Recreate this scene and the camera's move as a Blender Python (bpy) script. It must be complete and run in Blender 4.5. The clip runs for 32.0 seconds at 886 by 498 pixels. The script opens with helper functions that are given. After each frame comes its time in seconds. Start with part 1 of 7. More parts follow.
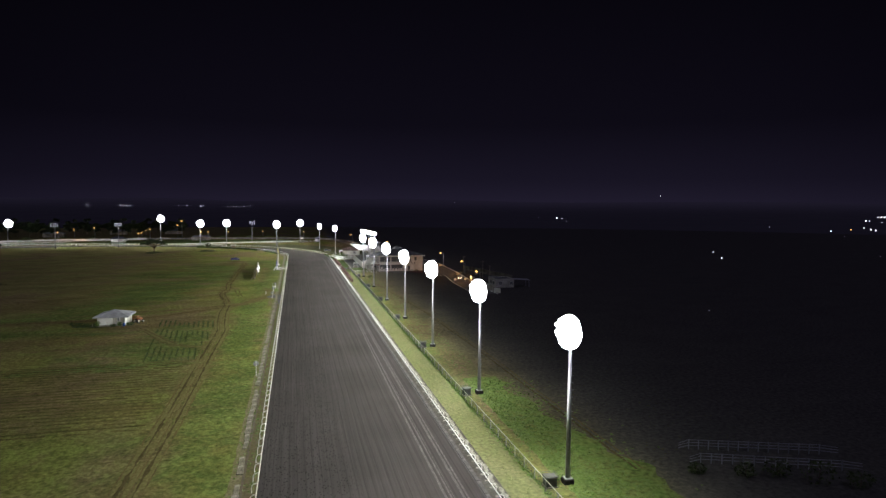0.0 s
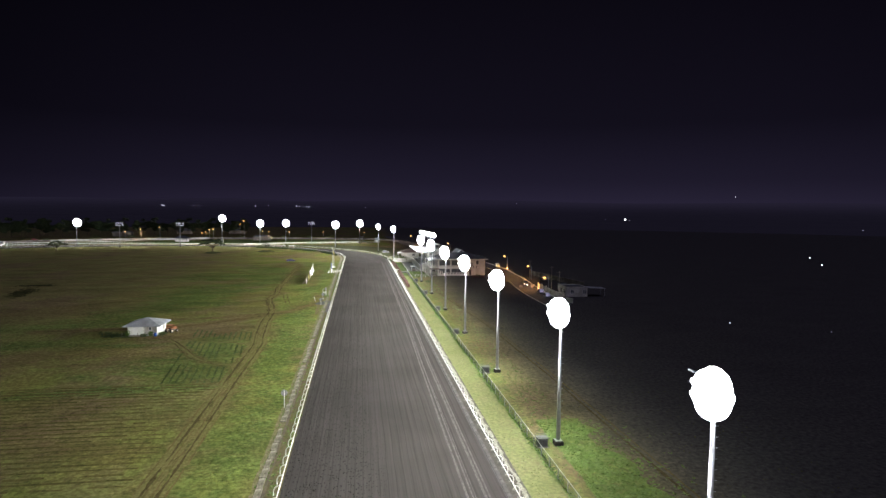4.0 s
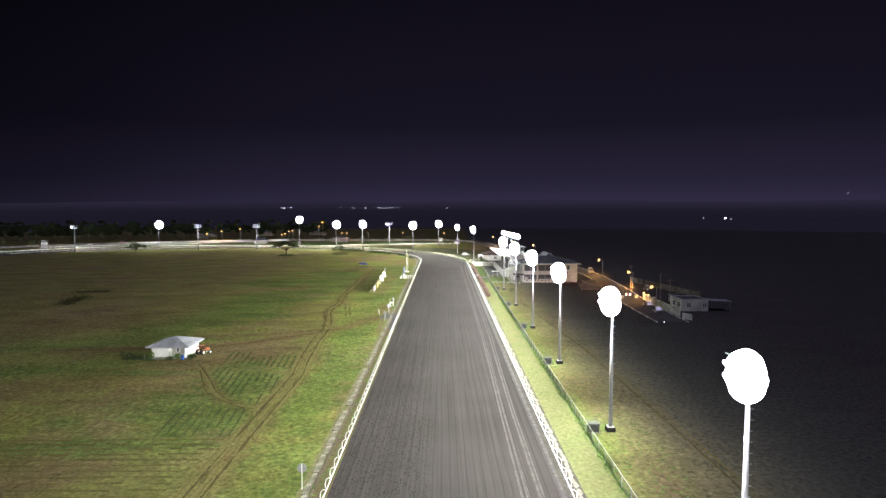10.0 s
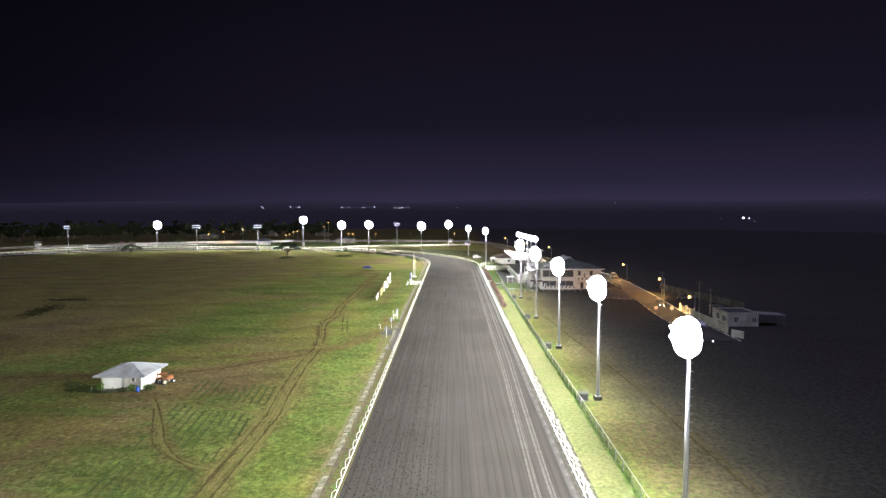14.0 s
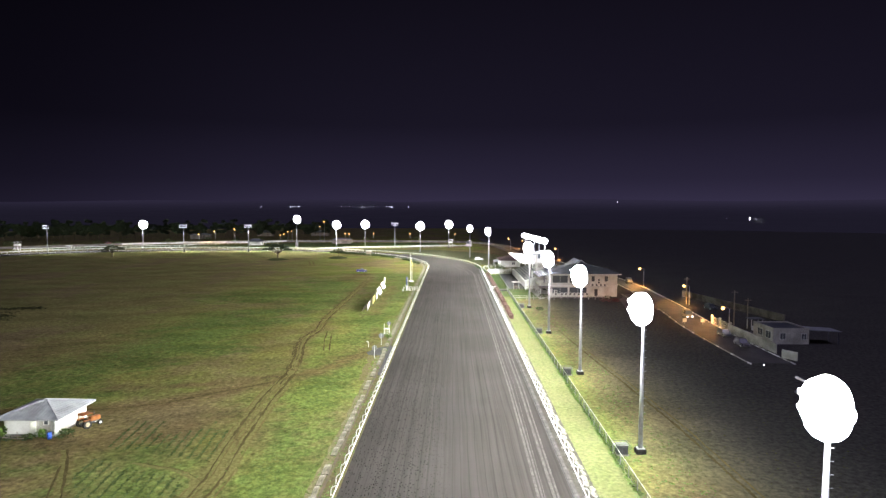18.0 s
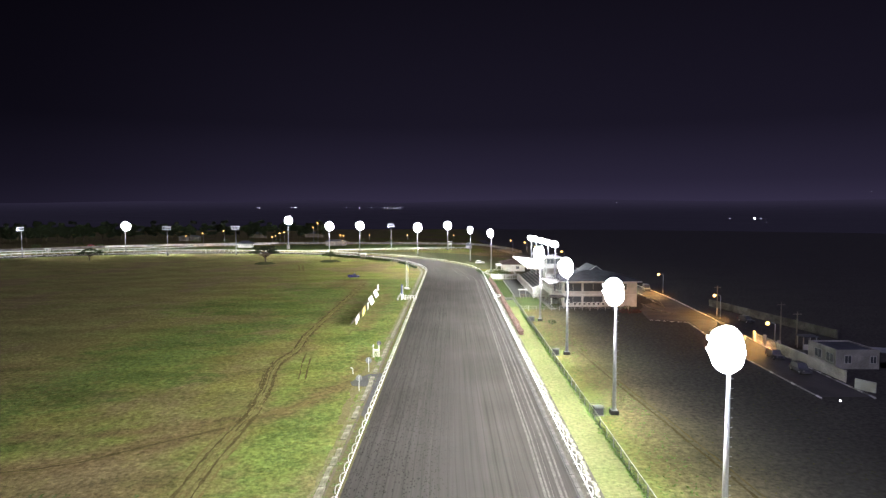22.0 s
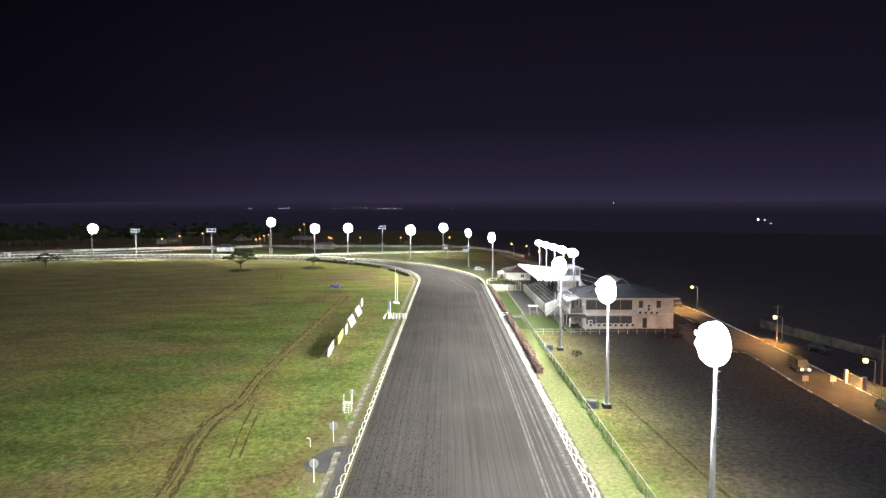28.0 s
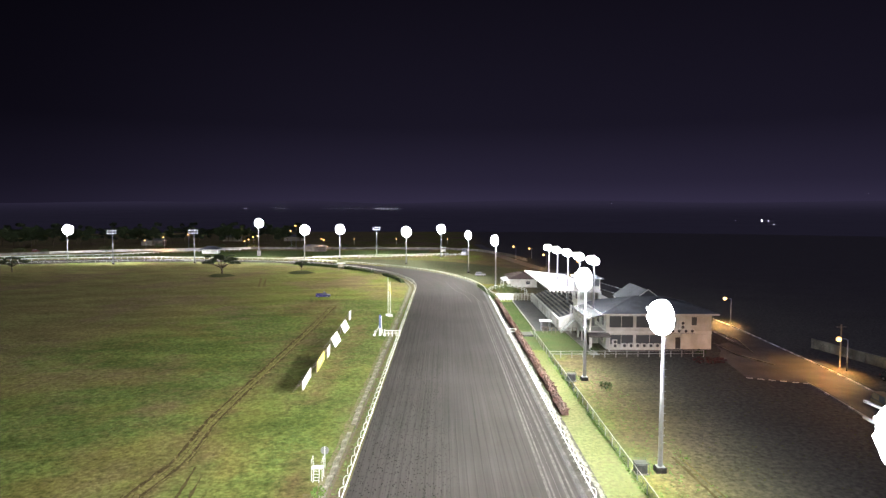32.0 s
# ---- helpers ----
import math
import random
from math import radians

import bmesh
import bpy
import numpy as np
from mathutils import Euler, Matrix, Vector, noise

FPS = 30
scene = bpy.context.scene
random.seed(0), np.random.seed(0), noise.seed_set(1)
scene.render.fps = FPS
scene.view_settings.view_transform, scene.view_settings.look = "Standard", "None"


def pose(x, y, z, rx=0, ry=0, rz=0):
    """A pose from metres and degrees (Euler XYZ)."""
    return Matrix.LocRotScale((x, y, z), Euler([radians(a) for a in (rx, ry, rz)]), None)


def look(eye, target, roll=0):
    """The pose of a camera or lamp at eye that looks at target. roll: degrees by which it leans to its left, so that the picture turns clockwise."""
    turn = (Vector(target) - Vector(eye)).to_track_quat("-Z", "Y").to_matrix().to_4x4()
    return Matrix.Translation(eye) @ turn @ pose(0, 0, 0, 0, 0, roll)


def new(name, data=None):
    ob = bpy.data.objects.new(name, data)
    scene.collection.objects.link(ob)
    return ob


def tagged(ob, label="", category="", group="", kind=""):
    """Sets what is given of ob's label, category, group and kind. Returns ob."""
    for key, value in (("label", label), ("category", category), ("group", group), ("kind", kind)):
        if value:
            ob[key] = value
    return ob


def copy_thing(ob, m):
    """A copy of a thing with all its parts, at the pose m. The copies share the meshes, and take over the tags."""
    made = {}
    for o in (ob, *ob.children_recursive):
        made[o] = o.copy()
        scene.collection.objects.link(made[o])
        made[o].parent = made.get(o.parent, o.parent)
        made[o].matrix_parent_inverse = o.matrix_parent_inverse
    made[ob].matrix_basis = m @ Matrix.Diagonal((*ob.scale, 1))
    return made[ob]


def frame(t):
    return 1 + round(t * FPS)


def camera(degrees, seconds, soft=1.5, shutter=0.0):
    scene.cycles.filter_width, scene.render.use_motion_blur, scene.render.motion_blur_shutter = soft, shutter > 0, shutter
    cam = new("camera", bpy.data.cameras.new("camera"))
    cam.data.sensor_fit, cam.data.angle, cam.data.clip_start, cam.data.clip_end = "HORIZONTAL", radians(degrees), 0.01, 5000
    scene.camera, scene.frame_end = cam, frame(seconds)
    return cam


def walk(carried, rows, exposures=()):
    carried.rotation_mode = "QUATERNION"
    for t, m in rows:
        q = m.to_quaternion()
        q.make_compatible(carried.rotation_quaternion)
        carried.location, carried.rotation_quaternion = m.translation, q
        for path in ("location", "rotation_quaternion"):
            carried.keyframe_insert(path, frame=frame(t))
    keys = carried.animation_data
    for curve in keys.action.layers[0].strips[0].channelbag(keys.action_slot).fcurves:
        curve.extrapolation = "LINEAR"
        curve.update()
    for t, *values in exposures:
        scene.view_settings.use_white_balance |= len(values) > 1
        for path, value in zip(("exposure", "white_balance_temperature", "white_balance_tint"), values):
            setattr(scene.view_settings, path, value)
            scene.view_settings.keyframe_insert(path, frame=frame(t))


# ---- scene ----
cam = camera(70.9, 32.0, soft=1.4)
PATH = [
    (0, (3.882, 0.596, 28.17), (4.343, 2.537, 28.04), 0.4),
    (0.5, (4.49, 3.164, 28.105), (4.922, 5.112, 27.976), 0.4),
    (1, (5.086, 5.696, 28.044), (5.483, 7.652, 27.914), 0.4),
    (1.5, (5.669, 8.195, 28.011), (6.029, 10.158, 27.881), 0.4),
    (2, (6.153, 10.666, 27.978), (6.484, 12.635, 27.848), 0.4),
    (2.5, (6.526, 13.111, 27.932), (6.832, 15.083, 27.802), 0.5),
    (3, (6.802, 15.551, 27.858), (7.089, 17.525, 27.727), 0.2),
    (3.5, (7.218, 18.022, 27.826), (7.495, 19.998, 27.696), 0.4),
    (5.5, (8.746, 28.142, 27.59), (8.96, 30.127, 27.461), 0.3),
    (6, (9.065, 30.563, 27.507), (9.25, 32.55, 27.378), 0.2),
    (6.5, (9.458, 32.913, 27.369), (9.6, 34.903, 27.24), 0.2),
    (7, (9.83, 35.289, 27.246), (9.933, 37.282, 27.116), 0.2),
    (7.5, (10.17, 37.685, 27.122), (10.235, 39.68, 26.992), 0.1),
    (8, (10.488, 40.075, 26.994), (10.526, 42.07, 26.866), 0.1),
    (8.5, (10.774, 42.418, 26.894), (10.801, 44.414, 26.765), 0.1),
    (9, (10.9, 44.806, 26.834), (10.921, 46.802, 26.705), 0.1),
    (9.5, (10.858, 47.211, 26.782), (10.869, 49.207, 26.653), 0.1),
    (10, (10.776, 49.659, 26.747), (10.776, 51.655, 26.619), 0.0),
    (10.5, (10.706, 52.181, 26.747), (10.695, 54.177, 26.618), 0.1),
    (11, (10.699, 54.722, 26.749), (10.681, 56.718, 26.621), 0.1),
    (13, (10.678, 64.972, 26.804), (10.649, 66.968, 26.676), 0.1),
    (14, (10.583, 69.939, 26.782), (10.552, 71.935, 26.653), 0.0),
    (16.5, (10.605, 82.442, 26.63), (10.573, 84.437, 26.501), 0.1),
    (17, (10.647, 84.956, 26.605), (10.613, 86.952, 26.476), 0.1),
    (18, (10.656, 89.938, 26.437), (10.623, 91.934, 26.307), 0.1),
    (19, (10.587, 94.937, 26.276), (10.555, 96.933, 26.147), 0.1),
    (20, (10.435, 99.923, 26.238), (10.405, 101.919, 26.109), 0.1),
    (21, (10.296, 104.907, 26.224), (10.268, 106.903, 26.095), -0.0),
    (22, (10.179, 109.838, 26.228), (10.151, 111.834, 26.1), -0.0),
    (23, (10.078, 114.752, 26.235), (10.055, 116.748, 26.107), 0.1),
    (24, (10.082, 119.697, 26.292), (10.064, 121.693, 26.164), 0.1),
    (25, (9.935, 124.736, 26.283), (9.918, 126.732, 26.155), 0.0),
    (25.5, (9.873, 127.23, 26.286), (9.858, 129.225, 26.159), 0.0),
    (27.5, (9.691, 137.076, 26.341), (9.679, 139.072, 26.215), 0.0),
    (28, (9.651, 139.563, 26.348), (9.639, 141.559, 26.222), 0.0),
    (29, (9.601, 144.635, 26.322), (9.59, 146.631, 26.196), 0.1),
    (30, (9.42, 149.697, 26.317), (9.41, 151.693, 26.191), 0.0),
    (31, (9.282, 154.73, 26.356), (9.274, 156.726, 26.232), 0.0),
    (32, (9.038, 159.681, 26.406), (9.036, 161.677, 26.281), 0.1),
]
walk(cam, [(t, look(eye, target, roll)) for t, eye, target, roll in PATH], exposures=[(0, 0.2), (3, 0.6), (6, 0.9), (9, 1.25), (13, 1.45), (19, 1.45), (32, 1.4)])

# ---- world and large lights ----
NIGHT = bpy.data.worlds.new("night")
scene.world = NIGHT
NIGHT.use_nodes = True
_n = NIGHT.node_tree.nodes
_l = NIGHT.node_tree.links
_tc = _n.new("ShaderNodeTexCoord")
_sep = _n.new("ShaderNodeSeparateXYZ")
_ramp = _n.new("ShaderNodeValToRGB")
_ramp.color_ramp.elements[0].position = 0.0
_ramp.color_ramp.elements[0].color = (0.0100, 0.0082, 0.0178, 1)
_ramp.color_ramp.elements[1].position = 0.42
_low = _ramp.color_ramp.elements.new(0.045)
_low.color = (0.0060, 0.0049, 0.0108, 1)
_mid = _ramp.color_ramp.elements.new(0.13)
_mid.color = (0.0028, 0.0023, 0.0050, 1)
_ramp.color_ramp.elements[3].color = (0.0010, 0.0008, 0.0016, 1)
_l.new(_tc.outputs["Generated"], _sep.inputs[0])
_l.new(_sep.outputs["Z"], _ramp.inputs[0])
# the sky glows a little more over the lit grandstand and town than over the dark land
_dot = _n.new("ShaderNodeVectorMath")
_dot.operation = "DOT_PRODUCT"
_dot.inputs[1].default_value = (0.26, 0.966, 0.0)
_l.new(_tc.outputs["Generated"], _dot.inputs[0])
_dome = _n.new("ShaderNodeMapRange")
_dome.interpolation_type = "SMOOTHSTEP"
_dome.inputs["From Min"].default_value, _dome.inputs["From Max"].default_value = 0.58, 1.0
_dome.inputs["To Min"].default_value, _dome.inputs["To Max"].default_value = 0.47, 1.3
_l.new(_dot.outputs["Value"], _dome.inputs["Value"])
_l.new(_ramp.outputs[0], _n["Background"].inputs[0])
_l.new(_dome.outputs[0], _n["Background"].inputs[1])

POLE_X = 31.0
POLE_YS = [58.4, 90.2, 123.3, 156.2, 188.4, 221.2, 255.2]
# lit poles round the bend: x, y, height of the lamps, heading of the lamps in degrees
BEND_POLES = [(-188.7, 486, 15.6, -60), (-97, 516, 18.6, -95), (-64.5, 488, 15.6, -100), (-46.5, 492, 15.8, -110),
              (-9.2, 463, 15.6, -130), (7.5, 508, 15.6, -125), (19.5, 421, 15.6, -150), (26.7, 370, 15.9, 180)]
# poles on the infield side of the back straight, whose lamps face away from the straight
BACK_POLES = [(-220.5, 440, 15.6, 120), (-150.5, 459, 15.4, 95), (-114, 466, 15.4, 88), (-30, 522, 15.6, 70)]
STAND_POLES = [(39.0, 283, 16.8, 180), (39.2, 297, 16.6, 180), (39.4, 311, 16.4, 180), (39.4, 325, 16.2, 180), (39.5, 339, 16.0, 180)]


def area_light(name, place, aim, watts, size_x, size_y, colour=(0.97, 0.98, 0.97), spread=180):
    data = bpy.data.lights.new(name, "AREA")
    data.energy, data.shape, data.size, data.size_y, data.color = watts, "RECTANGLE", size_x, size_y, colour
    data.spread = radians(spread)
    ob = new(name, data)
    ob.matrix_world = look(place, aim)
    return ob


def pole_lights(x, y, z, heading, watts, drop, spill, radius=0.7):
    dx, dy = math.cos(radians(heading)), math.sin(radians(heading))
    for swing in (-36, 36):
        ax, ay = math.cos(radians(heading + swing)), math.sin(radians(heading + swing))
        px, py = x + 2.4 * dx - 0.7 * math.sin(radians(swing)) * dy, y + 2.4 * dy + 0.7 * math.sin(radians(swing)) * dx
        area_light("floodlight_glow", (px, py, z), (px + 17 * ax, py + 17 * ay, z - drop), watts * 0.50, 2.6, 1.3, spread=132)
    area_light("floodlight_spill", (x + 2.6 * dx, y + 2.6 * dy, z - 2.5), (x + 7.6 * dx, y + 7.6 * dy, z - 12.5), spill, 2 * radius, 2 * radius)


for y in POLE_YS:
    pole_lights(POLE_X, y, 15.6, 180, 15000, 1.7, 3700)
for x, y, z, a in BEND_POLES:
    pole_lights(x, y, z, a, 30000, 2.2, 600, 1.0)
for x, y, z, a in BACK_POLES:
    dx, dy = math.cos(radians(a)), math.sin(radians(a))
    area_light("floodlight_glow", (x + 0.85 * dx, y + 0.85 * dy, z), (x + 17 * dx, y + 17 * dy, z - 10), 8000, 4.6, 1.3)
for x, y, z, a in STAND_POLES:
    pole_lights(x, y, z, a, 7500, 2.0, 250)

# violet sun added as fill, in place of lamp glare over the dark land
fill_sun = new("moonlight", bpy.data.lights.new("moonlight", "SUN"))
fill_sun.data.energy, fill_sun.data.angle, fill_sun.data.color = 0.26, radians(12), (0.58, 0.54, 1.0)
fill_sun.matrix_world = look((0, 0, 100), (-25, 40, 0))

# ---- helpers for meshes ----
class Shape:
    """Vertices and faces of one mesh."""

    def __init__(self):
        self.v, self.f = [], []

    def add(self, verts, faces):
        k = len(self.v)
        self.v += [tuple(p) for p in verts]
        self.f += [tuple(i + k for i in face) for face in faces]
        return self

    def box(self, x, y, z, sx, sy, sz, turn=0.0, cut=0.0):
        """A box on the height z, centred on x, y; cut: width of the chamfer round its upright and top edges."""
        c, s = math.cos(radians(turn)), math.sin(radians(turn))
        hx, hy = sx / 2, sy / 2
        if cut <= 0:
            ring = [(-hx, -hy), (hx, -hy), (hx, hy), (-hx, hy)]
            levels = [(z, 0), (z + sz, 0)]
        else:
            ring = [(-hx + cut, -hy), (hx - cut, -hy), (hx, -hy + cut), (hx, hy - cut), (hx - cut, hy), (-hx + cut, hy), (-hx, hy - cut), (-hx, -hy + cut)]
            levels = [(z, 0), (z + sz - cut, 0), (z + sz, cut)]
        n = len(ring)
        verts = []
        for h, inset in levels:
            kx, ky = (hx - inset) / hx, (hy - inset) / hy
            for px, py in ring:
                px, py = px * kx, py * ky
                verts.append((x + px * c - py * s, y + px * s + py * c, h))
        faces = [tuple(range(n - 1, -1, -1))]
        for lv in range(len(levels) - 1):
            for i in range(n):
                j = (i + 1) % n
                faces.append((lv * n + i, lv * n + j, lv * n + n + j, lv * n + n + i))
        top = (len(levels) - 1) * n
        faces.append(tuple(range(top, top + n)))
        return self.add(verts, faces)

    def bar(self, p, q, r0, r1=None, n=8, caps=True):
        """A round bar from p to q."""
        r1 = r0 if r1 is None else r1
        p, q = Vector(p), Vector(q)
        d = (q - p).normalized()
        a = d.orthogonal().normalized()
        b = d.cross(a)
        verts = []
        for o, r in ((p, r0), (q, r1)):
            for i in range(n):
                t = 2 * math.pi * i / n
                verts.append(o + a * (r * math.cos(t)) + b * (r * math.sin(t)))
        faces = [(i, (i + 1) % n, n + (i + 1) % n, n + i) for i in range(n)]
        if caps:
            faces += [tuple(range(n - 1, -1, -1)), tuple(range(n, 2 * n))]
        return self.add(verts, faces)

    def tube(self, pts, r, n=6):
        """A bent tube through the points."""
        pts = [Vector(p) for p in pts]
        verts, faces = [], []
        for i, p in enumerate(pts):
            d = (pts[min(i + 1, len(pts) - 1)] - pts[max(i - 1, 0)]).normalized()
            a = d.cross(Vector((0, 0, 1)))
            a = a.normalized() if a.length > 0.05 else d.cross(Vector((0, 1, 0))).normalized()
            b = a.cross(d)
            for k in range(n):
                t = 2 * math.pi * k / n
                verts.append(p + a * (r * math.cos(t)) + b * (r * math.sin(t)))
        for i in range(len(pts) - 1):
            for k in range(n):
                faces.append((i * n + k, i * n + (k + 1) % n, i * n + n + (k + 1) % n, i * n + n + k))
        faces += [tuple(range(n)), tuple(range(len(verts) - 1, len(verts) - n - 1, -1))]
        return self.add(verts, faces)

    def prism(self, ring, z0, z1):
        n = len(ring)
        verts = [(x, y, z0) for x, y in ring] + [(x, y, z1) for x, y in ring]
        faces = [(i, (i + 1) % n, n + (i + 1) % n, n + i) for i in range(n)]
        return self.add(verts, faces + [tuple(range(n - 1, -1, -1)), tuple(range(n, 2 * n))])

    def slab(self, quad, thick):
        """A sheet of four corners with a thickness downwards along its normal."""
        q = [Vector(p) for p in quad]
        nrm = (q[1] - q[0]).cross(q[3] - q[0]).normalized()
        low = [p - nrm * thick for p in q]
        return self.add(q + low, [(0, 1, 2, 3), (7, 6, 5, 4), (0, 4, 5, 1), (1, 5, 6, 2), (2, 6, 7, 3), (3, 7, 4, 0)])

    def dome(self, centre, axis, r, depth, n=10, rings=3):
        """A bulging disc."""
        c, d = Vector(centre), Vector(axis).normalized()
        a = d.orthogonal().normalized()
        b = d.cross(a)
        verts, faces = [], []
        for k in range(rings):
            t = 0.5 * math.pi * k / rings
            for i in range(n):
                u = 2 * math.pi * i / n
                verts.append(c + d * (depth * math.sin(t)) + (a * math.cos(u) + b * math.sin(u)) * (r * math.cos(t)))
        verts.append(c + d * depth)
        for k in range(rings - 1):
            for i in range(n):
                faces.append((k * n + i, k * n + (i + 1) % n, k * n + n + (i + 1) % n, k * n + n + i))
        top = rings * n
        faces += [((rings - 1) * n + i, (rings - 1) * n + (i + 1) % n, top) for i in range(n)]
        return self.add(verts, faces)

    def mesh(self, name, material, smooth=False):
        me = bpy.data.meshes.new(name)
        me.from_pydata(self.v, [], self.f)
        me.materials.append(material)
        if smooth:
            me.polygons.foreach_set("use_smooth", [True] * len(me.polygons))
        me.update()
        return me


def thing(name, x, y, z, label, category, group="", kind="", turn=0.0):
    """An Empty at the base of a thing."""
    ob = new(name)
    ob.empty_display_size = 0.3
    ob.matrix_basis = pose(x, y, z, 0, 0, turn)
    return tagged(ob, label, category, group, kind)


def part(name, shape, material, parent, label="", smooth=False):
    """One mesh object under a thing or a part; a Shape, or a mesh to share."""
    me = shape if isinstance(shape, bpy.types.Mesh) else shape.mesh(name, material, smooth)
    ob = new(name, me)
    ob.parent = parent
    return tagged(ob, label)


def solid(name, shape, material, label, category, group="", kind="", at=(0, 0, 0), turn=0.0, smooth=False):
    """A thing of one mesh."""
    ob = new(name, shape.mesh(name, material, smooth))
    ob.matrix_basis = pose(*at, 0, 0, turn)
    return tagged(ob, label, category, group, kind)


# ---- materials ----
def mat(name, c1, c2, scale=1.0, rough=0.8, metal=0.0, bump=0.2, fine=12.0, spread=0.25, stretch=(1, 1, 1), coords="Object", fine_amount=0.35, spec=0.2):
    """Two colours mixed by large noise, with fine grain in value and relief."""
    m = bpy.data.materials.new(name)
    m.use_nodes = True
    n, l = m.node_tree.nodes, m.node_tree.links
    bsdf = n["Principled BSDF"]
    tc, mp = n.new("ShaderNodeTexCoord"), n.new("ShaderNodeMapping")
    mp.inputs["Scale"].default_value = stretch
    l.new(tc.outputs[coords], mp.inputs[0])
    big, small = n.new("ShaderNodeTexNoise"), n.new("ShaderNodeTexNoise")
    big.inputs["Scale"].default_value, big.inputs["Detail"].default_value = scale, 6
    small.inputs["Scale"].default_value, small.inputs["Detail"].default_value = fine, 4
    l.new(mp.outputs[0], big.inputs["Vector"])
    l.new(mp.outputs[0], small.inputs["Vector"])
    ramp = n.new("ShaderNodeMapRange")
    ramp.inputs["From Min"].default_value, ramp.inputs["From Max"].default_value = 0.5 - spread / 2, 0.5 + spread / 2
    l.new(big.outputs["Fac"], ramp.inputs["Value"])
    mix = n.new("ShaderNodeMix")
    mix.data_type = "RGBA"
    mix.inputs["A"].default_value, mix.inputs["B"].default_value = (*c1, 1), (*c2, 1)
    l.new(ramp.outputs[0], mix.inputs["Factor"])
    grain = n.new("ShaderNodeMapRange")
    grain.inputs["From Min"].default_value, grain.inputs["From Max"].default_value = 0.3, 0.7
    grain.inputs["To Min"].default_value, grain.inputs["To Max"].default_value = 1 - fine_amount, 1 + fine_amount
    l.new(small.outputs["Fac"], grain.inputs["Value"])
    mul = n.new("ShaderNodeVectorMath")
    mul.operation = "SCALE"
    l.new(mix.outputs["Result"], mul.inputs[0])
    l.new(grain.outputs[0], mul.inputs["Scale"])
    l.new(mul.outputs[0], bsdf.inputs["Base Color"])
    bsdf.inputs["Roughness"].default_value, bsdf.inputs["Metallic"].default_value = rough, metal
    bsdf.inputs["Specular IOR Level"].default_value = 0.5 if metal else (0.0 if rough >= 0.9 else spec)
    if bump:
        bp = n.new("ShaderNodeBump")
        bp.inputs["Strength"].default_value = bump
        bp.inputs["Distance"].default_value = 0.05
        l.new(small.outputs["Fac"], bp.inputs["Height"])
        l.new(bp.outputs[0], bsdf.inputs["Normal"])
    return m


def glow(name, colour, strength):
    m = bpy.data.materials.new(name)
    m.use_nodes = True
    bsdf = m.node_tree.nodes["Principled BSDF"]
    bsdf.inputs["Base Color"].default_value = (*colour, 1)
    bsdf.inputs["Emission Color"].default_value = (*colour, 1)
    bsdf.inputs["Emission Strength"].default_value = strength
    return m


def glass(name, tint=(0.11, 0.12, 0.13)):
    m = bpy.data.materials.new(name)
    m.use_nodes = True
    bsdf = m.node_tree.nodes["Principled BSDF"]
    bsdf.inputs["Base Color"].default_value = (*tint, 1)
    bsdf.inputs["Roughness"].default_value = 0.15
    return m


WHITE_PAINT = mat("white_paint", (0.80, 0.80, 0.78), (0.68, 0.67, 0.62), 1.3, 0.5, bump=0.05, fine_amount=0.08)
WHITE_WALL = mat("white_wall", (0.74, 0.74, 0.71), (0.56, 0.55, 0.50), 0.5, 0.85, bump=0.1, fine_amount=0.1)
OLD_WALL = mat("old_wall", (0.60, 0.58, 0.53), (0.38, 0.36, 0.32), 0.35, 0.9, bump=0.15)
STEEL = mat("galvanised_steel", (0.42, 0.43, 0.45), (0.32, 0.33, 0.35), 1.5, 0.5, 0.4, bump=0.04, fine_amount=0.1)
DARK_METAL = mat("dark_metal", (0.08, 0.08, 0.085), (0.05, 0.05, 0.055), 2, 0.5, 0.3, bump=0.05)
CONCRETE = mat("concrete", (0.36, 0.35, 0.32), (0.24, 0.23, 0.21), 0.8, 0.9, bump=0.4, fine=9)
PALE_CONCRETE = mat("pale_concrete", (0.25, 0.24, 0.215), (0.14, 0.135, 0.11), 0.9, 0.9, bump=0.6, fine=5, fine_amount=0.5)
SLAB = mat("drain_slab", (0.250, 0.236, 0.190), (0.120, 0.114, 0.076), 0.9, 0.95, bump=0.6, fine=4, fine_amount=0.5, coords="Generated")
GREY_SLAB = mat("grey_slab", (0.105, 0.100, 0.096), (0.07, 0.067, 0.064), 0.7, 0.95, bump=0.6, fine=4, fine_amount=0.4, coords="Generated")
ASPHALT = mat("asphalt", (0.055, 0.053, 0.052), (0.040, 0.039, 0.039), 0.5, 0.85, bump=0.3, fine=14)
ROAD = mat("road_asphalt", (0.085, 0.080, 0.074), (0.055, 0.052, 0.050), 0.25, 0.8, bump=0.3, fine=10)
ROOF = mat("metal_roof", (0.40, 0.42, 0.42), (0.28, 0.29, 0.29), 0.6, 0.55, 0.2, bump=0.05, fine_amount=0.12)
DARK_ROOF = mat("dark_roof", (0.085, 0.09, 0.10), (0.055, 0.06, 0.065), 0.6, 0.6, 0.2, bump=0.1)
BRIGHT_ROOF = mat("white_metal_roof", (0.80, 0.81, 0.82), (0.70, 0.71, 0.72), 0.4, 0.5, bump=0.05, fine_amount=0.06)
POLE_STEEL = mat("dull_pole_steel", (0.34, 0.34, 0.36), (0.28, 0.28, 0.30), 1.5, 0.65, 0.1, bump=0.04, fine_amount=0.1)
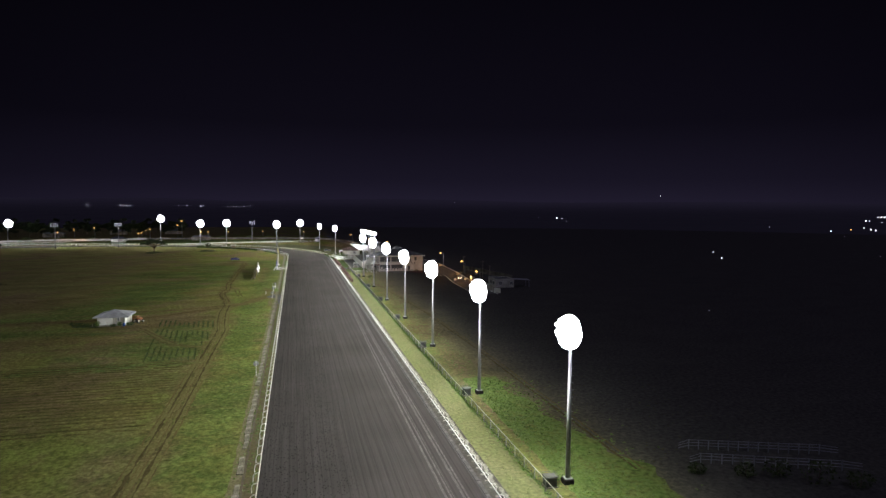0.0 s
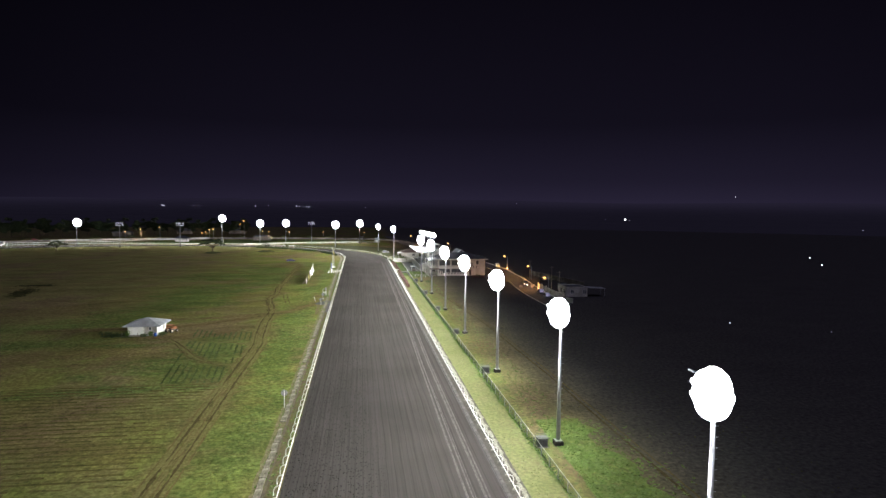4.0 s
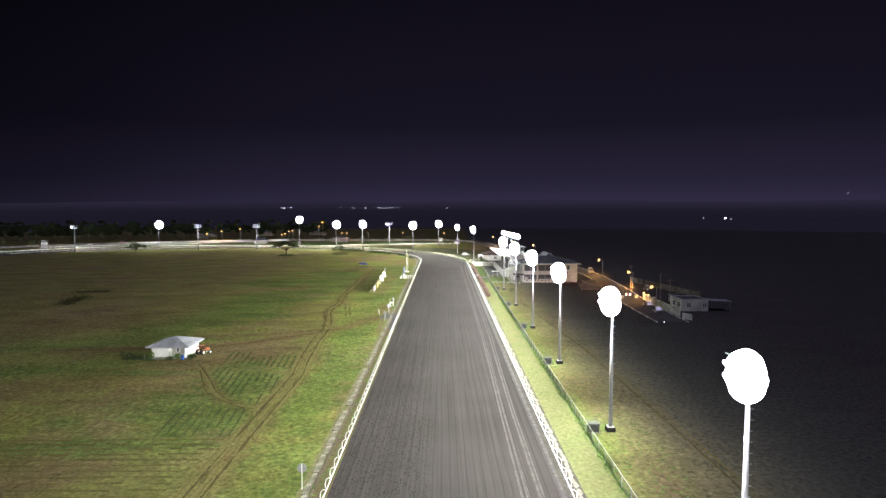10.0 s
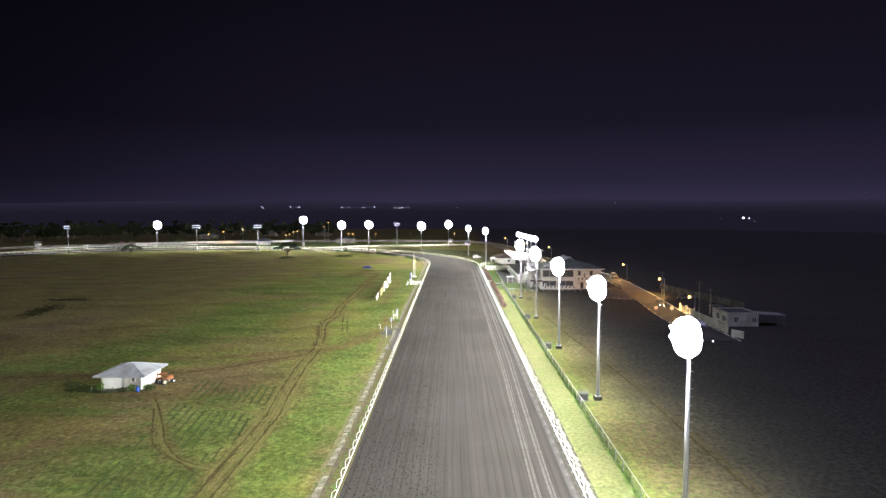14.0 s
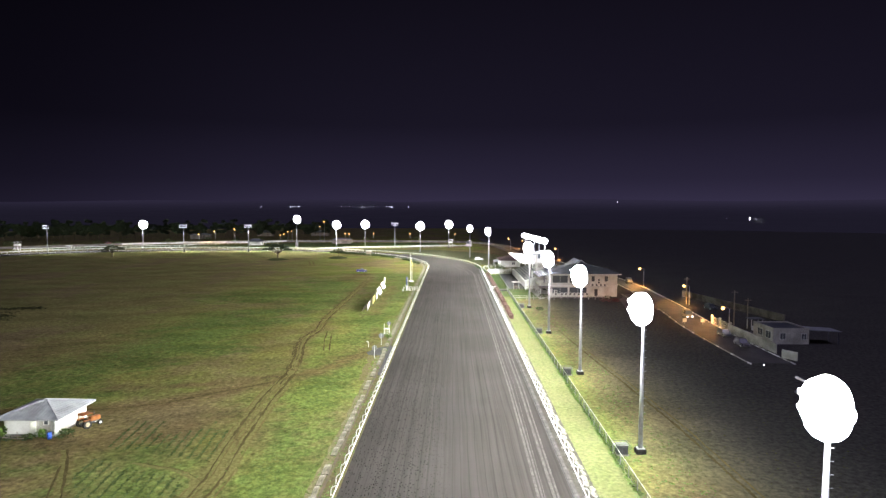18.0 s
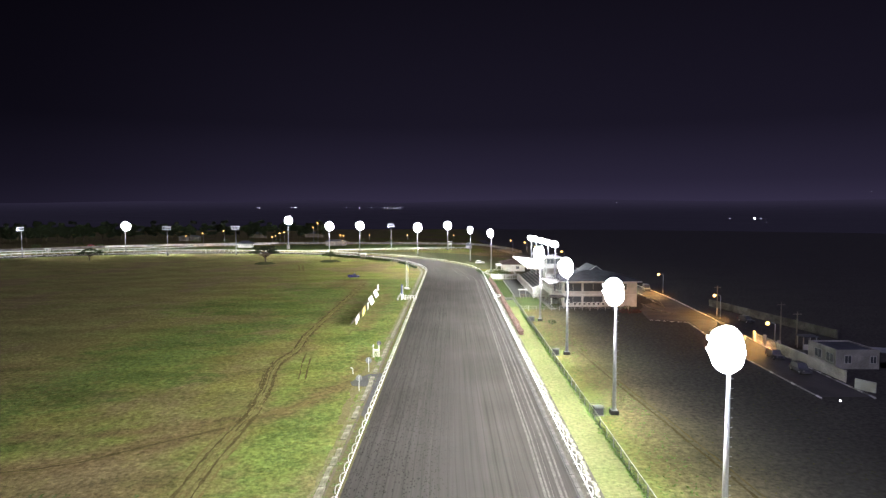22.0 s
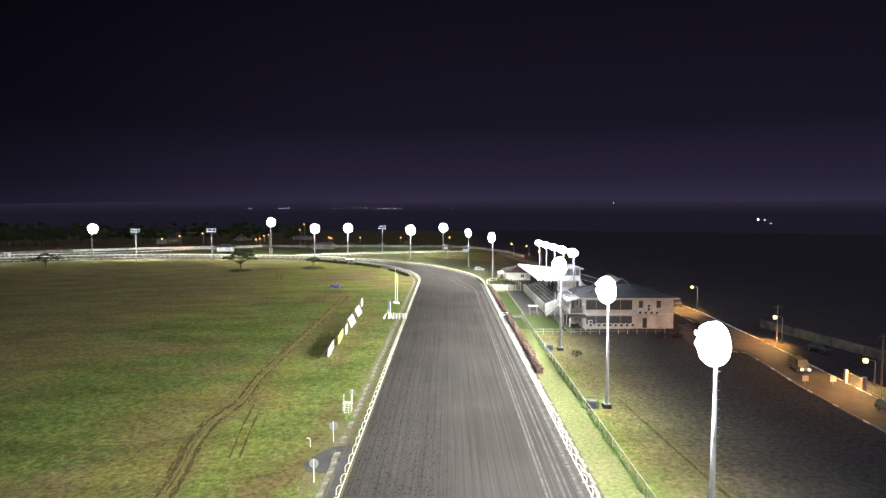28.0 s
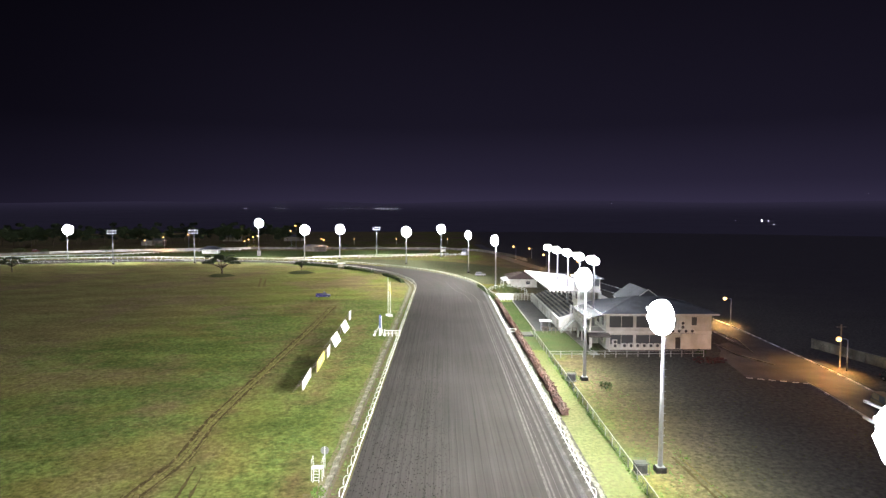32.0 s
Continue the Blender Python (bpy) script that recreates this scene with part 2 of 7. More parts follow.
LEAF = mat("leaf", (0.060, 0.085, 0.022), (0.035, 0.055, 0.016), 0.8, 0.7, bump=0, fine=6)
DARK_LEAF = mat("tree_leaf", (0.032, 0.044, 0.018), (0.020, 0.030, 0.012), 0.8, 0.7, bump=0, fine=6)
WEED = mat("weed", (0.105, 0.175, 0.032), (0.075, 0.130, 0.024), 0.5, 0.7, bump=0, fine=6)
BROWN_LEAF = mat("dry_hedge_leaf", (0.165, 0.098, 0.078), (0.10, 0.064, 0.050), 0.8, 0.8, bump=0, fine=5)
RED_LEAF = mat("red_leaf", (0.13, 0.050, 0.045), (0.08, 0.035, 0.032), 0.8, 0.7, bump=0, fine=6)
DARK_WALL = mat("stained_wall", (0.20, 0.18, 0.16), (0.11, 0.10, 0.09), 0.4, 0.95, bump=0.3)
BARK = mat("bark", (0.11, 0.085, 0.06), (0.07, 0.055, 0.04), 2, 0.9, bump=0.5)
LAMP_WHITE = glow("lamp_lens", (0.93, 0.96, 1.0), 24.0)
LAMP_ORANGE = glow("sodium_lamp_lens", (1.0, 0.50, 0.13), 3.0)
FAR_WHITE = glow("far_white_light", (0.90, 0.92, 1.0), 5.0)
DIM_WHITE = glow("dim_lamp_lens", (0.80, 0.84, 1.0), 2.2)
WINDOW = glass("window_glass")


def ground_material():
    """Grass that runs from lush green to dry olive and bare brown."""
    m = mat("grass_ground", (0.118, 0.140, 0.035), (0.146, 0.135, 0.042), 0.06, 0.95, bump=0.55, fine=1.7, spread=0.2, fine_amount=0.6, spec=0.0)
    n, l = m.node_tree.nodes, m.node_tree.links
    mul = [k for k in n if k.type == "VECT_MATH"][0]
    mix = [k for k in n if k.type == "MIX"][0]
    tc = [k for k in n if k.type == "TEX_COORD"][0]
    # bare brown patches
    patch = n.new("ShaderNodeTexNoise")
    patch.inputs["Scale"].default_value, patch.inputs["Detail"].default_value, patch.inputs["Roughness"].default_value = 0.045, 7, 0.68
    mp = n.new("ShaderNodeMapping")
    mp.inputs["Location"].default_value, mp.inputs["Rotation"].default_value, mp.inputs["Scale"].default_value = (31, 12, 0), (0, 0, 0.5), (1, 0.55, 1)
    l.new(tc.outputs["Object"], mp.inputs[0])
    l.new(mp.outputs[0], patch.inputs["Vector"])
    rng = n.new("ShaderNodeMapRange")
    rng.inputs["From Min"].default_value, rng.inputs["From Max"].default_value = 0.45, 0.60
    l.new(patch.outputs["Fac"], rng.inputs["Value"])
    m2 = n.new("ShaderNodeMix")
    m2.data_type = "RGBA"
    m2.inputs["B"].default_value = (0.138, 0.110, 0.056, 1)
    l.new(mix.outputs["Result"], m2.inputs["A"])
    # watered strip of grass beside the drain of the straight
    sep = n.new("ShaderNodeSeparateXYZ")
    l.new(tc.outputs["Object"], sep.inputs[0])
    near = n.new("ShaderNodeMapRange")
    near.interpolation_type = "SMOOTHSTEP"
    near.inputs["From Min"].default_value, near.inputs["From Max"].default_value = -30.0, -5.0
    l.new(sep.outputs["X"], near.inputs["Value"])
    far = n.new("ShaderNodeMapRange")
    far.interpolation_type = "SMOOTHSTEP"
    far.inputs["From Min"].default_value, far.inputs["From Max"].default_value = 32.5, 27.5
    l.new(sep.outputs["X"], far.inputs["Value"])
    band = n.new("ShaderNodeMath")
    band.operation = "MULTIPLY"
    l.new(near.outputs[0], band.inputs[0])
    along = n.new("ShaderNodeMapRange")
    along.interpolation_type = "SMOOTHSTEP"
    along.inputs["From Min"].default_value, along.inputs["From Max"].default_value = 356.0, 338.0
    l.new(sep.outputs["Y"], along.inputs["Value"])
    end = n.new("ShaderNodeMath")
    end.operation = "MULTIPLY"
    l.new(far.outputs[0], end.inputs[0])
    l.new(along.outputs[0], end.inputs[1])
    l.new(end.outputs[0], band.inputs[1])
    wob = n.new("ShaderNodeMath")
    wob.operation = "MULTIPLY"
    wn = n.new("ShaderNodeTexNoise")
    wn.inputs["Scale"].default_value, wn.inputs["Detail"].default_value = 0.14, 5
    wr = n.new("ShaderNodeMapRange")
    wr.inputs["From Min"].default_value, wr.inputs["From Max"].default_value = 0.36, 0.58
    l.new(tc.outputs["Object"], wn.inputs["Vector"])
    l.new(wn.outputs["Fac"], wr.inputs["Value"])
    l.new(band.outputs[0], wob.inputs[0])
    l.new(wr.outputs[0], wob.inputs[1])
    m3 = n.new("ShaderNodeMix")
    m3.data_type = "RGBA"
    m3.inputs["B"].default_value = (0.094, 0.130, 0.035, 1)
    l.new(m2.outputs["Result"], m3.inputs["A"])
    # unwatered land outside the fence
    east = n.new("ShaderNodeMath")
    east.operation = "MULTIPLY_ADD"
    east.inputs[1].default_value, east.inputs[2].default_value = -0.6, 0.6
    l.new(far.outputs[0], east.inputs[0])
    # the middle of the infield is drier too
    west = n.new("ShaderNodeMapRange")
    west.interpolation_type = "SMOOTHSTEP"
    west.inputs["From Min"].default_value, west.inputs["From Max"].default_value, west.inputs["To Max"].default_value = -32.0, -78.0, 0.55
    l.new(sep.outputs["X"], west.inputs["Value"])
    sides = n.new("ShaderNodeMath")
    sides.operation = "MAXIMUM"
    l.new(west.outputs[0], sides.inputs[0])
    l.new(east.outputs[0], sides.inputs[1])
    dryer = n.new("ShaderNodeMath")
    dryer.operation = "MAXIMUM"
    l.new(rng.outputs[0], dryer.inputs[0])
    l.new(sides.outputs[0], dryer.inputs[1])
    l.new(dryer.outputs[0], m2.inputs["Factor"])
    at = n.new("ShaderNodeAttribute")
    at.attribute_name = "lush"
    top = n.new("ShaderNodeMath")
    top.operation = "MAXIMUM"
    l.new(wob.outputs[0], top.inputs[0])
    l.new(at.outputs["Fac"], top.inputs[1])
    # the green is broken up by bare spots
    gn = n.new("ShaderNodeTexNoise")
    gn.inputs["Scale"].default_value, gn.inputs["Detail"].default_value, gn.inputs["Roughness"].default_value = 0.42, 8, 0.75
    l.new(tc.outputs["Object"], gn.inputs["Vector"])
    gr = n.new("ShaderNodeMapRange")
    gr.inputs["From Min"].default_value, gr.inputs["From Max"].default_value, gr.inputs["To Min"].default_value, gr.inputs["To Max"].default_value = 0.36, 0.58, 0.35, 1.0
    l.new(gn.outputs["Fac"], gr.inputs["Value"])
    gm = n.new("ShaderNodeMath")
    gm.operation = "MULTIPLY"
    l.new(top.outputs[0], gm.inputs[0])
    l.new(gr.outputs[0], gm.inputs[1])
    l.new(gm.outputs[0], m3.inputs["Factor"])
    # uneven growth in streaks
    sn = n.new("ShaderNodeTexNoise")
    sn.inputs["Scale"].default_value, sn.inputs["Detail"].default_value, sn.inputs["Roughness"].default_value = 1.5, 9, 0.8
    sm = n.new("ShaderNodeMapping")
    sm.inputs["Rotation"].default_value, sm.inputs["Scale"].default_value = (0, 0, 0.4), (0.66, 0.42, 1)
    l.new(tc.outputs["Object"], sm.inputs[0])
    l.new(sm.outputs[0], sn.inputs["Vector"])
    sr = n.new("ShaderNodeMapRange")
    sr.inputs["From Min"].default_value, sr.inputs["From Max"].default_value, sr.inputs["To Min"].default_value, sr.inputs["To Max"].default_value = 0.35, 0.65, 0.66, 1.34
    l.new(sn.outputs["Fac"], sr.inputs["Value"])
    st = n.new("ShaderNodeVectorMath")
    st.operation = "SCALE"
    l.new(m3.outputs["Result"], st.inputs[0])
    l.new(sr.outputs[0], st.inputs["Scale"])
    # broad patches of thin and thick growth
    bn = n.new("ShaderNodeTexNoise")
    bn.inputs["Scale"].default_value, bn.inputs["Detail"].default_value, bn.inputs["Roughness"].default_value = 0.085, 7, 0.66
    bm = n.new("ShaderNodeMapping")
    bm.inputs["Location"].default_value, bm.inputs["Rotation"].default_value, bm.inputs["Scale"].default_value = (7, 3, 0), (0, 0, -0.35), (0.75, 1.5, 1)
    l.new(tc.outputs["Object"], bm.inputs[0])
    l.new(bm.outputs[0], bn.inputs["Vector"])
    bs = n.new("ShaderNodeMapRange")
    bs.inputs["From Min"].default_value, bs.inputs["From Max"].default_value, bs.inputs["To Min"].default_value, bs.inputs["To Max"].default_value = 0.34, 0.64, 0.78, 1.24
    l.new(bn.outputs["Fac"], bs.inputs["Value"])
    bt = n.new("ShaderNodeVectorMath")
    bt.operation = "SCALE"
    l.new(st.outputs[0], bt.inputs[0])
    l.new(bs.outputs[0], bt.inputs["Scale"])
    l.new(bt.outputs[0], mul.inputs[0])
    # ground painted darker and greyer away from the fence, for falling light and veil
    east_dim = n.new("ShaderNodeMapRange")
    east_dim.interpolation_type = "SMOOTHSTEP"
    east_dim.inputs["From Min"].default_value, east_dim.inputs["From Max"].default_value, east_dim.inputs["To Max"].default_value = 28.0, 50.0, 0.88
    l.new(sep.outputs["X"], east_dim.inputs["Value"])
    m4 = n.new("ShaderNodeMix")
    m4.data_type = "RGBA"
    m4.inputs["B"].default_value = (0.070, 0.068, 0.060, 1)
    l.new(east_dim.outputs[0], m4.inputs["Factor"])
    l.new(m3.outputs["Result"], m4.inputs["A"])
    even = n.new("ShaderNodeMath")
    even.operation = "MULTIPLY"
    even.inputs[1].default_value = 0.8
    l.new(east_dim.outputs[0], even.inputs[0])
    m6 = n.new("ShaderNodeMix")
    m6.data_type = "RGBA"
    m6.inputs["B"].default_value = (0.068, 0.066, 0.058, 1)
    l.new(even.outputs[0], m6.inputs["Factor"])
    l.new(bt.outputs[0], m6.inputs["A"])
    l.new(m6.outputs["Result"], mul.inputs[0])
    wa = n.new("ShaderNodeAttribute")
    wa.attribute_name = "worn"
    m5 = n.new("ShaderNodeMix")
    m5.data_type = "RGBA"
    m5.inputs["B"].default_value = (0.112, 0.082, 0.040, 1)
    l.new(wa.outputs["Fac"], m5.inputs["Factor"])
    l.new(m4.outputs["Result"], m5.inputs["A"])
    cn = n.new("ShaderNodeTexNoise")
    cn.inputs["Scale"].default_value, cn.inputs["Detail"].default_value, cn.inputs["Roughness"].default_value = 0.9, 8, 0.75
    l.new(tc.outputs["Object"], cn.inputs["Vector"])
    cr = n.new("ShaderNodeMapRange")
    cr.inputs["From Min"].default_value, cr.inputs["From Max"].default_value, cr.inputs["To Min"].default_value, cr.inputs["To Max"].default_value = 0.38, 0.60, 0.68, 1.14
    l.new(cn.outputs["Fac"], cr.inputs["Value"])
    cm = n.new("ShaderNodeMix")
    cm.inputs["A"].default_value = 1.0
    l.new(at.outputs["Fac"], cm.inputs["Factor"])
    l.new(cr.outputs[0], cm.inputs["B"])
    cs = n.new("ShaderNodeVectorMath")
    cs.operation = "SCALE"
    l.new(m5.outputs["Result"], cs.inputs[0])
    l.new(cm.outputs["Result"], cs.inputs["Scale"])
    l.new(cs.outputs[0], st.inputs[0])
    [k for k in n if k.type == "BUMP"][0].inputs["Distance"].default_value = 0.12
    fine = [k for k in n if k.type == "TEX_NOISE" and abs(k.inputs["Scale"].default_value - 1.7) < 0.01][0]
    fine.inputs["Detail"].default_value, fine.inputs["Roughness"].default_value = 9, 0.72
    return m


def sand_material():
    """Harrowed dark sand: lines along the track, hoof prints on the inner side."""
    m = mat("track_sand", (0.0458, 0.0421, 0.0386), (0.0400, 0.0368, 0.0338), 1.0, 0.92, bump=0.35, fine=3.0, spread=0.34, stretch=(1.2, 0.012, 1), coords="UV", fine_amount=0.13, spec=0.0)
    n, l = m.node_tree.nodes, m.node_tree.links
    mul = [k for k in n if k.type == "VECT_MATH"][0]
    mix = [k for k in n if k.type == "MIX"][0]
    tc = [k for k in n if k.type == "TEX_COORD"][0]
    bsdf = n["Principled BSDF"]
    # broad damp and dry patches
    br = n.new("ShaderNodeTexNoise")
    br.inputs["Scale"].default_value, br.inputs["Detail"].default_value = 0.06, 3
    l.new(tc.outputs["UV"], br.inputs["Vector"])
    rg = n.new("ShaderNodeMapRange")
    rg.inputs["From Min"].default_value, rg.inputs["From Max"].default_value, rg.inputs["To Min"].default_value, rg.inputs["To Max"].default_value = 0.3, 0.7, 0.88, 1.12
    l.new(br.outputs["Fac"], rg.inputs["Value"])
    sc = n.new("ShaderNodeVectorMath")
    sc.operation = "SCALE"
    l.new(mix.outputs["Result"], sc.inputs[0])
    l.new(rg.outputs[0], sc.inputs["Scale"])
    # hoof prints
    vo = n.new("ShaderNodeTexVoronoi")
    vo.inputs["Scale"].default_value, vo.inputs["Randomness"].default_value = 4.0, 0.85
    mp = n.new("ShaderNodeMapping")
    mp.inputs["Scale"].default_value = (1, 0.60, 1)
    l.new(tc.outputs["UV"], mp.inputs[0])
    l.new(mp.outputs[0], vo.inputs["Vector"])
    spot = n.new("ShaderNodeMapRange")
    spot.inputs["From Min"].default_value, spot.inputs["From Max"].default_value = 0.33, 0.24
    l.new(vo.outputs["Distance"], spot.inputs["Value"])
    sep = n.new("ShaderNodeSeparateXYZ")
    l.new(tc.outputs["UV"], sep.inputs[0])
    zone = n.new("ShaderNodeMapRange")
    zone.inputs["From Min"].default_value, zone.inputs["From Max"].default_value = 11.0, 8.0
    l.new(sep.outputs["X"], zone.inputs["Value"])
    zn = n.new("ShaderNodeTexNoise")
    zn.inputs["Scale"].default_value = 0.35
    l.new(mp.outputs[0], zn.inputs["Vector"])
    zr = n.new("ShaderNodeMapRange")
    zr.inputs["From Min"].default_value, zr.inputs["From Max"].default_value = 0.12, 0.34
    l.new(zn.outputs["Fac"], zr.inputs["Value"])
    a, b = n.new("ShaderNodeMath"), n.new("ShaderNodeMath")
    a.operation = b.operation = "MULTIPLY"
    l.new(spot.outputs[0], a.inputs[0])
    l.new(zone.outputs[0], a.inputs[1])
    l.new(a.outputs[0], b.inputs[0])
    l.new(zr.outputs[0], b.inputs[1])
    m2 = n.new("ShaderNodeMix")
    m2.data_type = "RGBA"
    m2.inputs["B"].default_value = (0.014, 0.0125, 0.0115, 1)
    l.new(sc.outputs[0], m2.inputs["A"])
    l.new(b.outputs[0], m2.inputs["Factor"])
    # thin furrows left by the harrow
    wv = n.new("ShaderNodeTexNoise")
    wv.inputs["Scale"].default_value = 0.05
    l.new(tc.outputs["UV"], wv.inputs["Vector"])
    ad = n.new("ShaderNodeMath")
    ad.operation = "MULTIPLY_ADD"
    ad.inputs[1].default_value = 0.6
    l.new(wv.outputs["Fac"], ad.inputs[0])
    l.new(sep.outputs["X"], ad.inputs[2])
    pp = n.new("ShaderNodeMath")
    pp.operation = "PINGPONG"
    pp.inputs[1].default_value = 0.42
    l.new(ad.outputs[0], pp.inputs[0])
    fr = n.new("ShaderNodeMapRange")
    fr.inputs["From Min"].default_value, fr.inputs["From Max"].default_value, fr.inputs["To Min"].default_value, fr.inputs["To Max"].default_value = 0.0, 0.085, 0.74, 1.0
    l.new(pp.outputs[0], fr.inputs["Value"])
    fs = n.new("ShaderNodeVectorMath")
    fs.operation = "SCALE"
    l.new(m2.outputs["Result"], fs.inputs[0])
    l.new(fr.outputs[0], fs.inputs["Scale"])
    l.new(fs.outputs[0], mul.inputs[0])
    return m


GRASS = ground_material()
SAND = sand_material()
VERGE = mat("verge_grass", (0.118, 0.136, 0.052), (0.142, 0.146, 0.066), 0.22, 0.95, bump=0.7, fine=2.2, spread=0.3, fine_amount=0.35, spec=0.0)
PALE_SAND = mat("pale_sand", (0.084, 0.079, 0.073), (0.066, 0.062, 0.057), 0.6, 0.95, bump=0.2, fine=4)

# ---- ground ----
BEND = (-112.0, 362.0)
FAR = 4600.0


def bend_point(r, a):
    return BEND[0] + r * math.cos(radians(a)), BEND[1] + r * math.sin(radians(a))


def inner_radius(a):
    return float(np.interp(a, [0, 90, 110, 124, 134, 147, 165, 190], [112, 112, 115.5, 120.5, 128, 135.5, 138, 138]))


def outer_radius(a):
    return float(np.interp(a, [0, 12, 30, 45, 55, 65, 80, 90, 113, 130, 142, 190], [134.2, 133, 130, 127.5, 127, 127, 127, 127, 140, 150, 158, 160]))


def path_points(offset, inner=True, y0=-80.0, step=5.0, a1=165.0, da=2.0):
    """Points along the inner or outer edge of the track, moved outwards by offset."""
    pts = []
    y = y0
    while y < BEND[1] - 0.01:
        pts.append(((0.0 if inner else 22.2) + offset, y))
        y += step
    a = 0.0
    while a <= a1:
        r = (inner_radius(a) if inner else outer_radius(a)) + offset
        pts.append(bend_point(r, a))
        a += da
    return pts


def strip(name, left, right, z, material, parent=None, label="", category="", kind="structure", across=1, uv=False):
    """A flat band between two rows of points."""
    sh = Shape()
    n = across + 1
    for p, q in zip(left, right):
        for k in range(n):
            f = k / across
            sh.v.append((p[0] + (q[0] - p[0]) * f, p[1] + (q[1] - p[1]) * f, z))
    for i in range(len(left) - 1):
        for k in range(across):
            sh.f.append((i * n + k, i * n + k + 1, (i + 1) * n + k + 1, (i + 1) * n + k))
    me = sh.mesh(name, material)
    if uv:
        lay = me.uv_layers.new(name="UVMap")
        along, total = [], 0.0
        for i, p in enumerate(left):
            if i:
                total += (Vector(p) - Vector(left[i - 1])).length
            along.append(total)
        width = [(Vector(q) - Vector(p)).length for p, q in zip(left, right)]
        for loop in me.loops:
            i, k = divmod(loop.vertex_index, n)
            lay.data[loop.index].uv = (width[i] * k / across, along[i])
    ob = new(name, me)
    if parent:
        ob.parent = parent
        return tagged(ob, label)
    return tagged(ob, label, category, "", kind)


g = Shape()
rings = [0, 150, 300, 500, 900, 1800, FAR]
g.v.append((0, 200, 0))
for r in rings[1:]:
    for i in range(48):
        t = 2 * math.pi * i / 48
        g.v.append((r * math.cos(t), 200 + r * math.sin(t), 0))
for i in range(48):
    g.f.append((0, 1 + i, 1 + (i + 1) % 48))
for k in range(len(rings) - 2):
    for i in range(48):
        a, b = 1 + k * 48 + i, 1 + k * 48 + (i + 1) % 48
        g.f.append((a, a + 48, b + 48, b))
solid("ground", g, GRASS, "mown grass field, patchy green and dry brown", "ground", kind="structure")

strip("track", path_points(0.0), path_points(0.0, False), 0.02, SAND, None, "dark harrowed sand racetrack with hoof prints", "racetrack", across=8, uv=True)

# ---- rails of the track ----
def post_mesh(side):
    """A goose-neck post: its foot stands 0.6 m behind the rail; side is the way to the rail."""
    sh = Shape()
    pts = [(-0.6, 0, 0), (-0.6, 0, 0.50), (-0.52, 0, 0.76), (-0.30, 0, 0.92), (0.0, 0, 0.96)]
    sh.tube([(p[0] * side, 0, p[2]) for p in pts], 0.04, 6)
    return sh.mesh("post", WHITE_PAINT, True)


def rail(name, label, pts, side, spacing=2.5, z=0.98, as_parts=300, mesh=None, radius=0.085):
    """A running rail with goose-neck posts; side 1: the feet lie to the left of the running direction's right-hand rail."""
    th = thing(name, pts[0][0], pts[0][1], 0, label, "rail", "track rails")
    o = Vector((pts[0][0], pts[0][1], 0))
    part("top_rail", Shape().tube([(p[0] - o.x, p[1] - o.y, z) for p in pts], radius, 6), WHITE_PAINT, th, smooth=True)
    me = mesh
    rest = Shape()
    carry, count = 0.0, 0
    for p, q in zip(pts[:-1], pts[1:]):
        p, q = Vector((*p, 0)), Vector((*q, 0))
        length = (q - p).length
        d = (q - p) / length
        turn = math.atan2(d.y, d.x) - math.pi / 2
        while carry < length:
            c = p + d * carry - o
            if count < as_parts:
                ob = part("post", me, None, th)
                ob.matrix_basis = Matrix.Translation(c) @ Matrix.Rotation(turn, 4, "Z")
            else:
                m = Matrix.Translation(c) @ Matrix.Rotation(turn, 4, "Z")
                rest.add([m @ v.co for v in me.vertices], [tuple(f.vertices) for f in me.polygons])
            count += 1
            carry += spacing
        carry -= length
    if rest.v:
        tagged(part("posts", rest, WHITE_PAINT, th), kind="stuff")
    return th


POST_IN, POST_OUT = post_mesh(1), post_mesh(-1)
STOUT_POST = Shape().box(0, 0, 0, 0.22, 0.22, 0.98, 0, 0.02).mesh("post", WHITE_PAINT)
rail("inner_rail", "white metal running rail along the inside of the sand track", path_points(0.05, True, 18), 1, 2.5, mesh=POST_IN, radius=0.052)
rail("outer_rail", "white metal running rail along the outside of the sand track", path_points(0.35, False, 18, a1=56), -1, 2.5, mesh=POST_OUT, radius=0.052)
BACK_LINE = [bend_point(outer_radius(a) + 0.35, a) for a in range(58, 168, 3)]
rail("back_rail", "stout white rail along the outside of the back bend", BACK_LINE, -1, 3.0, mesh=STOUT_POST, radius=0.16)
rail("chute_rail", "stout white rail of the starting chute behind the bend", [(-75, 490), (-68, 491), (-27, 501), (8, 516), (22, 522)], 1, 3.0, mesh=STOUT_POST, radius=0.16)
rail("chute_rail", "stout white rail of the starting chute behind the bend", [(-62, 498), (-30, 510), (12, 525)], 1, 3.0, mesh=STOUT_POST, radius=0.16)
rail("paddock_rail", "stout white rail beside the back straight", [(-262, 470), (-232, 492), (-178, 514), (-157, 540), (-120, 556)], 1, 3.0, mesh=STOUT_POST, radius=0.16)

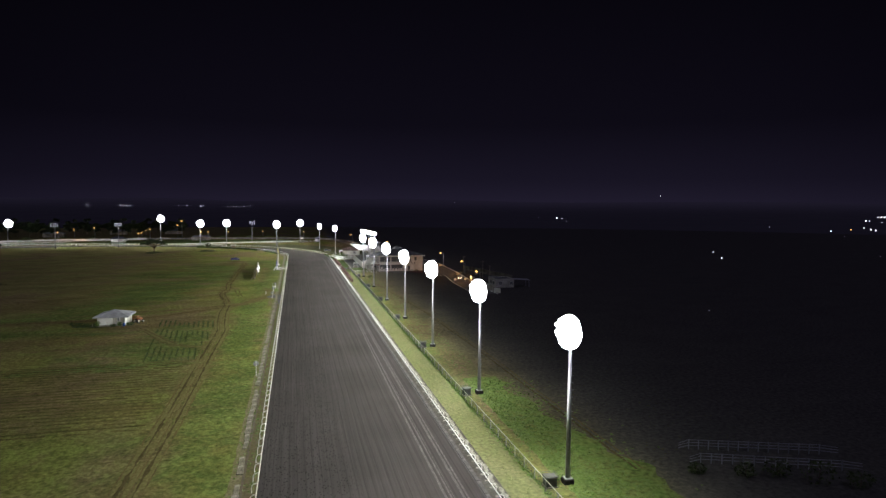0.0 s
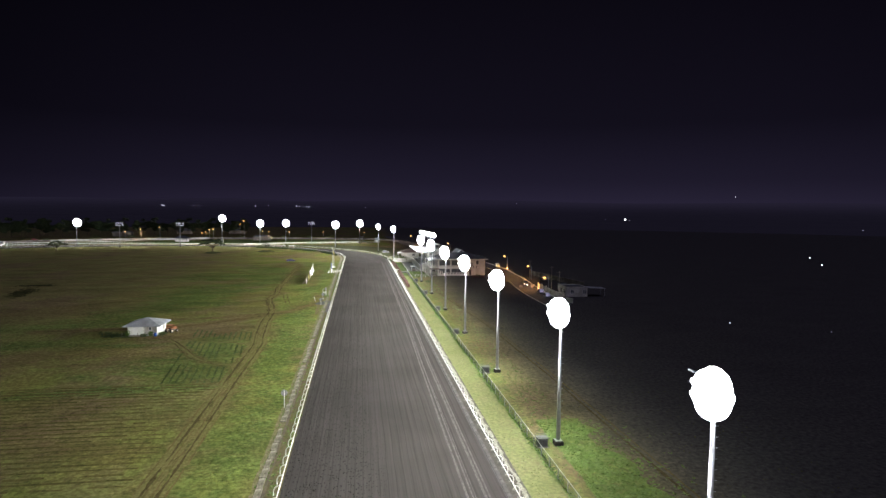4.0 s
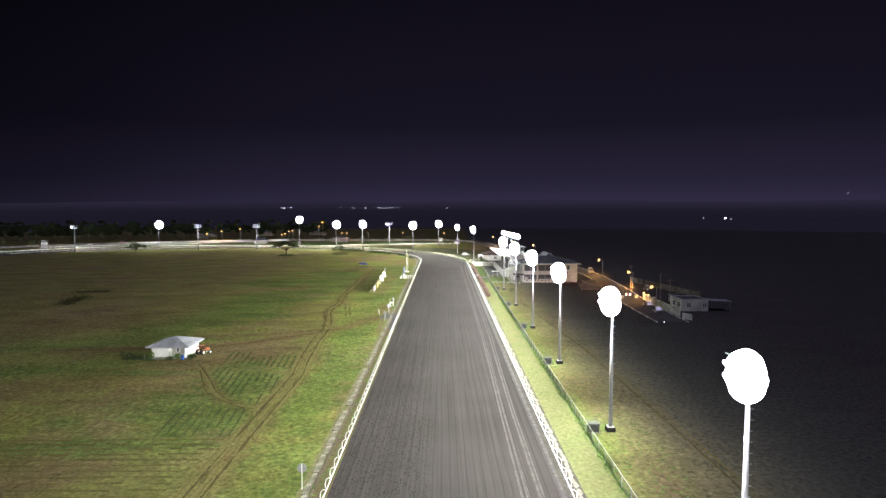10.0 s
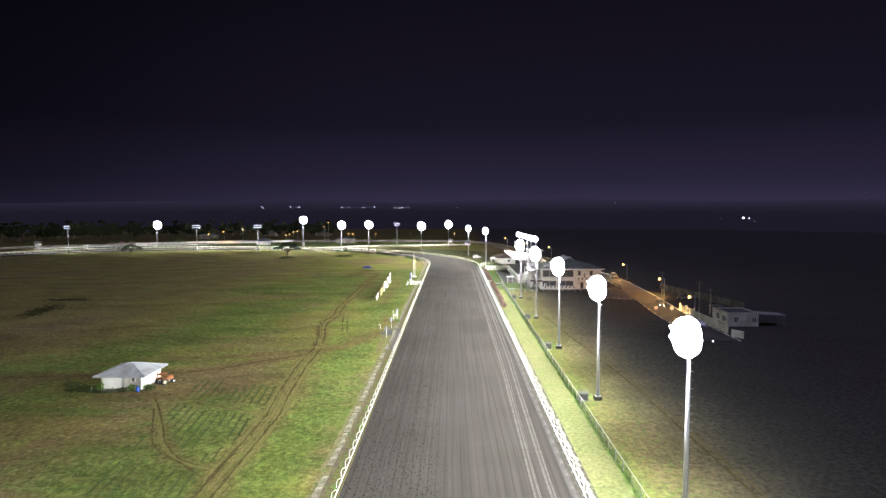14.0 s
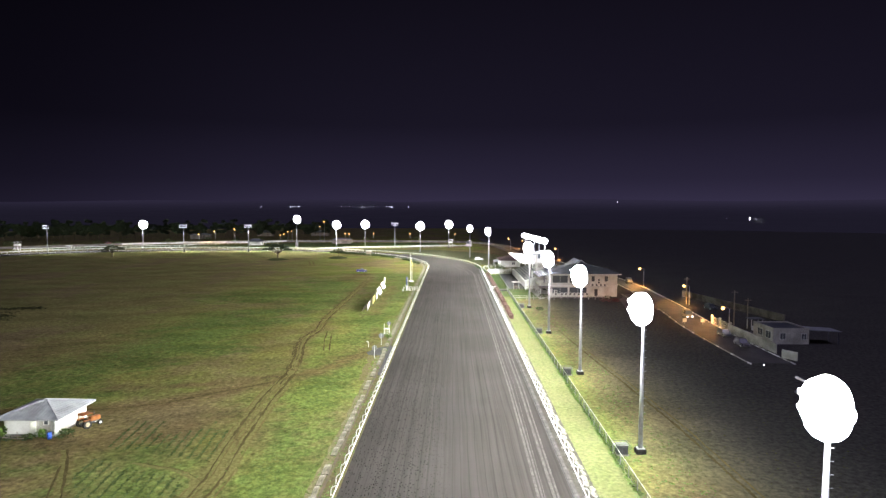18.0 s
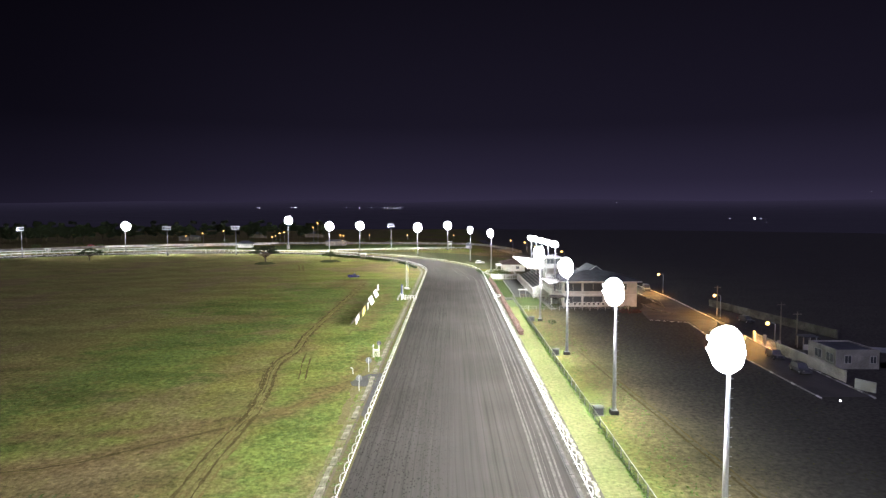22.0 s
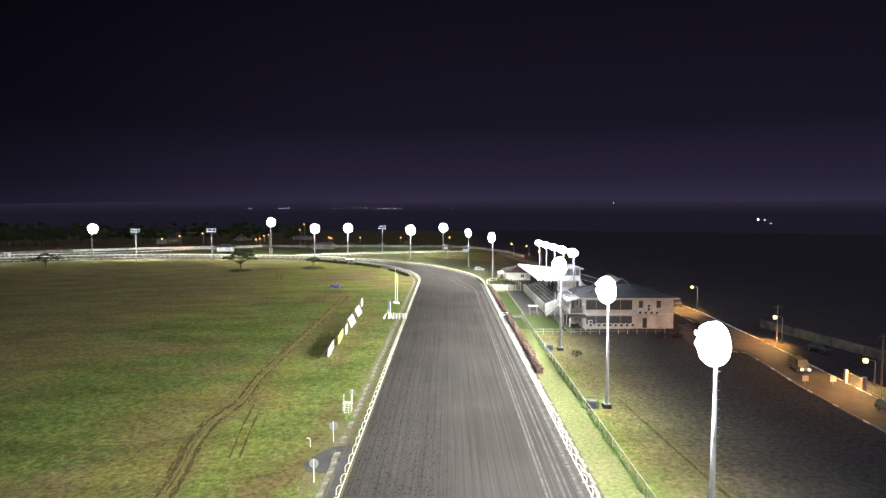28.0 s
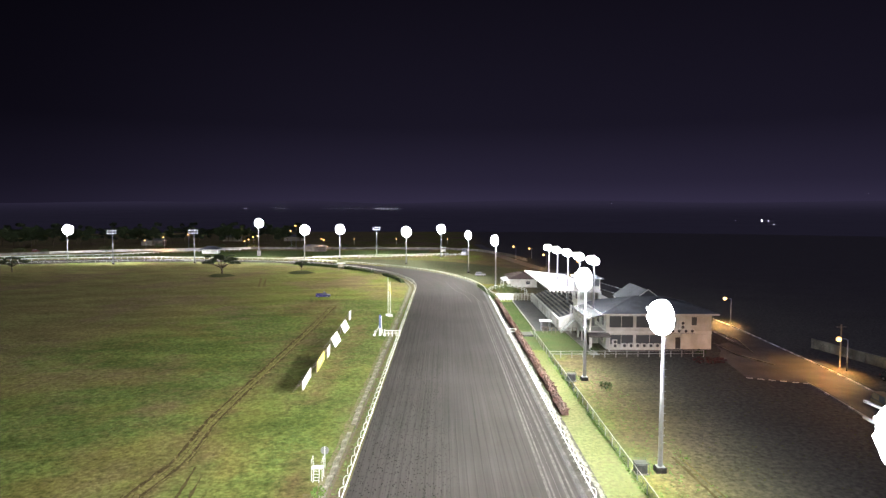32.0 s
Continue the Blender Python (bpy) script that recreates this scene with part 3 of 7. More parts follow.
# ---- floodlight poles ----
def floodlight_pole(height, group, label, levels, count, radius, lens_material, bank=None, mid_z=15.55, arm=6.8, shift=0.0, pitch=1.35, fan=10):
    th = thing("floodlight_pole", 0, 0, 0, label, "floodlight", group)
    part("plinth", Shape().box(0, 0, 0, 1.05, 1.05, 0.55, 0, 0.06), mat("dirty_concrete", (0.050, 0.048, 0.043), (0.030, 0.029, 0.026), 1.2, 0.9, bump=0.4), th, "dirty concrete plinth")
    part("base_plate", Shape().box(0, 0, 0.55, 0.8, 0.8, 0.05), STEEL, th)
    part("column", Shape().bar((0, 0, 0.6), (0, 0, height + 1.2), 0.25, 0.13, 10), POLE_STEEL, th, smooth=True)
    rung = Shape().bar((0.12, 0, 0), (0.40, 0, 0), 0.02, n=5).mesh("rung", STEEL)
    for k in range(16):
        part("rung", rung, None, th).location = (0, 0, 3.0 + k * 0.75)
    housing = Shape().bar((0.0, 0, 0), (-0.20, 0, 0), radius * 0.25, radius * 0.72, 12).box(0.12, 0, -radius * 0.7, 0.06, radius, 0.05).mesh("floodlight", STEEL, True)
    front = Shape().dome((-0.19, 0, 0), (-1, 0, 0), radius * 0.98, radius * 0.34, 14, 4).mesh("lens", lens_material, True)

    def lamp_at(m, mesh=None, glass=None):
        fl = part("floodlight", mesh or housing, None, th, "round metal floodlight")
        fl.matrix_basis = m
        part("lens", glass or front, None, fl, "glowing white lens")

    for z in levels:
        part("crossarm", Shape().box(-0.2, shift, z - 0.06, 0.14, arm, 0.12), STEEL, th)
    if not bank:
        for z in levels:
            for k in range(count):
                f = k - (count - 1) / 2
                lamp_at(pose(-0.38, f * pitch, z + 0.1, 0, 0, f * fan) @ pose(0, 0, 0, 0, -30, 0))
        return th
    # a bulging bank of lamps on a frame, swollen to the size of their glare, and a pair of lamps in front at each level
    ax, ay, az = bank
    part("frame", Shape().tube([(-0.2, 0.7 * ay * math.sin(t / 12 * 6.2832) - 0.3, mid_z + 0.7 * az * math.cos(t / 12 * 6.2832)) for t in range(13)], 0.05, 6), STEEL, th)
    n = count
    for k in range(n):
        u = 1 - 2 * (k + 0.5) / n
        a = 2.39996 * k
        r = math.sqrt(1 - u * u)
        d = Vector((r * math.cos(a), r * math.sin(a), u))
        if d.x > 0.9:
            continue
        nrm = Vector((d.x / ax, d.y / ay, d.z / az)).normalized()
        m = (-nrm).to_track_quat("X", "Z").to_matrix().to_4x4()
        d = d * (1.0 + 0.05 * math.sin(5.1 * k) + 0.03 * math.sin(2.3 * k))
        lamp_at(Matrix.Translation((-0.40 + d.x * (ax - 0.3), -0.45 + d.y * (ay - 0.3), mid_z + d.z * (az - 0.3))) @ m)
    if shift:
        small = Shape().bar((0.0, 0, 0), (-0.16, 0, 0), 0.1, 0.24, 12).mesh("floodlight", STEEL, True)
        pane = Shape().dome((-0.15, 0, 0), (-1, 0, 0), 0.30, 0.12, 12, 3).mesh("lens", lens_material, True)
        for z in levels:
            part("bracket", Shape().box(-0.85, -0.45, z - 0.05, 1.55, 0.10, 0.10), STEEL, th)
            for k in range(2):
                lamp_at(pose(-1.45, -0.75 + 0.6 * k, z + 0.05, 0, 0, 20 * k - 10) @ pose(0, 0, 0, 0, -28, 0), small, pane)
    return th


# heads built as large as the lamps' glare, with more lamps than two rows
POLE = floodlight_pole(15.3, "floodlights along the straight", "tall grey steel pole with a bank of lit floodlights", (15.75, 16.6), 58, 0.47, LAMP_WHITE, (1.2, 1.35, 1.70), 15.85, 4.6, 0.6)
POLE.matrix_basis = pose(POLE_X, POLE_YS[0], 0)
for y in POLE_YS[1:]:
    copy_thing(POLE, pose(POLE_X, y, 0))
DIM_POLE = floodlight_pole(15.3, "floodlights of the back straight", "tall grey steel pole with two rows of small lamps", (14.9, 16.2), 4, 0.22, DIM_WHITE, arm=4.3)
DIM_POLE.matrix_basis = pose(*BACK_POLES[0][:2], 0, 0, 0, 75)
for x, y, z, a in BACK_POLES[1:]:
    copy_thing(DIM_POLE, pose(x, y, 0, 0, 0, 82 if x > -60 else 90))
# stretched sideways so that neighbouring heads merge as their glare does
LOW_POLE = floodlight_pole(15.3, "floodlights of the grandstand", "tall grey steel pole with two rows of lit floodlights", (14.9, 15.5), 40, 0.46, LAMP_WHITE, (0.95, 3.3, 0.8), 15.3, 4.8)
# bend heads enlarged further, since glare looks wider from afar
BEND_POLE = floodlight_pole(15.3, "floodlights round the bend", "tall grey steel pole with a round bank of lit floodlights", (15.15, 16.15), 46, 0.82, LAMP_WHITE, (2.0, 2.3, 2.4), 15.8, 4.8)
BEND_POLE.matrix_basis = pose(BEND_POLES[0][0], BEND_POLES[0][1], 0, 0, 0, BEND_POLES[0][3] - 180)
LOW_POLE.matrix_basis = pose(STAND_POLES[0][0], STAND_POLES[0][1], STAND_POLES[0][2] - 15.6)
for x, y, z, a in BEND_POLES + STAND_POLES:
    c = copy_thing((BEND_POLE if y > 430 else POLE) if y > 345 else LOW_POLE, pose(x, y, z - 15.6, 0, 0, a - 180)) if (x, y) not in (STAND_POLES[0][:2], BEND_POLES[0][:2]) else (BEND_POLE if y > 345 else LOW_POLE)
    c["group"] = "floodlights round the bend" if y > 345 else "floodlights of the grandstand"
    if z - 15.6 > 0.3:
        part("plinth", Shape().box(0, 0, -(z - 15.6), 1.6, 1.6, z - 15.6 + 0.1, 0, 0.05), CONCRETE, c, "raised concrete plinth")


# ---- edges of the track, verges and fence ----
rng = random.Random(7)


def tufts(name, spots, material, label, category="grass", size=0.35, blades=5, parent=None):
    """Upright clumps of leaves at the given spots."""
    sh = Shape()
    for x, y, s in spots:
        for k in range(blades):
            a = rng.uniform(0, 6.283)
            w, h = size * s * rng.uniform(0.25, 0.5), size * s * rng.uniform(0.2, 0.5)
            ox, oy = x + rng.uniform(-1, 1) * size * s * 0.6, y + rng.uniform(-1, 1) * size * s * 0.6
            lean = size * s * rng.uniform(0.3, 1.1)
            c, q = math.cos(a), math.sin(a)
            sh.add([(ox - w * c, oy - w * q, 0), (ox + w * c, oy + w * q, 0), (ox - lean * q, oy + lean * c, h)], [(0, 1, 2)])
    if parent:
        return tagged(part(name, sh, material, parent, label), kind="stuff")
    return solid(name, sh, material, label, category, kind="stuff")


def scatter(x0, x1, y0, y1, n, s0=0.6, s1=1.4):
    return [(rng.uniform(x0, x1), rng.uniform(y0, y1), rng.uniform(s0, s1)) for _ in range(n)]


def blob(cx, cy, rx, ry, n, turn=0.0, s0=0.6, s1=1.5):
    """Spots that thin out from a centre."""
    out = []
    c, s = math.cos(radians(turn)), math.sin(radians(turn))
    for _ in range(n):
        u, v = rng.gauss(0, 0.45) * rx, rng.gauss(0, 0.45) * ry
        out.append((cx + u * c - v * s, cy + u * s + v * c, rng.uniform(s0, s1)))
    return out


def resample(pts, step):
    out, carry = [], 0.0
    for p, q in zip(pts[:-1], pts[1:]):
        p, q = Vector(p), Vector(q)
        length = (q - p).length
        d = (q - p) / length
        while carry < length:
            c = p + d * carry
            out.append((c.x, c.y, math.degrees(math.atan2(d.y, d.x))))
            carry += step
        carry -= length
    return out


def pieces(parent, name, meshes, spots, z=0.0):
    """One object for each spot (x, y, turn), sharing a few meshes."""
    for x, y, a in spots:
        ob = part(name, meshes[rng.randrange(len(meshes))], None, parent)
        ob.matrix_basis = pose(x, y, z, 0, 0, a)


# drain on the inner side: a row of concrete slabs beside an open channel
drain = tagged(new("drain"), "concrete slab drain along the inside of the track", "drain", "", "structure")
slabs = []
for k in range(5):
    w = 0.52 + 0.06 * k
    slabs.append(Shape().box(0, 0, 0, 2.40, w, 0.07 + 0.010 * k, 0, 0.03).mesh("slab", SLAB))
line = path_points(-2.1, True, 18, a1=40)
pieces(drain, "slab", slabs, [(x + rng.uniform(-0.09, 0.09), y, a + rng.uniform(-2.2, 2.2)) for x, y, a in resample(line, 2.42) if rng.random() < 0.86])
strip("drain_shoulder", [(x - 0.30 * noise.noise((x * 0.4, y * 0.5, 3)), y) for x, y in path_points(-2.95, True, 10, step=1.0, a1=60)], path_points(-1.8, True, 10, step=1.0, a1=60), 0.0065, mat("dusty_shoulder", (0.165, 0.150, 0.090), (0.115, 0.115, 0.050), 0.8, 0.95, bump=0.6, fine=4, spread=0.3), drain, "dusty pale shoulder of the drain")
strip("channel", path_points(-1.78, True, 10, a1=60), path_points(-1.45, True, 10, a1=60), 0.010, mat("wet_channel", (0.098, 0.080, 0.048), (0.065, 0.054, 0.034), 0.7, 0.8, bump=0.3), drain)
strip("verge_inner", path_points(-1.45, True, 10, a1=120), path_points(0.0, True, 10, a1=120), 0.014,
      mat("worn_verge", (0.098, 0.094, 0.038), (0.092, 0.076, 0.046), 0.35, 0.95, bump=0.6, fine=3, spread=0.3), None, "worn strip of dry grass under the inner rail", "verge")
tufts("verge_weeds", [p for p in scatter(-1.3, -0.15, 30, 345, 1500, 0.5, 1.3) if not 186 < p[1] < 209], WEED, "low weeds under the inner rail of the track", size=0.26, blades=4)

tufts("drain_weeds", [(-2.1 + rng.choice((-0.42, 0.30)) + rng.gauss(0, 0.14), rng.uniform(30, 345), rng.uniform(0.5, 1.5)) for _ in range(1100)], WEED, "weeds growing between the drain slabs", size=0.2, blades=4)

# outer side: kerb, rough pale stones, bright verge
kerb = tagged(new("kerb"), "grey concrete kerb slabs along the outer edge of the track", "kerb", "", "structure")
kerbs = [Shape().box(0, 0, 0, 2.9, 0.46 + 0.02 * k, 0.08, 0, 0.02).mesh("kerb_slab", GREY_SLAB) for k in range(3)]
pieces(kerb, "kerb_slab", kerbs, resample(path_points(-0.12, False, 18, a1=30), 2.95))
edging = tagged(new("stone_edging"), "rough band of pale limewashed stones behind the outer rail", "edging", "", "structure")
stones = []
for k in range(9):
    ring = []
    n = 9
    for i in range(n):
        t = 2 * math.pi * i / n
        ring.append((0.70 * math.cos(t) * rng.uniform(0.88, 1.08), 0.27 * math.sin(t) * rng.uniform(0.7, 1.2)))
    stones.append(Shape().prism(ring, -0.02, rng.uniform(0.03, 0.07)).mesh("stone", PALE_CONCRETE))
spots = []
for x, y, a in resample(path_points(1.5, False, 18, a1=12), 1.22):
    spots.append((x + rng.uniform(-0.16, 0.16), y + rng.uniform(-0.15, 0.15), a + rng.uniform(-9, 9) + rng.choice((0, 180))))
pieces(edging, "stone", stones, spots)
rest = Shape()
for x, y, a in resample(path_points(0.75, False, 18, a1=45), 1.7):
    ring = [(x + rng.uniform(0.15, 0.34) * math.cos(t), y + rng.uniform(0.15, 0.34) * math.sin(t)) for t in (0, 1.2, 2.3, 3.6, 5.0)]
    rest.prism(ring, -0.02, rng.uniform(0.04, 0.1))
tagged(part("rubble", rest, PALE_CONCRETE, edging, "small pale rubble"), kind="stuff")
strip("gravel_bed", path_points(0.11, False, 10, a1=45), path_points(1.95, False, 10, a1=45), 0.010, mat("pale_gravel", (0.072, 0.067, 0.057), (0.050, 0.048, 0.038), 0.55, 0.95, bump=0.8, fine=4, spread=0.3), None, "pale gravel bed under the outer rail", "gravel")
strip("sand_lip", path_points(-0.46, False, 18, a1=40), path_points(-0.35, False, 18, a1=40), 0.027, ASPHALT, None, "dark damp joint between sand and kerb", "joint")
strip("verge", [(24.1 + 0.35 * noise.noise((0, y * 0.31, 0)), y) for y in range(8, 276, 2)], [(28.0, y) for y in range(8, 276, 2)], 0.008, VERGE, None, "bright yellow green mown verge beside the track", "verge")
tufts("verge_tufts", scatter(24.0, 27.9, 30, 272, 3600, 0.4, 1.0), mat("verge_tuft", (0.155, 0.185, 0.065), (0.125, 0.15, 0.05), 0.4, 0.8, bump=0), "short tufts of bright verge grass", size=0.24, blades=3)

# chain link fence
fence = thing("fence", 28.0, 18, 0, "chain link fence with a white top rail and thin posts", "fence")
mesh_panel = Shape()
PW, PH = 3.0, 1.08
for k in range(-4, 12):
    for sgn in (1, -1):
        a0 = k * 0.27
        p0, p1 = (a0, 0.06), (a0 + PH, 0.06 + PH)
        pts = []
        lo, hi = max(0.0, -a0), min(PH, PW - a0)
        if hi - lo < 0.1:
            continue
        y_a, y_b = a0 + lo, a0 + hi
        if sgn < 0:
            y_a, y_b = PW - y_a, PW - y_b
        mesh_panel.bar((0, y_a, 0.06 + lo), (0, y_b, 0.06 + hi), 0.006, n=3, caps=False)
mesh_panel.bar((0, 0, 0.08), (0, PW, 0.08), 0.014, n=4)
MESH_PANEL = mesh_panel.mesh("mesh_panel", mat("dull_wire", (0.16, 0.17, 0.16), (0.10, 0.11, 0.10), 1, 0.7, bump=0))
FENCE_POST = Shape().bar((0, 0, 0), (0, 0, 1.2), 0.04, n=6).mesh("post", STEEL)
for k in range(91):
    part("post", FENCE_POST, None, fence).location = (0, k * 3.0, 0)
    part("mesh_panel", MESH_PANEL, None, fence).location = (0, k * 3.0, 0)
part("top_rail", Shape().bar((0, 0, 1.2), (0, 273, 1.2), 0.034, n=6), mat("worn_white_rail", (0.46, 0.46, 0.44), (0.34, 0.34, 0.32), 1.2, 0.6, bump=0.05), fence, "worn white top rail")
tufts("fence_weeds", [(28.0 + rng.gauss(0, 0.16), 24 + rng.random() * 246, rng.uniform(0.5, 1.5)) for _ in range(2600)], WEED, "dark weeds growing along the foot of the fence", size=0.28, blades=4)

# utility boxes by the poles
GUARD = mat("dull_green_tube", (0.15, 0.17, 0.13), (0.10, 0.115, 0.09), 1.5, 0.7, bump=0.05)
box_thing = thing("utility_box", 28.9, POLE_YS[0] - 0.3, 0, "grey metal utility box beside the fence", "utility box", "utility boxes")
part("body", Shape().box(0, 0, 0.12, 1.15, 1.0, 0.95, 0, 0.03), mat("grey_cabinet", (0.095, 0.11, 0.105), (0.06, 0.07, 0.07), 1.5, 0.6, 0.2, bump=0.05), box_thing)
part("footing", Shape().box(0, 0, 0, 1.3, 1.15, 0.12), CONCRETE, box_thing, "concrete footing")
part("lid", Shape().box(0, 0, 1.07, 1.3, 1.15, 0.07, 0, 0.02), mat("weathered_lid", (0.10, 0.105, 0.10), (0.065, 0.07, 0.065), 1.5, 0.8), box_thing, "weathered grey lid")
part("door", Shape().box(0, -0.52, 0.2, 0.95, 0.04, 0.78), DARK_METAL, box_thing)
for z, dy in ((1.28, -0.62), (1.28, 0.62)):
    part("guard_rail", Shape().tube([(-0.85, dy, z), (0.62, dy, z), (0.72, dy, z - 0.1), (0.72, dy, 0)], 0.022, 6), GUARD, box_thing, "dull green tube guard")
part("guard_rail", Shape().bar((0.68, -0.62, 1.25), (0.68, 0.62, 1.25), 0.022, n=6), GUARD, box_thing, "dull green tube guard")
for y in POLE_YS[1:]:
    copy_thing(box_thing, pose(28.9, y - 0.3, 0))
for y in POLE_YS:
    tufts("pole_weeds", blob(30.2, y + 1.2, 2.2, 2.2, 170, 0, 0.4, 1.0), WEED, "green weeds round a pole's plinth", size=0.2, blades=5)

# asphalt pad and dirt paths in the infield
def ragged(pts, width, seed=0.0, rough=0.8):
    left, right = [], []
    fine = []
    for p, q in zip(pts[:-1], pts[1:]):
        n = max(2, int((Vector(q) - Vector(p)).length / 0.5))
        for i in range(n):
            f = i / n
            fine.append((p[0] + (q[0] - p[0]) * f, p[1] + (q[1] - p[1]) * f))
    fine.append(pts[-1])
    for _ in range(6):
        fine = [fine[0]] + [((a[0] + 2 * b[0] + c[0]) / 4, (a[1] + 2 * b[1] + c[1]) / 4) for a, b, c in zip(fine[:-2], fine[1:-1], fine[2:])] + [fine[-1]]
    for i, p in enumerate(fine):
        a, b = Vector(fine[max(i - 1, 0)]), Vector(fine[min(i + 1, len(fine) - 1)])
        d = (b - a).normalized()
        n = Vector((-d.y, d.x))
        e = noise.fractal((p[0] * 0.7 + seed, p[1] * 0.7, seed), 0.7, 2.0, 4) * rough
        f = noise.fractal((p[0] * 0.7 - seed, p[1] * 0.7, seed + 9), 0.7, 2.0, 4) * rough
        left.append((p[0] + n.x * width / 2 * (1 + e), p[1] + n.y * width / 2 * (1 + e)))
        right.append((p[0] - n.x * width / 2 * (1 + f), p[1] - n.y * width / 2 * (1 + f)))
    return right, left


def shifted(pts, d):
    out = []
    for i, p in enumerate(pts):
        a, b = Vector(pts[max(i - 1, 0)]), Vector(pts[min(i + 1, len(pts) - 1)])
        t = (b - a).normalized()
        out.append((p[0] - t.y * d, p[1] + t.x * d))
    return out


MAIN = [(-12.6, 40), (-12.6, 65), (-12.4, 86), (-12.7, 121), (-12.8, 149), (-13.9, 158), (-15.2, 174.0), (-15.3, 181.5), (-15.3, 187.8), (-17.1, 200.1), (-18.9, 208.3), (-19.5, 215.9), (-18.6, 223.6), (-19.9, 236), (-20.1, 250), (-20.3, 275), (-20.5, 300), (-21, 318), (-21.2, 330)]
BARE = mat("bare_earth", (0.126, 0.102, 0.040), (0.094, 0.078, 0.032), 0.5, 0.95, bump=0.7, fine=4)
DARK_RUT = mat("dark_rut", (0.058, 0.047, 0.020), (0.090, 0.074, 0.031), 0.7, 0.95, bump=0.7, fine=4, spread=0.4)
DRY = mat("dry_grass_track", (0.150, 0.134, 0.054), (0.118, 0.118, 0.042), 0.6, 0.95, bump=0.7, fine=3, spread=0.4)
ruts = tagged(new("farm_track"), "two-rut dirt track across the grass infield", "dirt track", "", "structure")
def broken(pts, width, seed, z, material, keep=0.0, name="rut"):
    """A ragged line that thins out and stops where the grass has closed over it."""
    left, right = ragged(pts, width, seed)
    run = []
    for p, q in zip(left, right):
        m = ((p[0] + q[0]) / 2, (p[1] + q[1]) / 2)
        w = 0.62 + 1.0 * noise.fractal((m[0] * 0.11 + seed, m[1] * 0.30, seed), 1.0, 2.0, 4) + keep
        if w > 0.12:
            w = min(w, 1.25)
            run.append(((m[0] + (p[0] - m[0]) * w, m[1] + (p[1] - m[1]) * w), (m[0] + (q[0] - m[0]) * w, m[1] + (q[1] - m[1]) * w)))
        else:
            if len(run) > 3:
                strip(name, [r[0] for r in run], [r[1] for r in run], z, material, ruts)
            run = []
    if len(run) > 3:
        strip(name, [r[0] for r in run], [r[1] for r in run], z, material, ruts)


NEAR, MID, LONG = MAIN[:8], MAIN[7:12], MAIN[11:]
for k, (d, w) in enumerate(((1.05, 1.25), (-1.05, 1.2), (0.0, 0.7))):
    broken(shifted(NEAR, d), w, 3.0 + 9 * k, 0.006 + 0.0007 * k, DRY, 0.15 - 0.15 * (k == 2), "crown")
for k, (d, w) in enumerate(((0.80, 0.34), (-0.85, 0.32), (0.30, 0.16), (-0.3, 0.14), (-1.65, 0.22), (1.55, 0.24))):
    broken(shifted(NEAR, d), w, 5.0 + 3 * k, 0.009 + 0.001 * k, DARK_RUT if k < 2 else BARE, 0.25 if k < 2 else -0.1)
broken(shifted(MID, 0.0), 1.9, 31.0, 0.007, DRY, 0.0, "crown")
for k, (d, w) in enumerate(((0.68, 0.5), (-0.66, 0.52), (0.1, 0.25), (1.15, 0.25))):
    broken(shifted(MID, d), w, 33.0 + 3 * k, 0.015 + 0.001 * k, DARK_RUT, 0.3 if k < 2 else -0.1)
broken(shifted(LONG, -0.1), 1.4, 51.0, 0.007, mat("trodden_grass", (0.160, 0.142, 0.052), (0.130, 0.128, 0.042), 0.6, 0.95, bump=0.6, fine=2.5, spread=0.4, fine_amount=0.5), 0.1, "crown")
DEEP_RUT = mat("deep_rut", (0.048, 0.036, 0.017), (0.080, 0.062, 0.028), 0.9, 0.95, bump=0.7, fine=4, spread=0.4)
for k, (d, w) in enumerate(((0.66, 0.38), (-0.64, 0.34), (0.05, 0.16), (-1.0, 0.12))):
    broken(shifted(LONG, d), w, 53.0 + 3 * k, 0.010 + 0.001 * k, DEEP_RUT, 0.34 if k < 2 else -0.05)
clods = []
for x, y, a in resample(MAIN[8:], 0.16):
    clods.append((x + rng.choice((-0.6, 0.6)) + rng.gauss(0, 0.22), y, rng.uniform(0.4, 1.2)))
tufts("track_clods", clods, mat("straw_clod", (0.27, 0.225, 0.095), (0.12, 0.095, 0.042), 1.2, 0.9, bump=0, spread=0.2), "trampled straw and clods along the dirt track", "clods", size=0.22, blades=4)
CROSS = [(-62, 166), (-45, 168), (-33, 170), (-28, 172.5), (-23.4, 177), (-17, 182.5), (-13.3, 187.7), (-11, 189.6), (-8.9, 194.1), (-6.4, 199.9), (-4.2, 202.5)]
for d, w, k in ((0.6, 0.35, -0.1), (0.1, 0.5, 0.05), (-0.6, 0.3, -0.1)):
    broken(shifted(CROSS, d), w, 71.0 + 5 * d, 0.0085 + 0.001 * abs(d), BARE, k, "footpath")
broken(CROSS[:6], 0.55, 77.0, 0.0105, DARK_RUT, 0.2, "footpath")
TO_HUT = [(-31.9, 155.7), (-29.8, 152.4), (-27.0, 147.3), (-24.6, 142.8), (-23.1, 139.7), (-21.6, 137.6), (-19.8, 135.2), (-17.7, 133.4), (-14.9, 132.2), (-13.0, 131.6)]
JOINING = [(-22.6, 152.4), (-20.7, 151.7), (-18.0, 151.0), (-16.1, 150.0), (-13.7, 147.8)]
broken(TO_HUT, 0.55, 81.0, 0.008, DRY, 0.3, "footpath")
broken(shifted(TO_HUT, 0.35), 0.24, 84.0, 0.0095, DARK_RUT, 0.3, "footpath")
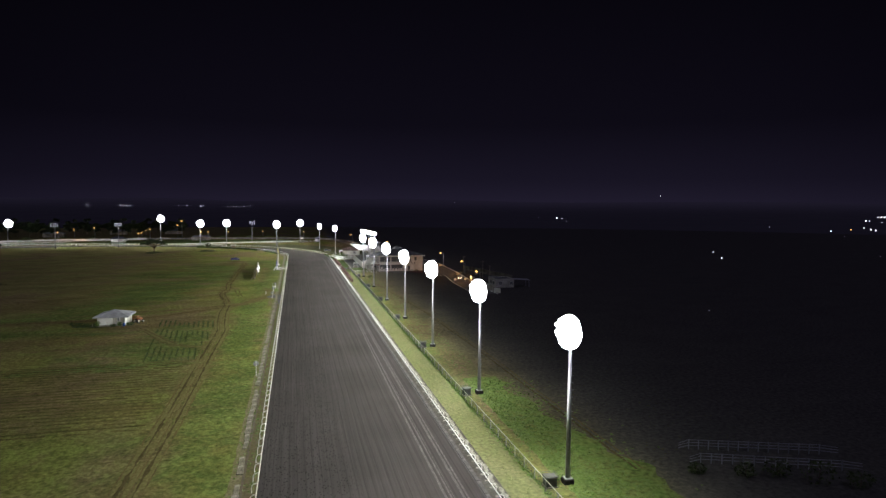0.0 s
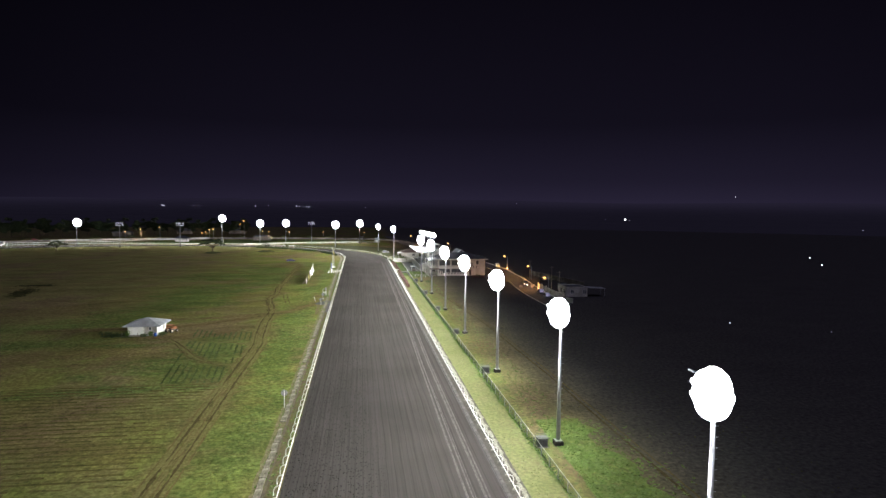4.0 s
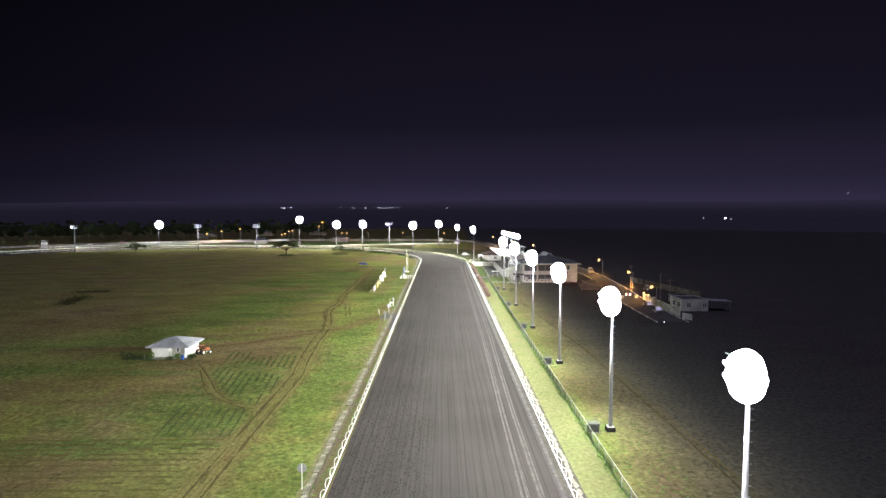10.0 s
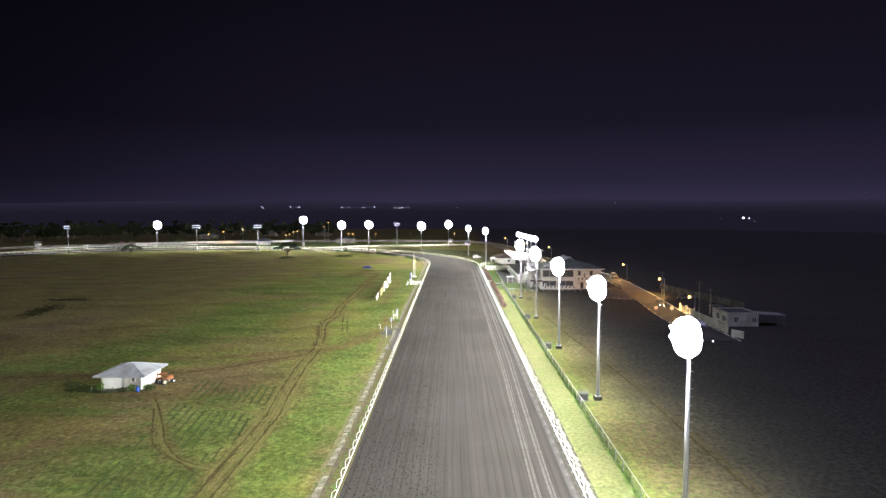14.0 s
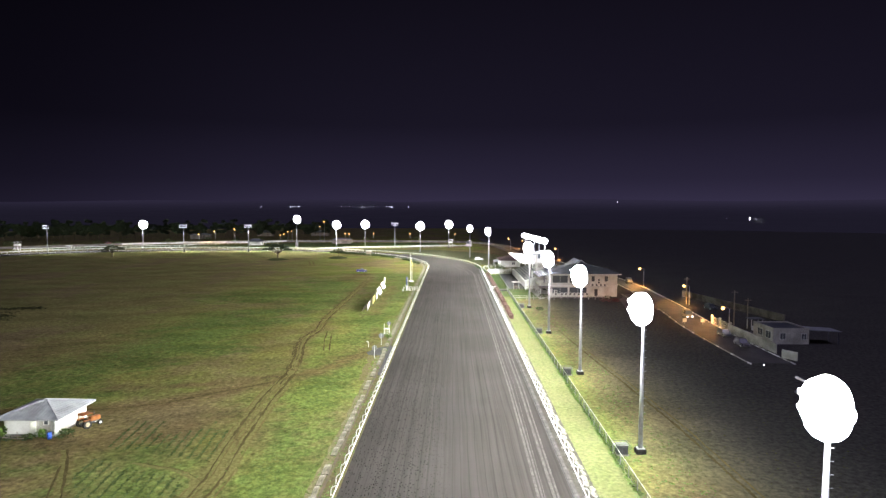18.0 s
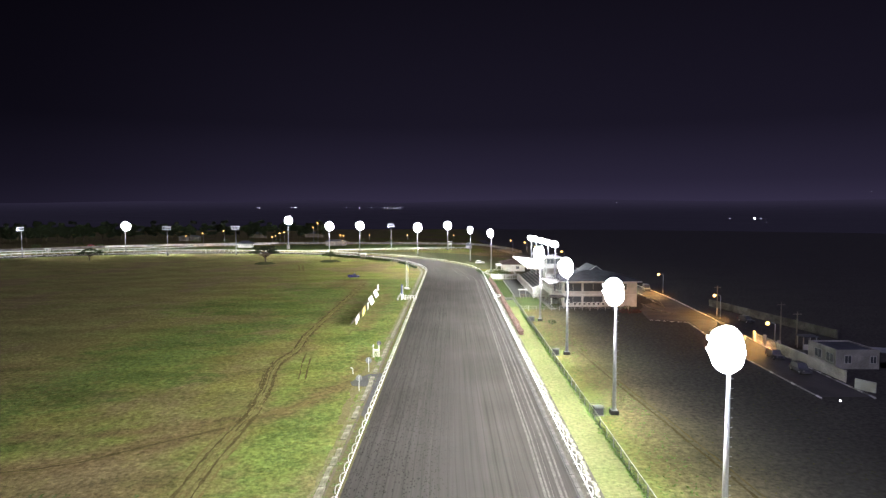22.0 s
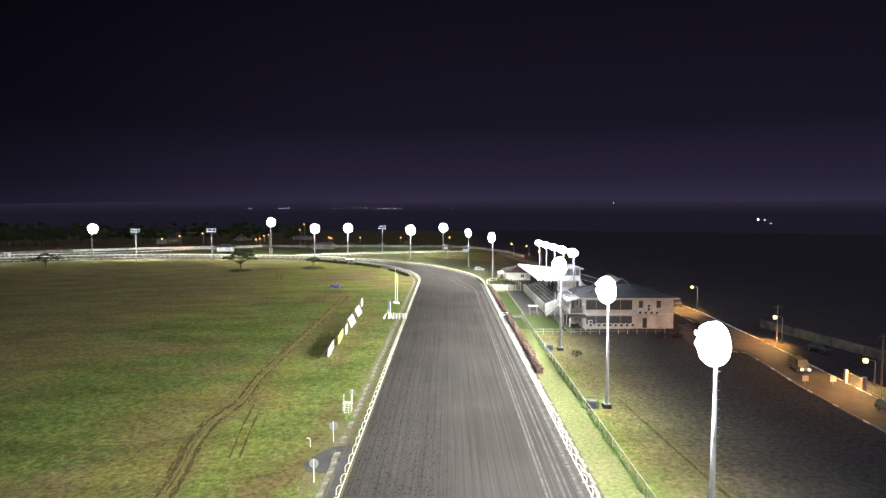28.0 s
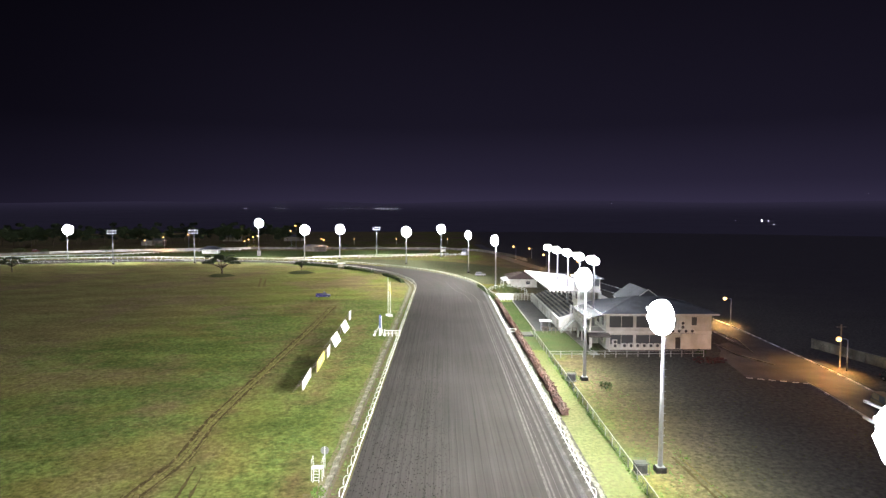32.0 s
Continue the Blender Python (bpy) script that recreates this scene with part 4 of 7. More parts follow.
broken([(-29.6, 151.6), (-28.2, 148.5), (-25.6, 142.7), (-23.9, 139.3), (-22.1, 136.8), (-20.0, 135.0), (-18.7, 134.2), (-16.1, 131.7), (-14.2, 129.9)], 0.26, 87.0, 0.0100, DARK_RUT, 0.3, "footpath")
broken(JOINING, 0.5, 92.0, 0.008, DRY, 0.35, "footpath")
broken(shifted(JOINING, 0.35), 0.18, 95.0, 0.0095, DARK_RUT, 0.15, "footpath")
broken([(-13.4, 204), (-15.3, 214), (-16.4, 222)], 0.3, 61.0, 0.007, DARK_RUT, 0.1, "wheel_mark")
broken([(-12.4, 204), (-14.1, 214), (-15.2, 222)], 0.3, 64.0, 0.007, DARK_RUT, 0.1, "wheel_mark")
strip("wheel_mark", *ragged([(39.8, 60), (39.2, 120), (38.5, 144), (38.0, 165), (36.5, 185), (35.0, 203), (33.6, 225)], 0.34, 1.5), 0.009, DARK_RUT, None, "shallow bare rut in the dry grass outside the fence", "wheel mark")
strip("wheel_mark", *ragged([(40.6, 60), (40.0, 120), (39.3, 144), (38.8, 165), (37.3, 185), (35.8, 203), (34.4, 225)], 0.22, 7.5), 0.009, BARE, None, "thin bare line beside the rut", "wheel mark")
strip("bare_ground", *ragged([(-3.4, 184), (-3.6, 192), (-3.8, 198), (-4.0, 203), (-3.6, 209), (-3.2, 216)], 1.1, 9.5), 0.0075, mat("dusty_earth", (0.140, 0.125, 0.064), (0.110, 0.104, 0.046), 0.7, 0.95, bump=0.6, fine=4, spread=0.3), None, "dusty bare ground beside the drain", "bare ground")
for pts, w in (([(-54.5, 372), (-58, 386), (-61.5, 399)], 0.7), ([(-52.6, 371), (-56, 385), (-59.6, 399)], 0.6)):
    strip("wheel_mark", *ragged(pts, w, w * 9), 0.009, BARE, None, "dark wheel mark on the far infield", "wheel mark")
brush = blob(-98, 232, 3.0, 12, 420, 14, 0.6, 1.6) + blob(-103, 250, 6, 2.0, 200, 10, 0.6, 1.6)
tufts("dry_brush", brush, mat("dark_brush", (0.060, 0.058, 0.024), (0.040, 0.042, 0.018), 0.4, 0.9, bump=0), "dark line of rough brush on the infield", "brush", size=0.4, blades=5)
left = [(30.6 + 0.5 * noise.noise((3, y * 0.2, 0)), y) for y in range(30, 100, 1)]
right = [(36.5 + 4.5 * math.exp(-((y - 58) / 16) ** 2) + 2.2 * noise.fractal((8, y * 0.16, 0), 0.8, 2.0, 4), y) for y in range(30, 100, 1)]
strip("rough_grass", left, right, 0.006, mat("rough_grass", (0.095, 0.155, 0.036), (0.120, 0.140, 0.042), 0.35, 0.95, bump=0.7, fine=1.6, spread=0.35, fine_amount=0.45, spec=0.0), None, "unmown green grass outside the fence", "grass", across=3)
tufts("rough_tufts", [(30.6 + abs(rng.gauss(0, 4.2)), rng.uniform(32, 98), rng.uniform(0.5, 1.5)) for _ in range(3600)], mat("rough_tuft", (0.125, 0.190, 0.042), (0.095, 0.150, 0.034), 0.4, 0.8, bump=0), "tall tufts of green grass outside the fence", size=0.3, blades=4)
pad = [(-4.6, 200.6), (-1.5, 200.2), (-1.5, 207.6), (-3.0, 207.2), (-4.3, 205.2), (-5.2, 202.6)]
solid("asphalt_strip", Shape().prism([(-1.42, 187.5), (-0.75, 186.5), (-0.7, 207.0), (-1.42, 208.5)], -0.05, 0.021), ASPHALT, "worn asphalt strip between drain and rail", "asphalt", kind="structure")
solid("asphalt_pad", Shape().prism(pad, -0.05, 0.022), ASPHALT, "small worn asphalt crossing beside the drain", "asphalt", kind="structure")
for k, (x, w) in enumerate(((18.05, 0.26), (18.45, 0.18), (19.65, 0.28), (20.15, 0.2), (18.9, 0.06))):
    for y0 in range(20, 340, 40):
        def lane(y):
            return (x + 0.3 * noise.noise((0.3 * k, y * 0.011, 0)) + (float(np.interp(y, [100, 131, 181, 229, 340], [0, 0.1, 0.9, 0.85, 0.9])) if x > 15 else 0), y)
        strip("tyre_mark", *ragged([lane(y0), lane(y0 + 10), lane(y0 + 20), lane(y0 + 30), lane(y0 + 40)], w, k, 0.22), 0.026, PALE_SAND, None, "pale straight wheel line pressed into the sand", "wheel mark")
bend_lines = tagged(new("bend_marks"), "pale curving wheel lines on the sand at the bend", "wheel mark", "", "structure")
for x in (17.0, 19.4):
    strip("wheel_line", *ragged([(x, 338), (x - 1.2, 352), (x - 4.0, 362), (x - 5.6, 374), (x - 7.0, 386)], 0.25, x, 0.3), 0.026, PALE_SAND, bend_lines)

# rows of cut grass and low crops in the infield
hay = Shape()
for k in range(26):
    y = 84 + k * 1.45
    x = -44.0
    while x < -16.5 - 0.05 * (k % 3):
        step = rng.uniform(1.2, 2.6)
        w, h = rng.uniform(0.16, 0.30), rng.uniform(0.05, 0.13)
        yy = y + 0.22 * noise.noise((x * 0.2, y, 0)) + (x + 30) * 0.02
        if rng.random() < 0.86:
            hay.add([(x, yy - w, 0), (x + step, yy - w, 0), (x + step, yy + w, 0), (x, yy + w, 0), (x, yy, h), (x + step, yy, h)], [(0, 1, 5, 4), (2, 3, 4, 5), (1, 2, 5), (3, 0, 4)])
        x += step
solid("hay_rows", hay, mat("brown_hay", (0.116, 0.104, 0.038), (0.096, 0.094, 0.032), 0.5, 0.95, bump=0.5, fine=3), "long rows of dry cut grass on the field", "cut grass", kind="stuff")
crop = []
for k in range(12):
    for i in range(620):
        y = rng.uniform(121.5, 165)
        x = -25.4 + k * 1.08 - 0.12 * (y - 140) + rng.gauss(0, 0.07)
        worn_path = min(math.hypot(x - a[0] - (b[0] - a[0]) * f, y - a[1] - (b[1] - a[1]) * f) for line in (TO_HUT, JOINING) for a, b in zip(line[:-1], line[1:]) for f in (0, 0.33, 0.67))
        thick = noise.noise((x * 0.16, y * 0.13, 4)) > -0.12 and abs(y - 152.5 + 0.3 * (x + 19)) > 1.6
        if thick and x < -14.6 and worn_path > 1.3:
            crop.append((x, y, rng.uniform(0.5, 1.2)))
tufts("crop_rows", crop, mat("crop_leaf", (0.078, 0.112, 0.030), (0.054, 0.082, 0.022), 0.4, 0.8, bump=0), "rows of low green plants beside the dirt track", "crop", size=0.19, blades=4)
PATCHES = ((-24, 133, 8, 5, 200, 20), (-19.5, 147, 4.5, 5, 200, 0), (-19.5, 126, 6, 2.0, 260, 10), (-19, 143, 3, 6, 240, -8), (-28, 118, 14, 1.6, 420, 4), (-41.5, 217, 10, 4.5, 700, 62), (-47, 203, 8, 5, 620, 70), (-46, 230, 11, 4, 600, 60),
                             (-33, 232, 8, 3, 320, 30), (-36, 247, 9, 3, 260, 20), (-50, 190, 9, 6, 420, 60), (-38, 205, 6, 4, 200, 10), (-27, 255, 6, 3, 160, 10), (-38, 150, 5, 1.2, 160, 0), (-62, 150, 12, 3, 260, 10), (-58, 172, 12, 4, 300, 20), (-8, 150, 3, 16, 380, 0), (-8, 180, 3, 12, 320, 0), (-6, 100, 2.5, 20, 340, 0), (-8.5, 230, 2.5, 14, 240, 0), (-7, 270, 3, 18, 260, 0), (-6, 306, 3.5, 26, 300, 0), (-13, 336, 6, 12, 200, 0), (-31, 300, 8, 15, 260, 10), (-42, 276, 12, 7, 260, 15), (-26, 268, 6, 12, 200, 0))
green = []
for cx, cy, rx, ry, n, a in PATCHES:
    green += blob(cx, cy, rx, ry, n, a, 0.4, 1.0)
infield = Shape()
NX, NY, STEP = 122, 304, 1.0
for j in range(NY):
    for i in range(NX):
        infield.v.append((-2.45 - STEP * i, 38 + STEP * j, 0.004))
for j in range(NY - 1):
    for i in range(NX - 1):
        k = j * NX + i
        infield.f.append((k + 1, k, k + NX, k + NX + 1))
field = solid("infield", infield, GRASS, "patchy green and brown grass infield", "grass field", kind="structure")
lush = field.data.attributes.new("lush", "FLOAT", "POINT")
worn = field.data.attributes.new("worn", "FLOAT", "POINT")
WORN_LINES = [(CROSS, 3.0, 0.95), (MAIN, 2.6, 0.5), ([(-40, 179.5), (-31.7, 179.5), (-21.2, 183.4), (-17.5, 186)], 2.2, 0.7), (TO_HUT, 1.6, 0.6), ([(-9.3, 244), (-9.0, 262), (-9.4, 300)], 2.4, 0.55),
              ([(-38, 157), (-24, 160), (-17, 168)], 4.5, 0.6), ([(-29, 318), (-25, 345), (-34, 375)], 5.0, 0.7), ([(-5.4, 206), (-5.2, 214), (-5.8, 226)], 1.8, 0.6), ([(-9, 196), (-6.5, 203), (-5, 204)], 3.4, 0.6),
              ([(-60, 94), (-30, 99)], 15.0, 0.6), ([(-62, 136), (-37, 141)], 12.0, 0.55), ([(-78, 190), (-62, 200)], 18.0, 0.45)]
REACH = []
for pts, wide, most in WORN_LINES:
    p = np.array(pts, float)
    REACH.append((p[:-1], p[1:] - p[:-1], wide, most))


def wear(x, y):
    """How far feet and wheels have worn the grass away at a place."""
    best = 0.0
    for p, d, wide, most in REACH:
        w = np.array((x, y)) - p
        f = np.clip((w * d).sum(1) / (d * d).sum(1), 0, 1)
        gap = math.sqrt((((w - d * f[:, None]) ** 2).sum(1)).min())
        best = max(best, most * max(0.0, 1.15 - gap / wide))
    return best



for k, (x, y, z) in enumerate(infield.v):
    v = 0.0
    for cx, cy, rx, ry, n, a in PATCHES:
        c, s = math.cos(radians(a)), math.sin(radians(a))
        u, w = (x - cx) * c + (y - cy) * s, -(x - cx) * s + (y - cy) * c
        v = max(v, 1.5 - 0.80 * math.hypot(u / rx, w / ry) / 1.3)
    v += 0.95 * noise.fractal((x * 0.20, y * 0.26, 2.0), 0.8, 2.0, 5) if v > 0 else 0
    lush.data[k].value = min(max(v, 0.0), 1.0)
    e = wear(x, y)
    if e > 0:
        worn.data[k].value = min(max(e + 0.5 * noise.fractal((x * 0.45, y * 0.45, 7.0), 0.7, 2.0, 5), 0.0), 0.9)
tufts("weed_patches", green, mat("tall_weed", (0.100, 0.142, 0.034), (0.078, 0.116, 0.028), 0.4, 0.8, bump=0), "patches of taller green weeds in the infield", "weeds", size=0.23, blades=4)
dry = scatter(-90, -3, 60, 330, 5200, 0.4, 1.1) + scatter(32, 60, 60, 262, 2600, 0.4, 1.1)
tufts("dry_tufts", dry, mat("dry_tuft", (0.105, 0.098, 0.028), (0.075, 0.085, 0.022), 0.3, 0.9, bump=0), "scattered tufts of dry grass on the field", size=0.2, blades=3)
tufts("lush_grass", scatter(29.2, 35.5, 30, 262, 2300, 0.5, 1.3), WEED, "rank green grass beyond the fence", size=0.22, blades=4)

# ---- things on the inner side of the straight ----
def clump(sh, centre, radii, n, size):
    """Leaves spread through an ellipsoid, denser towards its skin."""
    for _ in range(n):
        d = Vector((rng.gauss(0, 1), rng.gauss(0, 1), rng.gauss(0, 1))).normalized() * rng.uniform(0.55, 1.0)
        p = Vector((centre[0] + d.x * radii[0], centre[1] + d.y * radii[1], centre[2] + d.z * radii[2]))
        a = Vector((rng.uniform(-1, 1), rng.uniform(-1, 1), rng.uniform(-0.6, 0.6))).normalized() * size * rng.uniform(0.6, 1.4)
        b = a.cross(Vector((rng.uniform(-1, 1), rng.uniform(-1, 1), rng.uniform(-1, 1)))).normalized() * size * rng.uniform(0.3, 0.7)
        sh.add([p - a, p + b, p + a, p - b], [(0, 1, 2, 3)])


YELLOW = mat("yellow_panel", (0.64, 0.54, 0.10), (0.54, 0.46, 0.09), 0.8, 0.6, bump=0.03, fine_amount=0.06)
BLUE = mat("blue_paint", (0.085, 0.11, 0.20), (0.07, 0.09, 0.16), 0.8, 0.5, bump=0.03, fine_amount=0.06)
GREY_BAR = mat("grey_print", (0.30, 0.31, 0.36), (0.22, 0.23, 0.28), 1, 0.6, bump=0)
TIMBER = mat("grey_timber", (0.30, 0.26, 0.21), (0.20, 0.17, 0.13), 1.5, 0.85, bump=0.2)


def board(y0, y1, height, material, label, lean=0.0, x=-11.6, lift=0.15, bars=(), turn=0.0):
    """An advertising board that faces the track; lean: how far its top lies back."""
    th = thing("advertising_board", x, (y0 + y1) / 2, 0, label, "board", "boards beside the straight", turn=turn)
    h = (y1 - y0) / 2
    part("panel", Shape().slab([(0, -h, lift), (0, h, lift), (-lean, h, lift + height), (-lean, -h, lift + height)], 0.06), material, th)
    n = max(2, round((y1 - y0) / 2.6) + 1)
    for k in range(n):
        y = -h + 0.15 + (2 * h - 0.3) * k / (n - 1)
        part("post", Shape().box(-lean - 0.16, y, 0, 0.1, 0.1, lift + height - 0.05), TIMBER, th)
        part("brace", Shape().bar((-lean - 0.2, y, height * 0.85), (-lean - 1.5, y, 0.0), 0.04, n=5), TIMBER, th)
    for y, z, w, t in bars:
        f = z / height
        part("print", Shape().box(0.014 - lean * f, y, lift + z, 0.02, w, t), GREY_BAR, th, "faded grey print")
    return th


board(248.7, 256.4, 1.45, WHITE_PAINT, "long low white advertising board with faint print", bars=((-1.2, 0.25, 3.6, 0.16), (1.6, 0.25, 1.6, 0.16)), turn=3.5)
board(258.9, 267.4, 1.65, YELLOW, "long yellow advertising board on timber posts", bars=((0, 0.5, 3.0, 0.3),), turn=3.5)
board(268.6, 272.2, 1.75, WHITE_PAINT, "small white advertising board with a grey mark", bars=((0, 0.7, 1.0, 0.5),), turn=3.5)
board(277.2, 283.8, 1.8, WHITE_PAINT, "white advertising board leaning back on braces", 0.8, -11.6)
board(290.8, 297.2, 1.8, WHITE_PAINT, "white advertising board leaning back on braces", 0.8, -12.0)
board(306.6, 309.2, 2.0, WHITE_PAINT, "single narrow white board standing in the grass", 0.0, -13.4)

# distance markers
DISC = mat("grey_disc", (0.20, 0.205, 0.19), (0.16, 0.165, 0.155), 2, 0.5, bump=0)
for x, y, h, r in ((-2.7, 107.6, 2.5, 0.45), (-3.2, 208.6, 2.4, 0.5), (-3.2, 198.2, 2.3, 0.45), (-3.1, 222.0, 2.2, 0.42)):
    th = thing("distance_marker", x, y, 0, "round grey disc on a thin white post", "marker", "distance markers")
    part("post", Shape().bar((0, 0, 0), (0, 0, h), 0.034, n=6), WHITE_PAINT, th)
    part("disc", Shape().bar((0, 0.04, h - r), (0, 0.08, h - r), r, n=20), DISC, th, "flat grey disc")
th = thing("vent_pipe", -5.5, 207.1, 0, "bent white pipe standing in the grass", "pipe")
part("pipe", Shape().tube([(0, 0, 0), (0, 0, 0.8), (-0.06, 0, 0.98), (-0.2, 0, 1.05), (-0.4, 0, 1.05)], 0.045, 8), WHITE_PAINT, th, smooth=True)

sh = Shape()
clump(sh, (0, 0, 0.5), (0.7, 0.9, 0.5), 150, 0.13)
bush = thing("bush", -2.5, 215.4, 0, "small yellow green bush beside the drain", "bush")
part("stem", Shape().bar((0, 0, 0), (0, 0, 0.7), 0.04, 0.02, 5), BARK, bush)
tagged(part("leaves", sh, WEED, bush), kind="stuff")

# starter's platform
th = thing("viewing_platform", -3.3, 219.2, 0, "white steel viewing platform with a short ladder", "platform")
part("deck", Shape().box(0, 0.1, 1.15, 1.05, 0.8, 0.06), WHITE_PAINT, th)
for x in (-0.52, 0.52):
    for y in (-0.3, 0.5):
        part("leg", Shape().bar((x, y, 0), (x, y, 1.15), 0.03, n=6), WHITE_PAINT, th)
    part("handrail", Shape().tube([(x, -0.3, 1.15), (x, -0.3, 2.0), (x, -0.15, 2.0), (x, 0.5, 2.15), (x, 0.5, 1.15)], 0.026, 6), WHITE_PAINT, th)
for x in (-0.28, 0.28):
    part("stile", Shape().bar((x, -0.75, 0), (x, -0.35, 1.2), 0.028, n=6), WHITE_PAINT, th)
for k in range(4):
    f = (k + 0.7) / 4.4
    part("rung", Shape().bar((-0.28, -0.75 + 0.4 * f, 1.2 * f), (0.28, -0.75 + 0.4 * f, 1.2 * f), 0.026, n=6), WHITE_PAINT, th)

# winning post with its frame, and the flag poles
th = thing("winning_post", -4.3, 289.4, 0, "tall blue and white winning post with white props", "winning post")
part("blade", Shape().box(0, 0, 1.5, 0.5, 0.16, 2.9, 20, 0.05), BLUE, th, "tall blue panel")
part("stand", Shape().box(0, 0, 0.2, 0.44, 0.2, 1.3, 20, 0.04), WHITE_PAINT, th, "white lower half")
part("edge", Shape().box(0.25, 0.09, 0.5, 0.10, 0.2, 3.6, 20), WHITE_PAINT, th, "white edge strip")
for p, q in (((-1.2, -0.4, 0), (-0.1, 0, 2.2)), ((-1.2, -0.4, 0), (-1.0, -0.3, 1.2)), ((0, 0, 0), (0, 0, 0.6)), ((1.0, -0.4, 0), (1.0, -0.4, 1.5)), ((0.6, 0.5, 0), (0.1, 0.1, 2.6))):
    part("prop", Shape().bar(p, q, 0.09, 0.07, 6), WHITE_PAINT, th)
for x in (-1.2, 0.0, 1.0):
    part("foot", Shape().box(x, -0.35 if x else 0, 0, 0.5, 0.5, 0.3, 0, 0.04), WHITE_PAINT, th)
th = thing("finish_barrier", -1.8, 288.6, 0, "low white post and rail barrier beside the winning post", "barrier")
for k in range(5):
    part("post", Shape().box(-1.5 + 0.8 * k, 0, 0, 0.14, 0.14, 1.15, 0, 0.02), WHITE_PAINT, th)
part("rail", Shape().box(0.1, 0, 1.15, 3.4, 0.12, 0.1), WHITE_PAINT, th)
part("rail", Shape().box(0.1, 0, 0.6, 3.4, 0.08, 0.1), WHITE_PAINT, th)
for x, y, h, flag in ((-4.8, 314.0, 9.7, True), (-4.2, 313.0, 8.6, False)):
    th = thing("flag_pole", x, y, 0, "white flag pole on a white block" + (" with a yellow flag" if flag else ""), "flag pole", "flag poles")
    part("pole", Shape().bar((0, 0, 0.4), (0, 0, h), 0.075, 0.05, 8), WHITE_PAINT, th, smooth=True)
    part("base", Shape().box(0, 0, 0, 1.1, 0.9, 0.45, 15, 0.06), WHITE_PAINT, th)
    if flag:
        sh = Shape()
        for i in range(7):
            for z in (0, 1):
                sh.v.append((0.08 + 0.12 * i, 0.10 * math.sin(i * 1.3), h - 2.6 - 0.28 * i + 1.1 * z))
        for i in range(6):
            sh.f.append((2 * i, 2 * i + 2, 2 * i + 3, 2 * i + 1))
        part("flag", sh, YELLOW, th, "limp yellow flag")

# ---- hut with its tractor ----
def hip_roof(th, x0, x1, y0, y1, z, rise, material, ribs=0.0, along="y", name="roof", inset=None):
    """A hipped roof with its eaves at z; ribs: spacing of raised seams."""
    w = min(x1 - x0, y1 - y0) / 2 if inset is None else inset
    cx, cy = (x0 + x1) / 2, (y0 + y1) / 2
    if along == "y":
        r0, r1 = Vector((cx, y0 + w, z + rise)), Vector((cx, y1 - w, z + rise))
    else:
        r0, r1 = Vector((x0 + w, cy, z + rise)), Vector((x1 - w, cy, z + rise))
    a, b, c, d = (Vector(p) for p in ((x0, y0, z), (x1, y0, z), (x1, y1, z), (x0, y1, z)))
    low = [p - Vector((0, 0, 0.14)) for p in (a, b, c, d)]
    sh = Shape()
    if along == "y":
        sh.add([a, b, c, d, r0, r1, *low], [(0, 1, 4), (1, 2, 5, 4), (2, 3, 5), (3, 0, 4, 5), (6, 7, 1, 0), (7, 8, 2, 1), (8, 9, 3, 2), (9, 6, 0, 3), (9, 8, 7, 6)])
        planes = [(a, b, r0, r0), (b, c, r1, r0), (c, d, r1, r1), (d, a, r0, r1)]
    else:
        sh.add([a, b, c, d, r0, r1, *low], [(0, 1, 5, 4), (1, 2, 5), (2, 3, 4, 5), (3, 0, 4), (6, 7, 1, 0), (7, 8, 2, 1), (8, 9, 3, 2), (9, 6, 0, 3), (9, 8, 7, 6)])
        planes = [(a, b, r1, r0), (b, c, r1, r1), (c, d, r0, r1), (d, a, r0, r0)]
    roof = part(name, sh, material, th)
    for k, p in enumerate((r0, r0, r1, r1) if along == "y" else (r0, r1, r1, r0)):
        part("hip_cap", Shape().bar((a, b, c, d)[k] + Vector((0, 0, 0.03)), p + Vector((0, 0, 0.03)), 0.07, n=5), material, roof)
    part("ridge_cap", Shape().bar(r0 + Vector((0, 0, 0.03)), r1 + Vector((0, 0.01, 0.03)), 0.08, n=5), material, roof)
    if ribs:
        seams = Shape()
        for p, q, t1, t0 in planes:
            n = int((q - p).length / ribs)
            d = (q - p).normalized()
            along_top0, along_top1 = (t0 - p).dot(d), (t1 - p).dot(d)
            up = (t0 - p) - d * along_top0
            total = (q - p).length
            for i in range(1, n):
                s = i * ribs
                f = 1.0
                if s < along_top0:
                    f = s / along_top0
                elif s > along_top1:
                    f = (total - s) / max(total - along_top1, 0.01)
                f = min(f, 1.0)
                st = p + d * s + Vector((0, 0, 0.02))
                seams.bar(st, st + up * f, 0.028, n=4, caps=False)
        part("seams", seams, material, roof)
    return roof


